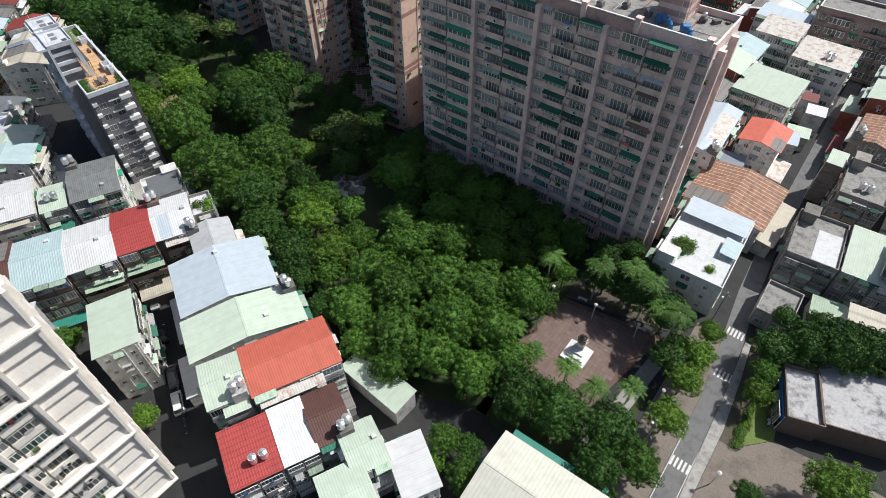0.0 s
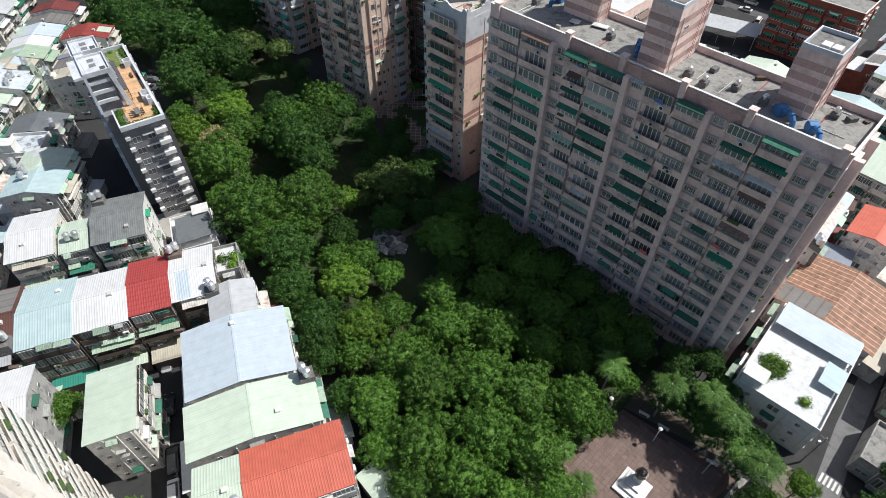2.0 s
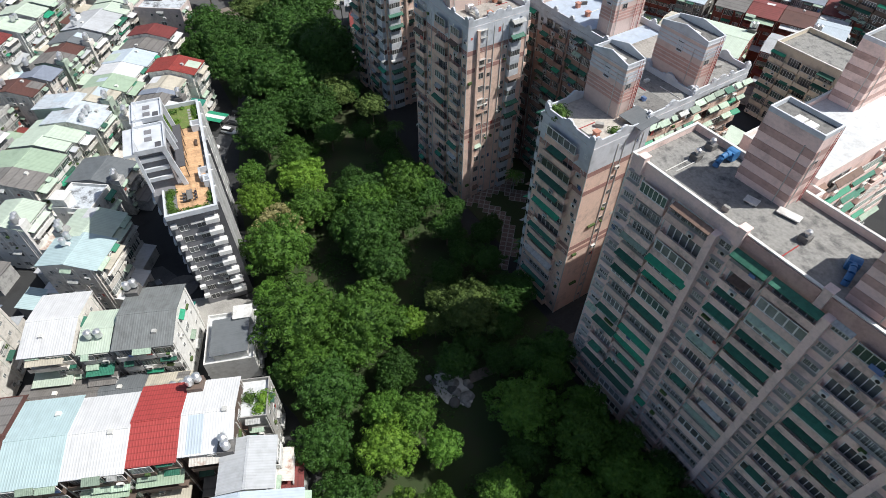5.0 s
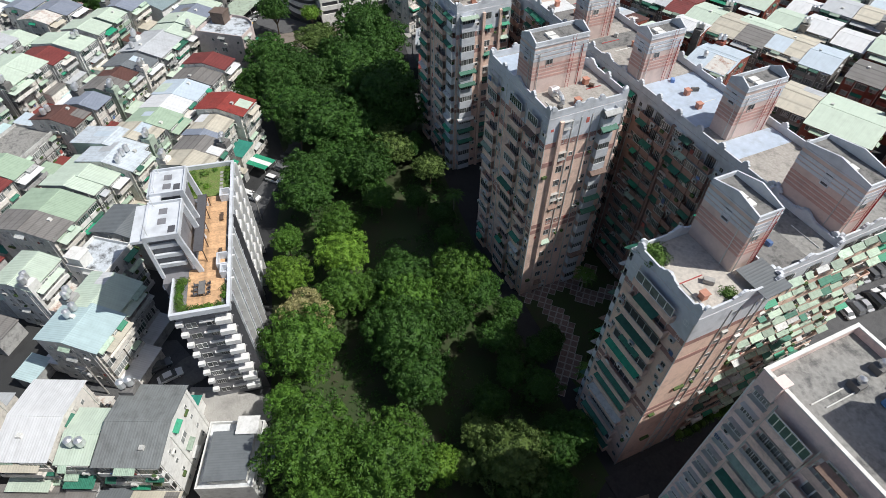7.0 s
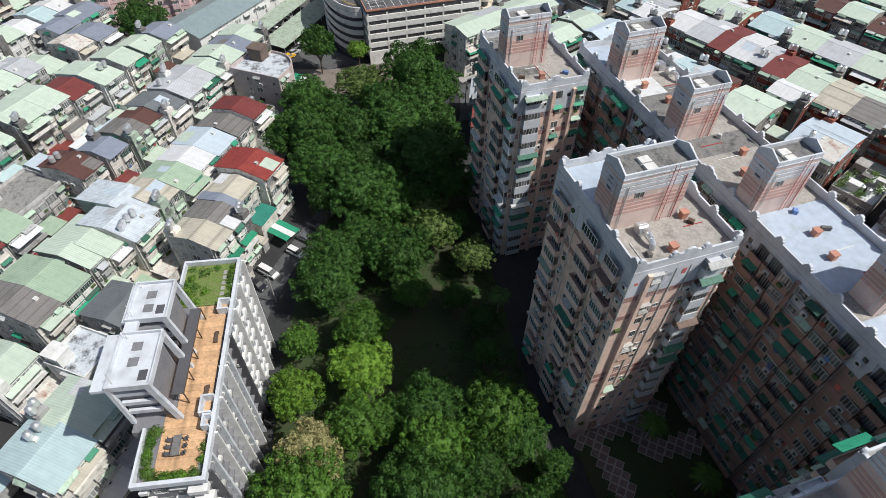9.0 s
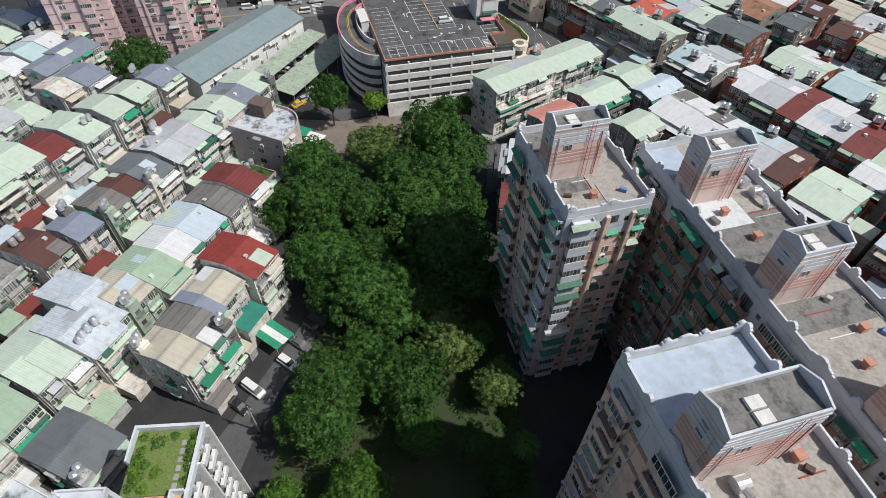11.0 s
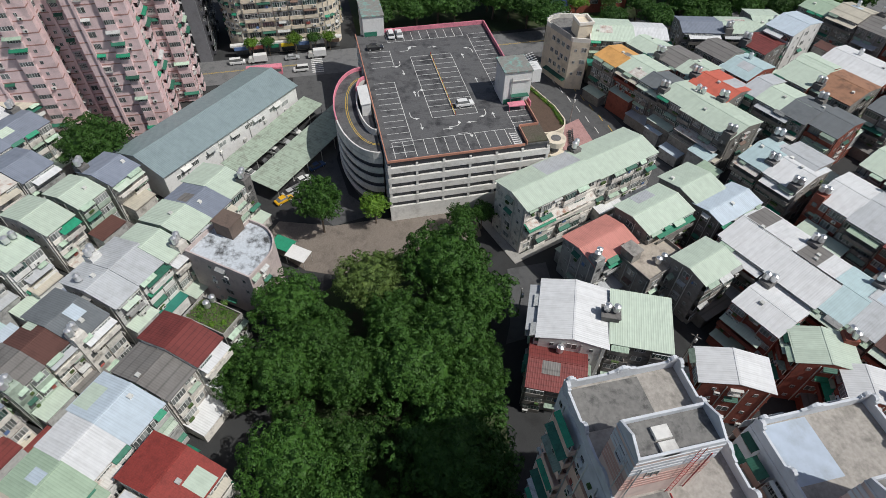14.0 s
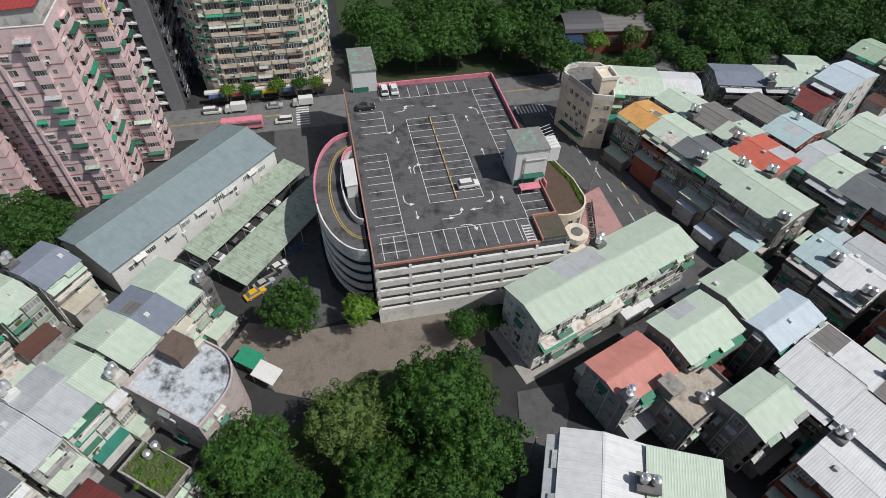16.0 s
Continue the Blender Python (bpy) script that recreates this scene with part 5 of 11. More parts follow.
tower("corner_wing", "peach tiled tower wing with green awnings on every floor", -98, -86.5, 106.2, 118, 40.2, 13, PEACH, {"+x": [("bal", 2.4)] * 5, "-x": [BAL, WINS, BAL]}, 8, GREY, None, 1.0, awn=0.9, pale=0.75, joined=True, clutter=0.3)
tower("middle_tower", "peach tiled apartment tower with a grey crown and bay windows", -142, -122.3, 97, 111.2, 42.8, 14, PEACH, {"-y": [("small", 1.6), ("bal", 3.4), ("small", 1.6), ("blank", 2.2), ("bal", 4.0), ("small", 1.6), ("bal", 3.0), ("small", 1.6)], "+x": [("blank", 2.0), ("win", 2.0), ("small", 1.4), ("blank", 1.8), ("small", 1.4), ("bay", 2.4), ("blank", 1.6)], "+y": [BAL, WINS, BAL]}, 9, GREY, None, 1.2, "roof_beige", awn=0.32, pale=0.55, clutter=0.3)
head(-133.4, -129.2, 97.4, 107, 42.8, 8.2, M["tower_band"], "pink banded lift house with a grey cornice")
tower("far_tower", "peach tiled apartment tower with green awnings and a beige roof", -183.5, -164.3, 101.5, 114, 40.4, 13, PEACH, {"-y": [("small", 1.4), ("bal", 3.6), ("small", 1.6), ("blank", 2.0), ("bal", 4.0), ("small", 1.5), ("bay", 2.5)], "+x": [("blank", 0.6), ("bay", 3.4), ("small", 2), ("win", 2.2), ("small", 1.6), ("win", 2.4)], "-x": [BAL, WINS]}, 10, GREY, None, 1.2, "roof_beige", awn=0.6, pale=0.3, joined=True, clutter=0.3)
head(-175.4, -172.0, 101.7, 109.4, 40.4, 8.6, M["tower_band"], "pink banded lift house with a grey cornice")
tower("spine_block", "long terracotta-pink, shade-darkened apartment block with recessed balconies behind the towers", -176, -98.2, 118.6, 131.5, 39.6, 13, M["tower_clay"], {"-y": [WINS, ("bal", 2.6), ("bal", 2.6), ("bal", 2.6), SHAFT, ("bal", 2.6), ("bal", 2.6), ("bal", 2.6)] * 4, "-x": [BAL, WINS, BAL]}, 11, GREY, None, 1.2, "roof_beige", awn=0.5, pale=0.2, joined=True, clutter=0.3)
tower("spine_end", "peach block end with pale green awnings over the parking lot", -98, -87.5, 118.2, 133, 40.0, 13, PEACH, {"+x": [("bal", 2.4)] * 6, "+y": [WINS, BAL, WINS]}, 12, GREY, None, 1.0, awn=0.9, pale=0.75, joined=True, clutter=0.3)
head(-97.6, -88.2, 118.6, 122.8, 40.0, 8.6, M["tower_band"], "pink banded lift house with a grey cornice")
for hx0, hx1, hy0, hy1 in ((-114.0, -110.4, 121.8, 129.6), (-132.0, -128.4, 119.0, 126.0), (-149.3, -145.6, 119.0, 125.4), (-167.2, -163.2, 119.0, 126.0)):
    head(hx0, hx1, hy0, hy1, 39.6, 8.6, M["tower_band"], "pink banded lift house with a grey cornice")


def roof_patch(x0, x1, y0, y1, z, m):
    """A coat of waterproofing laid on part of a tower roof."""
    bm = bmesh.new()
    bm_box(bm, x0, x1, y0, y1, z, z + 0.02)
    tagged(part("roof_coating", bm, m), "coat of waterproofing on part of the roof", "roof coating", kind="structure")


roof_patch(-128.3, -114.2, 119.0, 131.1, 39.685, M["roof_pale_blue"])
roof_patch(-110.2, -106, 119.0, 131.1, 39.685, M["roof_pale_blue"])
roof_patch(-160, -149.5, 119.0, 131.1, 39.685, M["roof_dark"])
roof_patch(-145.4, -141, 119.0, 131.1, 39.685, M["roof_dark"])
roof_patch(-183.0, -178.4, 102.0, 109.5, 40.485, M["roof_dark"])
roof_patch(-171.8, -168.8, 102.0, 107.0, 40.485, M["roof_dark"])
roof_patch(-175.6, -169.6, 118.9, 124.4, 39.685, M["roof_pale_blue"])
roof_patch(-141.6, -134, 97.4, 110.8, 42.885, M["roof_pale_blue"])
roof_patch(-92.2, -87.0, 107.0, 113.2, 40.285, M["roof_dark"])
roof_patch(-164.6, -158.0, 119.0, 126.0, 39.69, M["roof_white"])
ob = thing("roof_shed", at(-86.2, 104.0, 40.7), "dark ribbed steel roof over the gap between two towers", "shed")
bm = bmesh.new()
bm_profile(bm, [(-1.9, 0.9), (1.9, 1.4), (1.9, 1.48), (-1.9, 0.98)], -2.4, 2.4)
part("roof", bm, ROOF["dark"], ob)
bm = bmesh.new()
for px in (-2.3, 2.2):
    for py, pz in ((-1.8, 0.92), (1.7, 1.38)):
        bm_box(bm, px, px + 0.1, py, py + 0.1, 0, pz)
part("posts", bm, M["grille"], ob)


# pale diamond tiles laid in the towers' court
court = bpy.data.objects["courtyard.001"]
bm = bmesh.new()
bm_prism(bm, [(-0.96, 0), (0, -0.96), (0.96, 0), (0, 0.96)], 0, 0.02)
bm_prism(bm, [(-0.78, 0), (0, -0.78), (0.78, 0), (0, 0.78)], 0.02, 0.026, 1)
TILE = to_mesh("paving_tile", bm, [M["paving_grey"], M["paving_tile"]])
lines = [((-121, 99), (-121.5, 114)), ((-121, 100.5), (-112, 101.3)), ((-112, 101.3), (-104.5, 98)), ((-104.5, 98), (-101, 92.5)), ((-121.5, 108), (-115.4, 109.4)), ((-115.4, 109.4), (-115, 116.5))]
for i in range(16):
    for j in range(28):
        px, py = -127 + i * 1.94 + (j % 2) * 0.97, 91 + j * 0.97
        for (ax, ay), (bx, by) in lines:
            f = min(1, max(0, ((px - ax) * (bx - ax) + (py - ay) * (by - ay)) / ((bx - ax) ** 2 + (by - ay) ** 2)))
            if math.hypot(px - ax - f * (bx - ax), py - ay - f * (by - ay)) < 1.75:
                put("paving_tile", TILE, court, at(px, py, 0.124))
                break


# pipes and clutter on the tower roofs
rc = random.Random(77)
for x0, x1, y0, y1, z in ((-74, -50, 90, 96, 47.68), (-42, -30, 92, 100, 47.68), (-24, -18, 90, 100, 47.68), (-95, -86.5, 95, 101, 40.68), (-128.5, -123, 98, 110, 42.88), (-163, -150, 119.5, 131, 39.7), (-128, -115, 119.5, 131, 39.7), (-171.5, -165, 102.5, 113, 40.48), (-97, -87.5, 107, 117, 40.28), (-97, -88, 124, 132, 40.08), (-145, -135, 119.5, 131, 39.7)):
    for i in range(3):
        x, y, ln = rc.uniform(x0, x1), rc.uniform(y0, y1), rc.uniform(2.5, 5)
        along = rc.random() < 0.5
        ln = min(ln, (x1 - x0 if along else y1 - y0) * 0.8)
        x = min(max(x, x0 + ln / 2), x1 - ln / 2) if along else x
        y = y if along else min(max(y, y0 + ln / 2), y1 - ln / 2)
        bm = bmesh.new()
        bm_tube(bm, (-ln / 2, 0, 0.07), (ln / 2, 0, 0.07), 0.07, 0.07, 6)
        ob = part("roof_pipe", bm, M["ac_white"] if i else M["red_pipe"])
        ob.matrix_basis = at(x, y, z, 0 if along else 90)
        tagged(ob, "plastic drain pipe lying along the roof" if i else "red water pipe lying along the roof", "pipe", "roof pipes")
    for i in range(2):
        sx, sy, sz = rc.uniform(0.5, 1.4), rc.uniform(0.4, 0.9), rc.uniform(0.3, 0.8)
        bm = bmesh.new()
        bm_box(bm, -sx / 2, sx / 2, -sy / 2, sy / 2, 0, sz)
        bmesh.ops.bevel(bm, geom=bm.edges[:], offset=0.03, segments=1, affect="EDGES")
        ob = part("crate", bm, M[rc.choice(("concrete_dark", "ac_white", "cloth_blue", "timber_dark", "concrete"))])
        ob.matrix_basis = at(rc.uniform(x0, x1), rc.uniform(y0, y1), z, rc.uniform(0, 90))
        tagged(ob, "stored crate standing on the tower roof", "crate", "roof crates")
# multi-storey car park
carpark = thing("car_park", at(0, 0, 0), "cream concrete multi-storey car park with a roof deck", "car park")
DX0, DX1, DY0, DY1 = -306.0, -250.8, 93.0, 129.0
# solid charcoal fill stands in for the shade inside the parking floors
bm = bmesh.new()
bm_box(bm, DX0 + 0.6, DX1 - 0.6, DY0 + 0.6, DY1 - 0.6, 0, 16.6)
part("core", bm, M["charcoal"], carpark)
for i in range(5):
    z = 2.9 + i * 2.75
    bm = bmesh.new()
    for a, b, c, e in ((DX0, DX1, DY0, DY0 + 0.5), (DX0, DX1, DY1 - 0.5, DY1), (DX0, DX0 + 0.5, DY0 + 0.5, DY1 - 0.5), (DX1 - 0.5, DX1, DY0 + 0.5, DY1 - 0.5)):
        bm_box(bm, a, b, c, e, z, z + 1.45)
    part("parapet_band", bm, M["concrete_white"], carpark)
bm = bmesh.new()
bm_box(bm, 0, 0.5, 0, 0.45, 0, 16)
PILLAR = to_mesh("pillar", bm, M["concrete_white"])
for i in range(7):
    put("pillar", PILLAR, carpark, at(DX1 - 0.1, DY0 + 0.2 + i * (DY1 - DY0 - 0.9) / 6, 0, 90))
for i in range(10):
    x = DX0 + 0.2 + i * (DX1 - DX0 - 0.9) / 9
    put("pillar", PILLAR, carpark, at(x, DY0 + 0.1, 0))
    put("pillar", PILLAR, carpark, at(x, DY1 - 0.55, 0))
bm = bmesh.new()
bm_box(bm, DX1 - 0.08, DX1 - 0.03, DY0 + 0.1, DY1 - 0.1, 0, 2.88)
part("base_wall", bm, M["concrete_white"], carpark)
bm = bmesh.new()
bm_box(bm, DX0 + 0.3, DX1 - 0.3, DY0 + 0.3, DY1 - 0.3, 16.62, 17.0)
part("roof_deck", bm, M["deck"], carpark)
DZ = 17.004


def stall_rows(x0, n, step, y0, y1, back=True):
    r = [(x0 + i * step - 0.06, x0 + i * step + 0.06, y0, y1) for i in range(n + 1)]
    if back:
        r.append((x0, x0 + n * step, y1, y1 + 0.12))
    return r


marks = stall_rows(-281, 12, 2.28, 94.5, 99.5) + stall_rows(-292, 12, 2.28, 105.6, 110.8) + stall_rows(-292, 12, 2.28, 110.9, 116.1) + [(-292, -264.6, 105.48, 105.6)] + stall_rows(-301, 12, 2.28, 122.9, 128, False) + [(-301, -273.6, 122.8, 122.9)]
marks += [(-257.3, -252, 95 + i * 2.3 - 0.06, 95 + i * 2.3 + 0.06) for i in range(13)] + [(-257.4, -257.28, 95, 122.6)]
marks += [(-263.7, -257.1, 122.75, 122.87), (-255.9, -251.2, 120.9, 121.02), (-255.9, -251.2, 122.5, 122.62)] + [(-263.7 + i * 2.2 - 0.06, -263.7 + i * 2.2 + 0.06, 122.87, 127.4) for i in range(4)] + [(-255.6 + i * 0.72, -255.3 + i * 0.72, 121.02, 122.5) for i in range(6)]
marks += [(-296.0 + i * 2.6 - 0.06, -296.0 + i * 2.6 + 0.06, 95.2, 100.7) for i in range(4)] + [(-296.0, -288.2, 100.7, 100.82)]
marks += [(-305, -300.5, 101 + i * 2.3 - 0.06, 101 + i * 2.3 + 0.06) for i in range(10)] + [(-300.5, -300.38, 101, 121.7)]
bm = bmesh.new()
for x0, x1, y0, y1 in marks:
    bm_box(bm, x0, x1, y0, y1, DZ, DZ + 0.006)
tagged(part("floor_marking", bm, M["line_white"], carpark), kind="stuff")


def arrow(x, y, yaw):
    bm = bmesh.new()
    bm_box(bm, -1.1, 0.5, -0.09, 0.09, 0, 0.006)
    bm_prism(bm, [(0.4, -0.4), (1.3, 0), (0.4, 0.4)], 0, 0.006)
    ob = part("lane_arrow", bm, M["line_white"], carpark)
    ob.matrix_basis = at(x, y, DZ + 0.002, yaw)


def turn_arrow(x, y, yaw, side):
    """A lane arrow that bends to one side."""
    bm = bmesh.new()
    pts = [(-1.6, 0), (-0.4, 0), (0.3, 0.12 * side), (0.8, 0.45 * side), (1.05, 0.95 * side)]
    for (ax, ay), (bx, by) in zip(pts, pts[1:]):
        n = math.hypot(bx - ax, by - ay)
        ox, oy = -(by - ay) / n * 0.09, (bx - ax) / n * 0.09
        bm_prism(bm, [(ax - ox, ay - oy), (bx - ox, by - oy), (bx + ox, by + oy), (ax + ox, ay + oy)], 0, 0.006)
    h = [(0.65, 0.9 * side), (1.5, 0.95 * side), (1.1, 1.9 * side)]
    bm_prism(bm, h if side > 0 else h[::-1], 0, 0.006)
    part("lane_arrow", bm, M["line_white"], carpark).matrix_basis = at(x, y, DZ + 0.003, yaw)


for x, y, a, sd in ((-292.8, 122, 180, 1), (-264.2, 118, 0, -1), (-260.6, 110, 90, 1), (-257.8, 111.5, 90, -1), (-295.2, 105.0, 90, 1), (-266.1, 100.8, 0, 1), (-289.0, 102.4, 0, -1), (-275.2, 104.2, 180, -1)):
    turn_arrow(x, y, a, sd)
for x, y, a in ((-262, 102.5, 0), (-275, 103.5, 180), (-285, 102.5, 0), (-260, 108, 90), (-261.5, 114, -90), (-263, 119.5, 180), (-278, 119.5, 180), (-290, 119, 180), (-296, 112, 90), (-297, 107, -90)):
    arrow(x, y, a)
for nm, bx, m_ in (("deck_wall", (DX0, DX1, DY0 - 0.02, DY0 + 0.2), "terracotta"), ("deck_wall", (DX1 - 0.2, DX1 + 0.02, DY0 + 0.2, DY1 - 6), "terracotta"), ("deck_wall", (DX0 - 0.02, DX0 + 0.25, DY0 + 6, DY1 - 0.3), "pink_wall"), ("deck_wall", (DX0 + 0.3, DX1 - 14, DY1 - 0.25, DY1 + 0.02), "pink_wall")):
    bm = bmesh.new()
    bm_box(bm, *bx, 16.9, 17.45 if m_ == "terracotta" else 18.1)
    part(nm, bm, M[m_], carpark)
for x, y, w, d, lab in ((-270.0, 125.8, 6.7, 6.4, "white stair and lift tower with a mossy roof"), (-309.5, 98, 10, 5.6, "white stair and lift tower with a mossy roof")):
    top = 25.0 if x > -290 else 22.4
    ob = thing("stair_tower", at(x, y, 0), lab, "stair tower")
    bm = bmesh.new()
    bm_box(bm, -w / 2, w / 2, -d / 2, d / 2, 0, top)
    part("wall", bm, M["white_paint"], ob)
    bm = bmesh.new()
    bm_box(bm, -w / 2 - 0.2, w / 2 + 0.2, -d / 2 - 0.2, d / 2 + 0.2, top, top + 0.3)
    part("roof", bm, M["roof_mint"], ob)
    bm = bmesh.new()
    bm_box(bm, w / 2, w / 2 + 0.1, -d / 2 + 0.2, d / 2 - 2, 17.1, 18.3)
    part("green_panel", bm, M["awning_green"], ob)

STAIR = bpy.data.objects["stair_tower"]
bm = bmesh.new()
bm_box(bm, -0.4, 3.3, 3.3, 5.4, 22.0, 25.2)
part("sign_box", bm, M["white_paint"], STAIR, "blank white sign box on a bracket")
for i in range(7):
    bm = bmesh.new()
    bm_tube(bm, (-3.0 + i * 0.95, 3.1, 25.2), (-3.0 + i * 0.95, 5.2, 25.9), 0.06, 0.06, 6)
    part("sign_strut", bm, M["white_paint"], STAIR)
bm = bmesh.new()
bm_profile(bm, [(-1.6, 19.4), (2.6, 19.4), (2.6, 19.55), (-1.6, 19.55)], 3.37, 4.7)
part("door_canopy", bm, M["awning_green"], STAIR)
bm = bmesh.new()
bm_box(bm, 4.8, 6.6, -2.6, 1.4, 18.3, 18.5)
bm_tube(bm, (6.4, -2.4, 17), (6.4, -2.4, 18.3), 0.06, 0.06, 6)
bm_tube(bm, (6.4, 1.2, 17), (6.4, 1.2, 18.3), 0.06, 0.06, 6)
part("pink_canopy", bm, M["pink_wall"], STAIR)
bm = bmesh.new()
bm_tube(bm, (3.6, -1.4, 17.1), (3.6, -1.4, 23.8), 0.12, 0.12, 8)
bm_box(bm, 3.37, 3.6, -1.4, 2.8, 22.8, 23.0)
part("pipe", bm, M["ac_white"], STAIR)
for bx in ((-266.4, -257.2, 127.9, 128.1), (-257.2, -257.0, 123.5, 128.1), (-257.0, -251.0, 123.4, 123.6)):
    bm = bmesh.new()
    bm_box(bm, *bx, 17.0, 17.9)
    part("deck_wall", bm, M["terracotta"], carpark)
bm = bmesh.new()
bm_box(bm, -256.9, -251.4, 123.7, 128.4, 17.0, 17.4)
part("planter", bm, M["soil"], carpark)
# painted barrier with posts down the middle row, and stacked round balconies at the corner
bm = bmesh.new()
bm_box(bm, -292, -264.6, 110.78, 110.92, DZ + 0.3, DZ + 0.42)
part("barrier", bm, M["line_yellow"], carpark)
for i in range(9):
    bm = bmesh.new()
    bm_tube(bm, (-291.8 + i * 3.38, 110.85, DZ), (-291.8 + i * 3.38, 110.85, DZ + 0.8), 0.1, 0.1, 8)
    part("post", bm, M["red_pipe"], carpark)
ob = thing("round_stair", at(-252.6, 130.8, 0), "cream spiral stair with stacked round balconies", "stair")
bm = bmesh.new()
bm_tube(bm, (0, 0, 0), (0, 0, 16.6), 1.1, 1.1, 16)
part("core", bm, M["concrete_dark"], ob)
for i in range(5):
    bm = bmesh.new()
    bm_tube(bm, (0, 0, 2.4 + i * 3.2), (0, 0, 3.7 + i * 3.2), 2.2, 2.3, 20)
    part("balcony", bm, M["beige_tile"], ob)

# curved ramp on the car park's side
ramp = thing("car_ramp", at(-273, 92.6, 0), "curved concrete car ramp with pink kerb walls", "ramp")


def oval(rx, ry, n=28):
    return [(rx * math.cos(math.pi + i * math.pi / n) + 0, ry * math.sin(math.pi + i * math.pi / n)) for i in range(n + 1)]


def ring(bm, a, b, z0, z1):
    """One connected band between two outlines."""
    closed = a[0] == a[-1]
    if closed:
        a, b = a[:-1], b[:-1]
    v = [[bm.verts.new((*p, z)) for p, z in ((a[i], z0), (b[i], z0), (b[i], z1), (a[i], z1))] for i in range(len(a))]
    for i in range(len(a) - (not closed)):
        c, d = v[i], v[(i + 1) % len(a)]
        for j in range(4):
            bm.faces.new((c[j], c[(j + 1) % 4], d[(j + 1) % 4], d[j]))
    if not closed:
        bm.faces.new(v[0])
        bm.faces.new(v[-1][::-1])


O0, O1, I0, I1 = oval(17.5, 8.6), oval(17.2, 8.3), oval(10.5, 3.2), oval(10.2, 2.9)
# dark fill paints the shaded inside of the ramp's open storeys
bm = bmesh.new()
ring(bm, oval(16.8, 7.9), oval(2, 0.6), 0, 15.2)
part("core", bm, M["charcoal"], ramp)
for i in range(5):
    bm = bmesh.new()
    ring(bm, O0, O1, 2.2 + i * 2.75, 3.7 + i * 2.75)
    part("parapet_band", bm, M["concrete_white"], ramp)
bm = bmesh.new()
ring(bm, O1, I0, 15.22, 15.6)
part("ramp_deck", bm, M["deck"], ramp)
bm = bmesh.new()
ring(bm, O0[:17], O1[:17], 14.8, 16.5)
part("kerb_wall", bm, M["pink_wall"], ramp)
bm = bmesh.new()
ring(bm, O0[16:], O1[16:], 14.8, 16.3)
part("kerb_wall", bm, M["concrete_white"], ramp)
bm = bmesh.new()
ring(bm, I0, I1, 13, 17.2)
part("inner_wall", bm, M["concrete_white"], ramp)
bm = bmesh.new()
ring(bm, oval(10.52, 3.22)[:10], oval(10.18, 2.88)[:10], 17.202, 18.0)
part("kerb_wall", bm, M["pink_wall"], ramp)
bm = bmesh.new()
bm_box(bm, -5.6, 2.0, -2.2, -0.1, 15.2, 18.2)
bm_profile(bm, [(-2.4, 18.2), (0.0, 18.5), (0.0, 18.6), (-2.4, 18.3)], -5.8, 2.2)
part("lift_hut", bm, M["white_paint"], ramp, "white sheet hut inside the ramp drum")
bm = bmesh.new()
ring(bm, oval(14.0, 5.85), oval(13.85, 5.7), 15.604, 15.61)
ring(bm, oval(13.6, 5.45), oval(13.45, 5.3), 15.604, 15.61)
part("centre_line", bm, M["line_yellow"], ramp)

# round timber terrace at the car park's corner
ob = thing("round_terrace", at(-274, 131, 0), "cream curved pavilion with a brown timber terrace", "pavilion")
arc = [(-11, -1.8), (6.0, -1.8)] + [(6.0 + 4.6 * math.sin(a), 3.6 - 5.4 * math.cos(a)) for a in [i * math.pi / 14 for i in range(1, 14)]] + [(6.0, 9.2), (0, 8.8), (-11, 5.6)]
bm = bmesh.new()
bm_prism(bm, arc, 0, 9.0)
part("wall", bm, M["beige_tile"], ob)
bm = bmesh.new()
bm_prism(bm, [(x * 0.965, 3.6 + (y - 3.6) * 0.95) for x, y in arc], 9.004, 9.1)
part("terrace_floor", bm, M["timber_dark"], ob)
bm = bmesh.new()
ring(bm, arc + arc[:1], [(x * 0.965, 3.6 + (y - 3.6) * 0.95) for x, y in arc + arc[:1]], 9.002, 9.6)
part("parapet", bm, M["beige_tile"], ob)
for i in range(5):
    a = 0.9 + i * 0.42
    put("window", WIN[0], ob, at(6.0 + 4.62 * math.sin(a), 3.6 - 5.42 * math.cos(a), 5.2, math.degrees(math.atan2(-math.cos(a), math.sin(a))) + 90, 0.9, 1, 2.6))

# long warehouse and the tin-roofed carports beside it
ob = thing("warehouse", at(-288.3, 54.1, 0, 136), "long warehouse with a steel-grey gabled metal roof", "warehouse")
bm = bmesh.new()
bm_profile(bm, [(-8, 0), (8, 0), (8, 8.4), (0, 10.6), (-8, 8.4)], -22, 22)
part("wall", bm, M["white_paint"], ob)
bm = bmesh.new()
for s in (-1, 1):
    p = [(s * 8.6, 8.25), (0, 10.75), (0, 10.9), (s * 8.6, 8.4)]
    bm_profile(bm, p if s < 0 else p[::-1], -22.4, 22.4)
part("roof", bm, ROOF["steel"], ob)
bm = bmesh.new()
bm_profile(bm, [(-0.3, 10.88), (0.3, 10.88), (0, 11.0)], -22.4, 22.4)
part("ridge_cap", bm, ROOF["steel"], ob)
for i in range(9):
    put("window", HOUSE_WIN[1] if i % 3 else HOUSE_WIN[0], ob, at(-18 + i * 4.4, -8, 5.6 if i % 2 else 4.9, 0, 2.4, 1, 1.3))
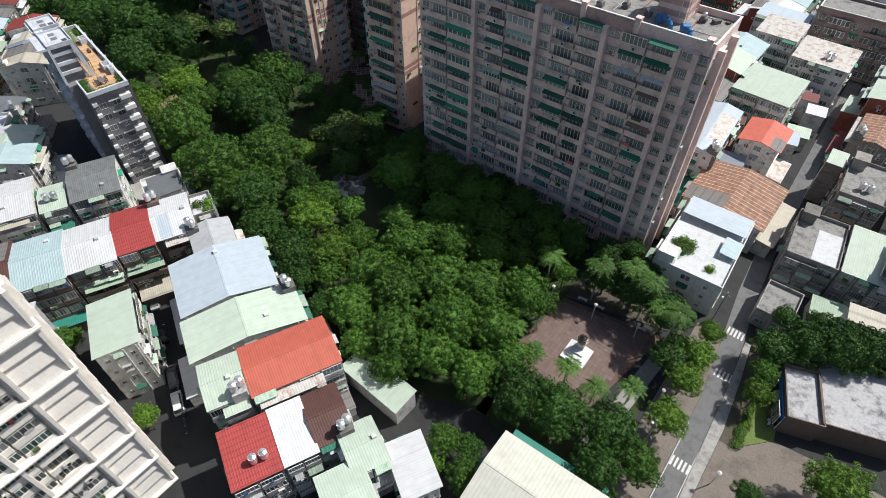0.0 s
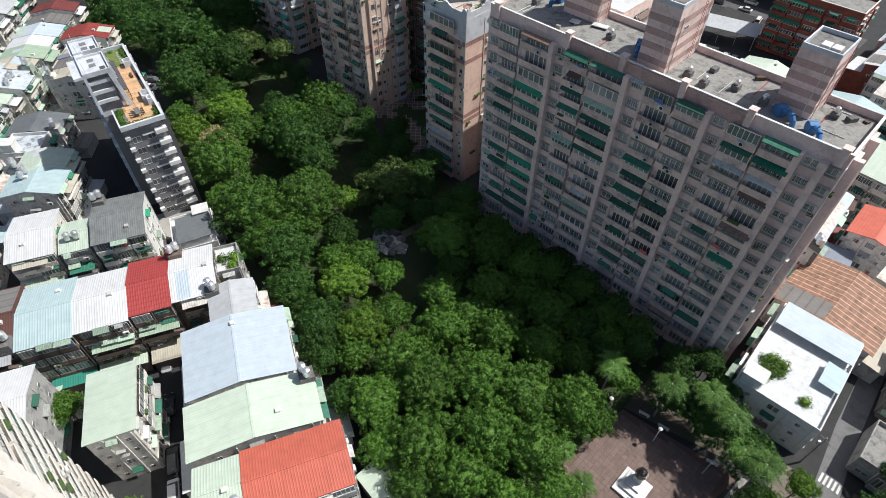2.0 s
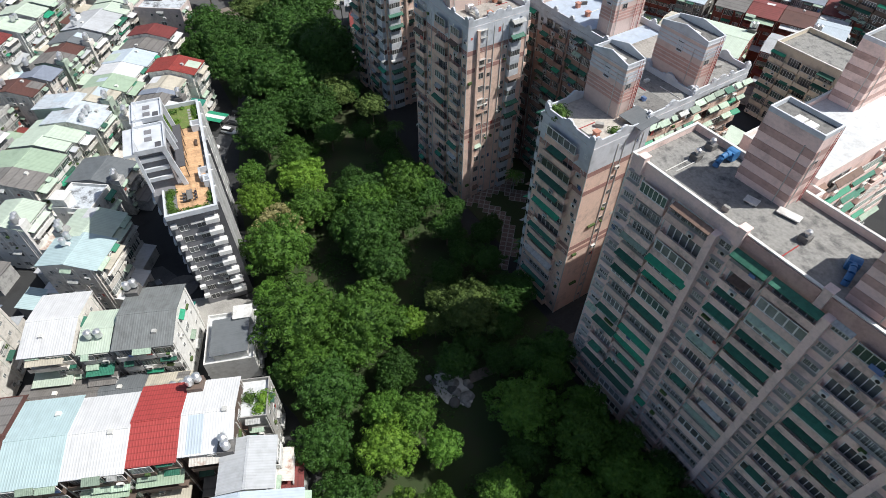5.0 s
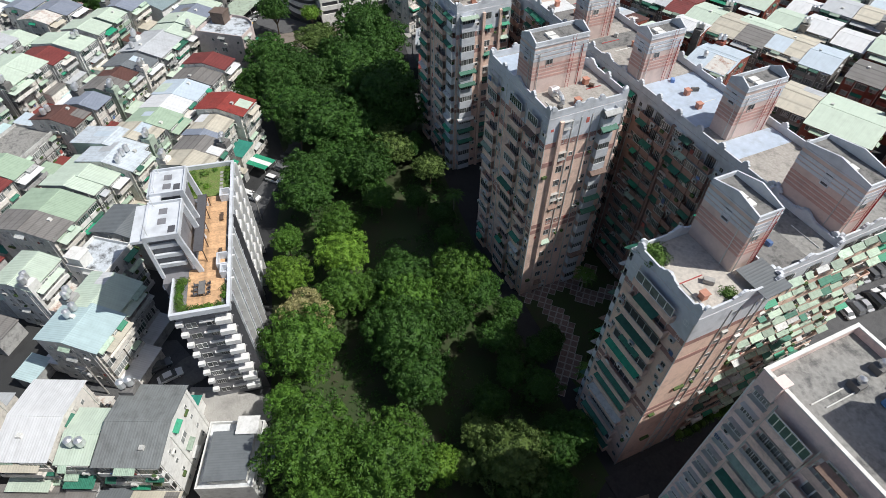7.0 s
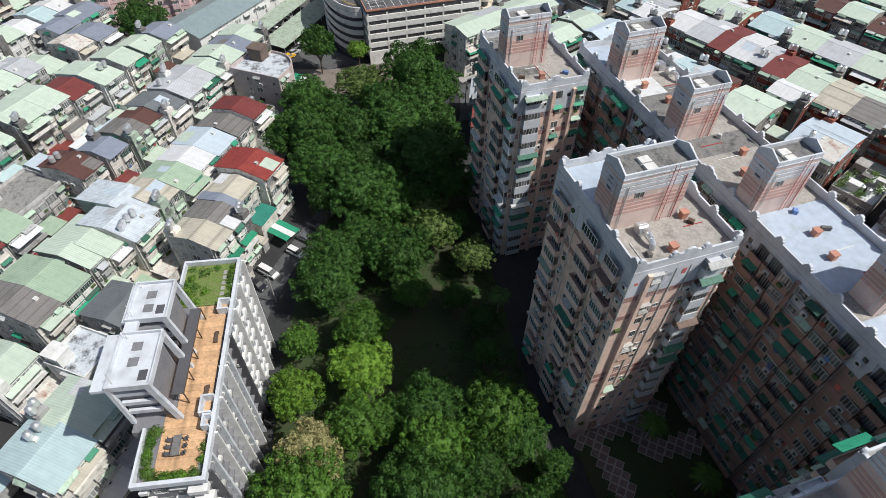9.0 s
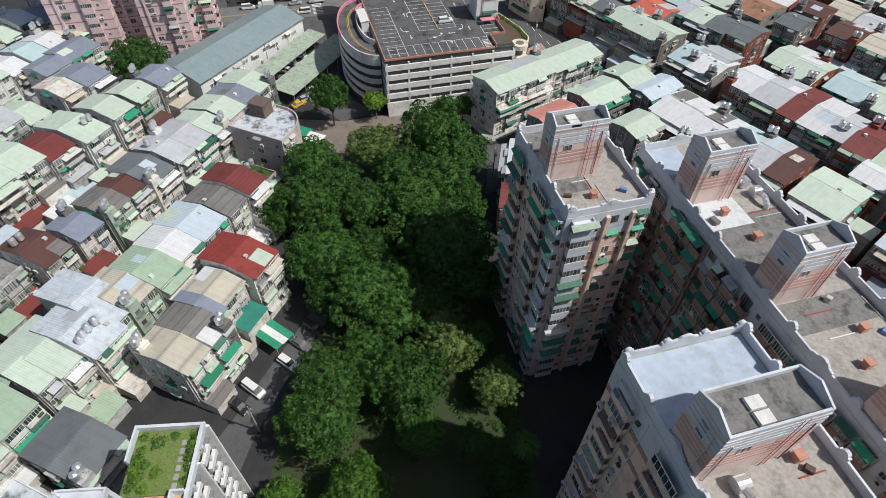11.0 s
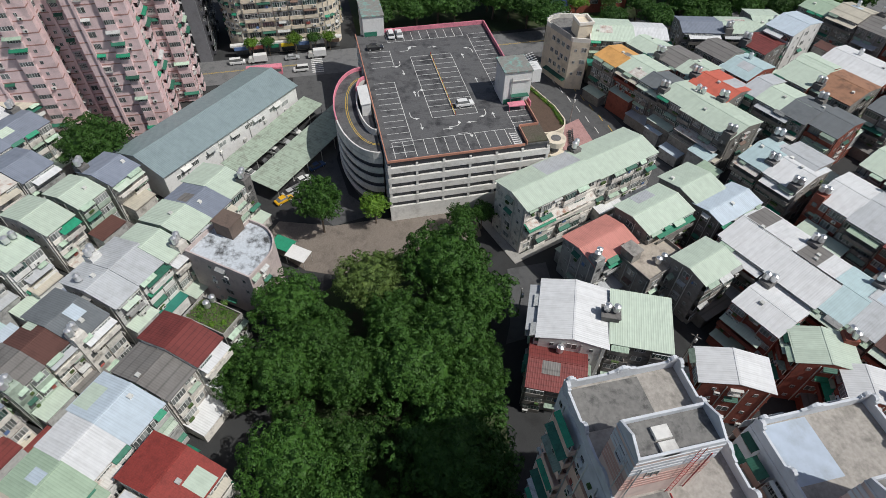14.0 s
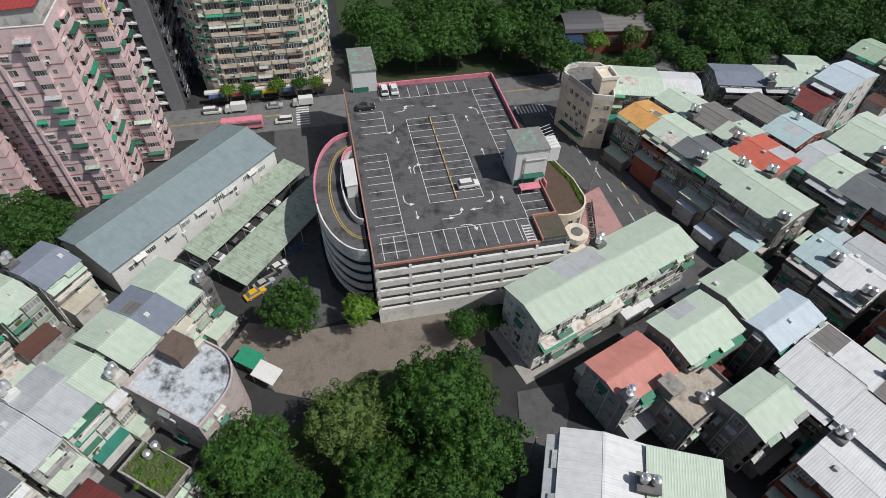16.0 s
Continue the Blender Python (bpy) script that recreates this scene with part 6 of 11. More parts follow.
for i in range(5):
    bm = bmesh.new()
    x = -17.4 + i * 7.6
    bm_profile(bm, [(-9.0, 6.7), (-8.02, 7.2), (-8.02, 7.26), (-9.0, 6.78)], x, x + 2.6)
    part("awning", bm, M["awning_grey" if i % 2 else "ac_white"], ob)
    bm = bmesh.new()
    bm_box(bm, x + 3.4, x + 4.3, -8.5, -8.02, 3.2 + i % 2, 3.9 + i % 2)
    part("ac_unit", bm, M["ac_white"], ob)
for i in range(4):
    bm = bmesh.new()
    bm_tube(bm, (-16 + i * 10, -8.1, 0), (-16 + i * 10, -8.1, 8.2), 0.09, 0.09, 6)
    part("downpipe", bm, M["grille"], ob)
for cx, cy, ln, wd in ((-285.0, 68.6, 33, 6.2), (-278.3, 76.5, 35, 8.4)):
    ob = thing("carport", at(cx, cy, 0, 140), "open carport with a long pale green tin roof", "carport", "carports")
    bm = bmesh.new()
    bm_profile(bm, [(-wd / 2, 3.6), (wd / 2, 4.1), (wd / 2, 4.2), (-wd / 2, 3.7)], -ln / 2, ln / 2)
    part("roof", bm, ROOF["faded"], ob)
    for i in range(7):
        for s in (-1, 1):
            bm = bmesh.new()
            px = -ln / 2 + 0.5 + i * (ln - 1) / 6
            bm_tube(bm, (px, s * (wd / 2 - 0.3), 0), (px, s * (wd / 2 - 0.3), 3.68 if s < 0 else 4.05), 0.08, 0.08, 6)
            part("post", bm, M["grille"], ob)

# rose-grey house with a rounded end
ob = thing("rounded_house", at(-238.6, 62.1, 0, 52), "rose-grey tiled house with a rounded end and flat roof", "house")
out = [(-7.5, -6), (7.5, -6), (7.5, -1)] + [(0.5 + 7 * math.cos(i * math.pi / 20), -1 + 7 * math.sin(i * math.pi / 20)) for i in range(1, 10)] + [(0.5, 6), (-2, 6), (-2, 4.2), (-7.5, 4.2)]
bm = bmesh.new()
bm_prism(bm, out, 0, 12.0)
part("wall", bm, M["pink_grey"], ob)
bm = bmesh.new()
ring(bm, out + out[:1], [(x * 0.955, y * 0.955) for x, y in out + out[:1]], 12.0, 12.8)
part("parapet", bm, M["pink_grey"], ob)
bm = bmesh.new()
bm_prism(bm, [(x * 0.95, y * 0.95) for x, y in out], 12.004, 12.06)
part("roof", bm, M["roof_mould"], ob)
bm = bmesh.new()
bm_box(bm, -5.6, -1.6, 0.5, 4.0, 12.06, 15.4)
bm_box(bm, -5.8, -1.4, 0.3, 4.2, 15.4, 15.6)
part("stair_head", bm, M["wall_brown"], ob)
facade(ob, at(7.5, -3.5, 0, 90), 4, 0.2, 3.0, [("win", 2.4), ("win", 2.4)], M["pink_grey"], random.Random(5), awn=0.7)
facade(ob, at(0, -6, 0), 4, 0.2, 3.0, [("blank", 3.5), ("small", 3), ("win", 3), ("blank", 2), ("small", 3)], M["pink_grey"], random.Random(3))
facade(ob, at(-7.5, -0.9, 0, -90), 4, 0.2, 3.0, [("win", 3)] * 3, M["pink_grey"], random.Random(4))

# slender block with the timber roof terrace
ob = thing("terrace_block", at(-139, 44.2, 0, -11.3), "slate and white apartment block with a timber roof terrace", "apartment block")
bm = bmesh.new()
bm_box(bm, -17.7, 16.0, -4.2, 3.2, 0, 24.4)
part("wall", bm, M["slate"], ob)
bm = bmesh.new()
bm_box(bm, -7.5, 9.6, -6.2, -4.19, 0, 24.4)
part("stair_wall", bm, M["slate"], ob)
bm = bmesh.new()
bm_box(bm, -1.5, 1.5, -0.7, 0.01, 0, 0.9)
REAR = to_mesh("rear_balcony", bm, M["tower_grey"])
for i in range(8):
    for x in (-6.0, -2.0, 2.6, 7.0):
        put("rear_balcony", REAR, ob, at(x, -6.2, 2.6 + i * 2.75))
for f in range(8):
    z = 2.6 + f * 2.75
    bm = bmesh.new()
    bm_box(bm, -17.9, 16.0, 3.2, 3.8, z, z + 0.22)
    part("floor_slab", bm, M["slate"], ob)
    for i in range(7):
        bm = bmesh.new()
        x = -16.6 + i * 4.7 + (f % 2) * 0.5
        if i < 3:
            bm_box(bm, x, x + 2.6, 3.8, 4.3, z + 0.2, z + 1.1)
            part("balcony_front", bm, M["white_paint"], ob)
        else:
            bm_box(bm, x + (f * 7 + i * 3) % 3 * 0.8, x + 0.8 + (f * 7 + i * 3) % 3 * 0.8, 3.3, 3.75, z + 0.22, z + 0.8)
            part("air_conditioner", bm, M["ac_white"], ob)
    bm = bmesh.new()
    bm_box(bm, 16.0, 17.2, 1.3, 3.6, z, z + 0.9)
    bm_box(bm, 16.0, 16.35, -1.2, 1.3, z + 0.05, z + 0.3)
    part("end_balcony", bm, M["white_paint"], ob)
    bm = bmesh.new()
    bm_box(bm, 16.0, 16.7, -4.4, -3.4, z + 0.2, z + 0.9)
    part("end_balcony", bm, M["white_paint"], ob)
facade(ob, at(0, 3.2, 0, 180), 8, 0.4, 2.75, [("win", 4.7)] * 7, M["white_paint"], random.Random(12), 0, 0.4, 0)
facade(ob, at(16, -0.5, 0, 90), 8, 0.4, 2.75, [("blank", 0.4), ("win", 2.6), ("blank", 0.3), ("win", 2.6), ("blank", 1.5)], M["white_paint"], random.Random(13), 0, 0.1, 0)
facade(ob, at(-12.6, -4.2, 0), 8, 0.4, 2.75, [("win", 3.2)] * 3, M["slate"], random.Random(14), 0, 0.3, 0)
for i in range(8):
    bm = bmesh.new()
    x = -17.6 + i * 4.75
    bm_box(bm, x - 0.14, x + 0.14, 3.2, 4.5, 0, 24.9)
    part("fin", bm, M["white_paint"] if i % 4 != 3 else M["charcoal"], ob)
for i in range(7):
    bm = bmesh.new()
    bm_box(bm, -15.35 + i * 4.75, -14.95 + i * 4.75, 3.2, 4.15, 0, 24.4)
    part("pier", bm, M["tower_grey"], ob)
bm = bmesh.new()
for a, b, c, e in ((-17.9, -13.4, -4.4, -4.1), (9.6, 16.9, -4.5, -4.2), (-17.9, 16.9, 3.6, 4.1), (-17.9, -17.5, -4.1, 3.6), (16.4, 16.9, -4.2, 3.6), (-7.4, -7.1, -4.2, -1.5)):
    bm_box(bm, a, b, c, e, 24.4, 25.4)
for a, b, c, e in ((-9.6, -7.6, 2.0, 3.6), (6.0, 8.6, 2.0, 3.6), (8.7, 10.4, 2.6, 3.6)):
    bm_box(bm, a, b, c, c + 0.25, 24.4, 25.9)
    bm_box(bm, a, a + 0.25, c + 0.25, e, 24.4, 25.9)
    bm_box(bm, b - 0.25, b, c + 0.25, e, 24.4, 25.9)
part("parapet", bm, M["tower_grey"], ob)
for i in range(25):
    bm = bmesh.new()
    bm_box(bm, -9.4 + i, -8.42 + i, -1.2 if i < 17 else -2.4, 3.0 if i < 23 else 2.6, 24.404, 24.5)
    part("deck_plank", bm, M["deck_wood"], ob)
bm = bmesh.new()
bm_box(bm, -17.4, -9.45, -4.0, 3.5, 24.404, 24.6)
part("roof_lawn", bm, M["roof_grass"], ob)
bm = bmesh.new()
for i in range(6):
    bm_box(bm, -16 + i * 1.05, -15.3 + i * 1.05, 1.6, 2.2, 24.6, 24.66)
part("stepping_stones", bm, M["paving_grey"], ob)
for nm, u0, u1 in (("roof_house", -7.4, -1.2), ("roof_house", 0.6, 8.4)):
    bm = bmesh.new()
    bm_box(bm, u0 + 0.6, u1 - 0.8, -6.0, -1.9, 24.4, 32.4)
    part(nm, bm, M["slate"], ob)
    bm = bmesh.new()
    for z in (32.4,):
        bm_box(bm, u0, u1, -6.4 - (1.6 if u0 > 0 else 0.4), -1.2, z, z + 0.5)
    for x in (u0, u1 - 0.45):
        bm_box(bm, x, x + 0.45, -6.4, -5.9, 24.4, 32.4)
        v = bm_box(bm, x, x + 0.45, -2.0, -1.2, 24.4, 32.4)
        for q in v:
            if q.co.z < 25:
                q.co.y += 1.1
    for i in range(3):
        bm_box(bm, u1 - 0.7, u1 - 0.3, -5.9, -2.0, 26.4 + i * 2.1, 27.1 + i * 2.1)
    part("frame", bm, M["tower_grey"], ob)
    bm = bmesh.new()
    bm_box(bm, u0 + 0.3, u1 - 0.3, -6.0, -1.5, 32.904, 32.97)
    part("top_floor", bm, M["tower_grey"], ob)
    for i in range(2):
        bm = bmesh.new()
        bm_box(bm, u0 + 1.5 + i * 2.2, u0 + 2.7 + i * 2.2, -4.5, -3.3, 32.97, 33.05)
        part("roof_slab", bm, M["slate"], ob)
    bm = bmesh.new()
    for x0, x1, y0, y1 in ((u0, u1, -6.3, -6.1), (u0, u1, -1.4, -1.2), (u0, u0 + 0.2, -6.1, -1.4), (u1 - 0.2, u1, -6.1, -1.4)):
        bm_box(bm, x0, x1, y0, y1, 32.9, 33.35)
    part("rim", bm, M["tower_grey"], ob)
    # thin charcoal plate paints the shade of a well opening, no hole cut
    bm = bmesh.new()
    bm_box(bm, u1 - 2.3, u1 - 0.9, -2.9, -1.9, 32.972, 33.0)
    part("light_well", bm, M["charcoal"], ob)
    bm = bmesh.new()
    for x, y in ((u0 + 0.8, -5.4), (u1 - 0.8, -5.6)):
        bm_tube(bm, (x, y, 32.97), (x, y, 35.2), 0.05, 0.03, 6)
    part("mast", bm, M["ac_white"], ob)
bm = bmesh.new()
bm_box(bm, -1.2, 0.6, -6.3, -4.7, 32.4, 32.9)
part("link_roof", bm, M["tower_grey"], ob)
bm = bmesh.new()
bm_box(bm, -1.2, 0.6, -6.0, -2.2, 24.4, 30.6)
part("link_wall", bm, M["slate"], ob)
bm = bmesh.new()
bm_box(bm, -7, 6.4, -1.15, 0.28, 27.16, 27.2)
part("glass_canopy", bm, M["charcoal"], ob)
bm = bmesh.new()
for i in range(12):
    bm_box(bm, -7 + i * 1.2, -6.88 + i * 1.2, -1.2, 0.3, 27.0, 27.15)
bm_box(bm, -7, 6.4, 0.2, 0.32, 26.9, 27.0)
for i in range(5):
    bm_box(bm, -7 + i * 3.3, -6.88 + i * 3.3, 0.2, 0.32, 24.5, 26.9)
part("pergola", bm, M["timber_dark"], ob)

# cream balcony block beside the lane
block = tower("balcony_block", "cream apartment block with deep barred balconies and heavy beams", -74, -55.8, -34, 0.7, 48, 17, M["cream_paint"], {"+x": [("bal", 3.2)] * 8 + [("panel", 5.0)], "+y": [("panel", 4.4)] + [BAL] * 3}, 21, None, None, 1.0, joined=True, awn=0.0, clutter=0.5)
for k in range(6):
    bm = bmesh.new()
    zb = 0.3 + k * 3 * 47 / 17
    bm_box(bm, 9.1, 10.7, -17.35, 17.9, zb, zb + 0.55)
    bm_box(bm, 10.7, 10.85, -17.35, 17.9, zb + 0.15, zb + 0.4)
    part("beam", bm, M["cream_paint"], block)
for k, y in enumerate((-17.1, -13.7, -6.9, -0.1, 6.7, 12.4, 17.4)):
    bm = bmesh.new()
    bm_box(bm, 9.1, 10.55, y - 0.22, y + 0.22, 0, 48)
    part("fin", bm, M["cream_paint"], block)
# pink, black and beige towers beyond the warehouse
PINK = "pale rose-pink apartment tower with dark floor lines and green awnings"
PF = {"+x": [("blank", 2.2), ("win", 2.4), ("blank", 2.2), BAY, ("small", 1.6), ("blank", 1.2)], "+y": [("blank", 1.5), WINS, BAY, ("blank", 2), BAY]}
tower("pink_tower", PINK, -314, -296, 29.6, 42.2, 41, 14, M["pink_tile"], PF, 22, None, M["tower_band"], 1.2, joined=True, awn=0.35, pale=0.4)
tower("pink_tower", PINK, -316.8, -310, 42.3, 48.3, 46, 15, M["pink_tile"], {"+x": [("win", 2), BAY], "+y": [WINS, BAY]}, 28, None, M["tower_band"], 1.2, joined=True, awn=0.35)
tower("pink_wing", "recessed rose-pink stair wing between two towers", -316, -302, 22.26, 29.54, 44, 14, M["pink_tile"], {"+x": [("small", 2), ("win", 2), ("small", 2)]}, 29, None, M["tower_band"], 1.2, joined=True)
tower("pink_tower", PINK, -314, -297, 6, 22.2, 41, 14, M["pink_tile"], PF, 23, None, M["tower_band"], 1.2, joined=True, awn=0.35, pale=0.4)
tower("black_tower", "charcoal apartment tower with white balcony fronts", -356, -332, 26, 50.6, 48, 15, M["charcoal"], {"+x": [BAL] * 4 + [("blank", 4.6)], "+y": [("blank", 2)] + [BAL] * 4}, 24, joined=True, awn=0.0)
black = bpy.data.objects["black_tower"]
for i in range(15):
    bm = bmesh.new()
    bm_box(bm, 12.02, 13.5, 5.6, 8.6, 2.5 + i * 3.2, 2.9 + i * 3.2)
    part("balcony_front", bm, M["white_paint"], black, "white balcony front")
    bm = bmesh.new()
    bm_box(bm, 12.02, 12.1, 5.9, 8.3, 3.4 + i * 3.2, 5.2 + i * 3.2)
    part("balcony_door", bm, M["glass"], black)
for y0, y1 in ((4.6, 5.6), (8.6, 12.25)):
    bm = bmesh.new()
    bm_box(bm, 12.02, 13.1, y0, y1, 0, 48)
    part("pier", bm, M["slate"] if y0 > 6 else M["white_paint"], black)
# beige tower with rounded corners over a row of shops
ob = thing("beige_tower", at(-333, 73.5, 0), "beige apartment tower with rounded corners and green awnings", "apartment tower", "apartment towers")
BH, BR = 43.0, 6.5
bout = [(-22, -17.5), (-BR, -17.5)] + [(-BR + BR * math.sin(a), -17.5 + BR - BR * math.cos(a)) for a in [i * math.pi / 12 for i in range(1, 6)]] + [(0, -17.5 + BR), (0, 17.5 - BR)] + [(-BR + BR * math.cos(a), 17.5 - BR + BR * math.sin(a)) for a in [i * math.pi / 12 for i in range(1, 6)]] + [(-BR, 17.5), (-22, 17.5)]
bm = bmesh.new()
bm_prism(bm, bout, 0, BH)
part("wall", bm, M["beige_tile"], ob)
bm = bmesh.new()
bm_prism(bm, [(x * 0.97, y * 0.97) for x, y in bout], BH, BH + 0.3)
part("roof", bm, M["roof_stained"], ob)
sink, rb = [], random.Random(25)
for (ax, ay), (bx, by) in zip(bout[1:-1], bout[2:]):
    ln = math.hypot(bx - ax, by - ay)
    ya = math.degrees(math.atan2(by - ay, bx - ax))
    n = max(1, round(ln / 4.2))
    facade(ob, at((ax + bx) / 2, (ay + by) / 2, 4.4, ya), 13, 0.3, 2.95, [("bal" if ln > 3 else "win", ln / n)] * n, M["beige_tile"], rb, awn=0.48, ac=0.35, cage=0.2, deep=0.8, pale=0.45, sink=sink, clutter=0.4)
join_pieces(ob, sink)
bm = bmesh.new()
bm_box(bm, 0.02, 1.6, -17, 17, 3.6, 4.1)
part("canopy", bm, M["concrete_white"], ob)
for i in range(7):
    bm = bmesh.new()
    bm_box(bm, 0.02, 0.2, -16 + i * 4.7, -12 + i * 4.7, 0.2, 2.6)
    part("shopfront", bm, M["glass"], ob)
    bm = bmesh.new()
    bm_box(bm, 1.4, 1.75, -16 + i * 4.7, -12 + i * 4.7, 2.5, 3.58)
    part("shop_sign", bm, M[("cloth_blue", "cloth_red", "awning_bright", "banner", "cloth_blue", "cloth_pale", "timber_dark")[i]], ob)
# yellow advertising banner on the pink tower
ob = thing("banner", at(-309.98, 47.3, 33.5), "tall yellow advertising banner on the pink tower", "banner")
bm = bmesh.new()
bm_box(bm, 0, 0.12, -0.9, 0.9, 0, 13)
part("cloth", bm, M["banner"], ob)
for i in range(6):
    bm = bmesh.new()
    bm_box(bm, 0.121, 0.15, -0.55, 0.55, 0.9 + i * 2.0, 2.3 + i * 2.0)
    part("mark", bm, M["charcoal"], ob)
# school hall among the trees beyond the avenue
ob = thing("school_hall", at(-346, 178, 0, 84), "brown brick school hall with a barrel roof", "school")
bm = bmesh.new()
bm_box(bm, -14, 14, -6, 6, 0, 7)
part("wall", bm, M["wall_brick"], ob)
bm = bmesh.new()
bm_profile(bm, [(-6.4, 6.9)] + [(-6.4 * math.cos(a), 7.0 + 2.6 * math.sin(a)) for a in [i * math.pi / 8 for i in range(9)]][::1] + [(6.4, 6.9)], -14.4, -2)
part("roof", bm, M["charcoal"], ob)
bm = bmesh.new()
bm_profile(bm, [(-6.5, 7.02), (6.5, 7.02), (6.5, 7.3), (0, 8.8), (-6.5, 7.3)], -1.9, 14.4)
part("roof", bm, ROOF["oldgrey"], ob)
for i in range(6):
    put("window", WIN[1], ob, at(-11 + i * 4.4, -6, 3.2, 0, 2.8, 1, 2.2))
ob = thing("solar_panels", at(-338.6, 163, 4, 84), "blue-black solar panel array on a steel frame", "solar panels")
bm = bmesh.new()
bm_profile(bm, [(-3.5, 1.0), (3.5, 2.4), (3.5, 2.5), (-3.5, 1.1)], -5.5, 5.5)
part("panel", bm, M["solar"], ob)
for sx in (-5, 0, 5):
    bm = bmesh.new()
    bm_tube(bm, (sx, 2.8, -4), (sx, 2.8, 2.2), 0.1, 0.1, 6)
    bm_tube(bm, (sx, -2.8, -4), (sx, -2.8, 1.1), 0.1, 0.1, 6)
    part("post", bm, M["grille"], ob)
ob = thing("corner_office", at(-295.5, 152.0, 0), "cream corner building with a rounded end and tall windows", "office building")
oout = [(0, 0), (1.7, 4.6), (-10.0, 9.0), (-13.6, 7.0)] + [(-10.6 + 4.2 * math.cos(a), 1.4 + 5.0 * math.sin(a)) for a in [math.radians(q) for q in (150, 180, 210, 240, 265)]] + [(-8.5, -2.86)]
bm = bmesh.new()
bm_prism(bm, oout, 0, 14.6)
part("wall", bm, M["beige_tile"], ob)
bm = bmesh.new()
ring(bm, oout + oout[:1], [(-6 + (x + 6) * 0.95, 3 + (y - 3) * 0.94) for x, y in oout + oout[:1]], 14.602, 15.8)
part("parapet", bm, M["cream_paint"], ob)
bm = bmesh.new()
bm_prism(bm, [(-6 + (x + 6) * 0.945, 3 + (y - 3) * 0.935) for x, y in oout], 14.602, 14.66)
part("roof", bm, M["roof_dark"], ob)
bm = bmesh.new()
bm_box(bm, -6.4, -1.6, 2.0, 6.0, 14.66, 18.4)
part("stair_head", bm, M["beige_tile"], ob)
bm = bmesh.new()
ring(bm, [(-6.6, 1.8), (-1.4, 1.8), (-1.4, 6.2), (-6.6, 6.2), (-6.6, 1.8)], [(-6.2, 2.2), (-1.8, 2.2), (-1.8, 5.8), (-6.2, 5.8), (-6.2, 2.2)], 18.402, 19.2)
part("head_parapet", bm, M["cream_paint"], ob)
bm = bmesh.new()
bm_profile(bm, [(-0.06, 14.9), (0.06, 14.9), (0.06, 16.5), (-0.06, 16.5)], -9.2, -0.4)
part("sign_board", bm, M["cloth_pale"], ob, "white sign board above the parapet").matrix_basis = at(0.02, -0.28, 0, 18.6)
for i in range(7):
    bm = bmesh.new()
    bm_tube(bm, (-10.6 + 4.4 * math.cos(2.5 + i * 0.34), 1.4 + 5.2 * math.sin(2.5 + i * 0.34), 15.8), (-9.6 + 2.4 * math.cos(2.5 + i * 0.34), 1.9 + 3.0 * math.sin(2.5 + i * 0.34), 17.6), 0.07, 0.07, 6)
    part("pergola_bar", bm, M["white_paint"], ob)
sink, ro = [], random.Random(26)
facade(ob, at(-4.25, -1.43, 3.2, 18.6), 3, 0.4, 3.6, [("win", 2.1)] * 4, M["beige_tile"], ro, awn=0.0, ac=0.1, cage=0.0, sink=sink, wins=HOUSE_WIN)
facade(ob, at(0.85, 2.3, 3.2, 69.7), 3, 0.4, 3.6, [("small", 2.3), ("win", 2.3)], M["beige_tile"], ro, awn=0.1, ac=0.2, cage=0.0, sink=sink, wins=HOUSE_WIN)
join_pieces(ob, sink)
bm = bmesh.new()
bm_profile(bm, [(-1.3, 2.7), (-0.02, 3.1), (-0.02, 3.2), (-1.3, 2.8)], -9.0, 0)
part("canopy", bm, M["awning_green"], ob).matrix_basis = at(0, 0, 0, 18.6)
tower("brown_block", "beige brown apartment block with rows of windows", -110, -88, 186, 200, 20, 6, M["beige_tile"], {"-y": [BAL] * 5, "+x": [WINS] * 4, "-x": [WINS] * 4}, 27, joined=True)
# brick block, sheds and van behind the slab
tower("brick_block", "red brick apartment block with green awnings behind the slab", -64, -40, 209, 222, 18, 6, M["wall_brick"], {"-y": [BAL] * 5, "-x": [WINS] * 4, "+x": [WINS] * 4}, 31, None, None, 0.9, joined=True, awn=0.7)
for cx, cy, yaw, ln, wd, hh, rf, lab in ((-53.5, 185.5, 112, 18, 6.5, 4.0, "lightgreen", "pale green tin carport roof on posts"), (-73, 207.5, 14, 17, 9, 5.0, "lightgrey", "grey tin shed roof on posts"), (-100.5, 158, 98, 30, 5.5, 3.2, "lightgreen", "pale tin carport roof over parked cars")):
    ob = thing("carport", at(cx, cy, 0, yaw), lab, "carport", "carports")
    bm = bmesh.new()
    bm_profile(bm, [(-wd / 2, hh - 0.3), (wd / 2, hh), (wd / 2, hh + 0.1), (-wd / 2, hh - 0.2)], -ln / 2, ln / 2)
    part("roof", bm, ROOF[rf], ob)
    for i in range(4):
        for s in (-1, 1):
            bm = bmesh.new()
            px = -ln / 2 + 0.5 + i * (ln - 1) / 3
            bm_tube(bm, (px, s * (wd / 2 - 0.3), 0), (px, s * (wd / 2 - 0.3), hh - 0.26 if s < 0 else hh - 0.02), 0.08, 0.08, 6)
            part("post", bm, M["grille"], ob)
tower("brown_block", "dusky rose-brown apartment block with barred balconies", -14, 24, 195, 207, 17, 5, M["brown_tile"], {"-y": [WINS, BAL, WINS, BAL, BAL, WINS, BAL, WINS], "-x": [WINS] * 3}, 41, None, None, 0.9, joined=True, awn=0.15, clutter=0.3)
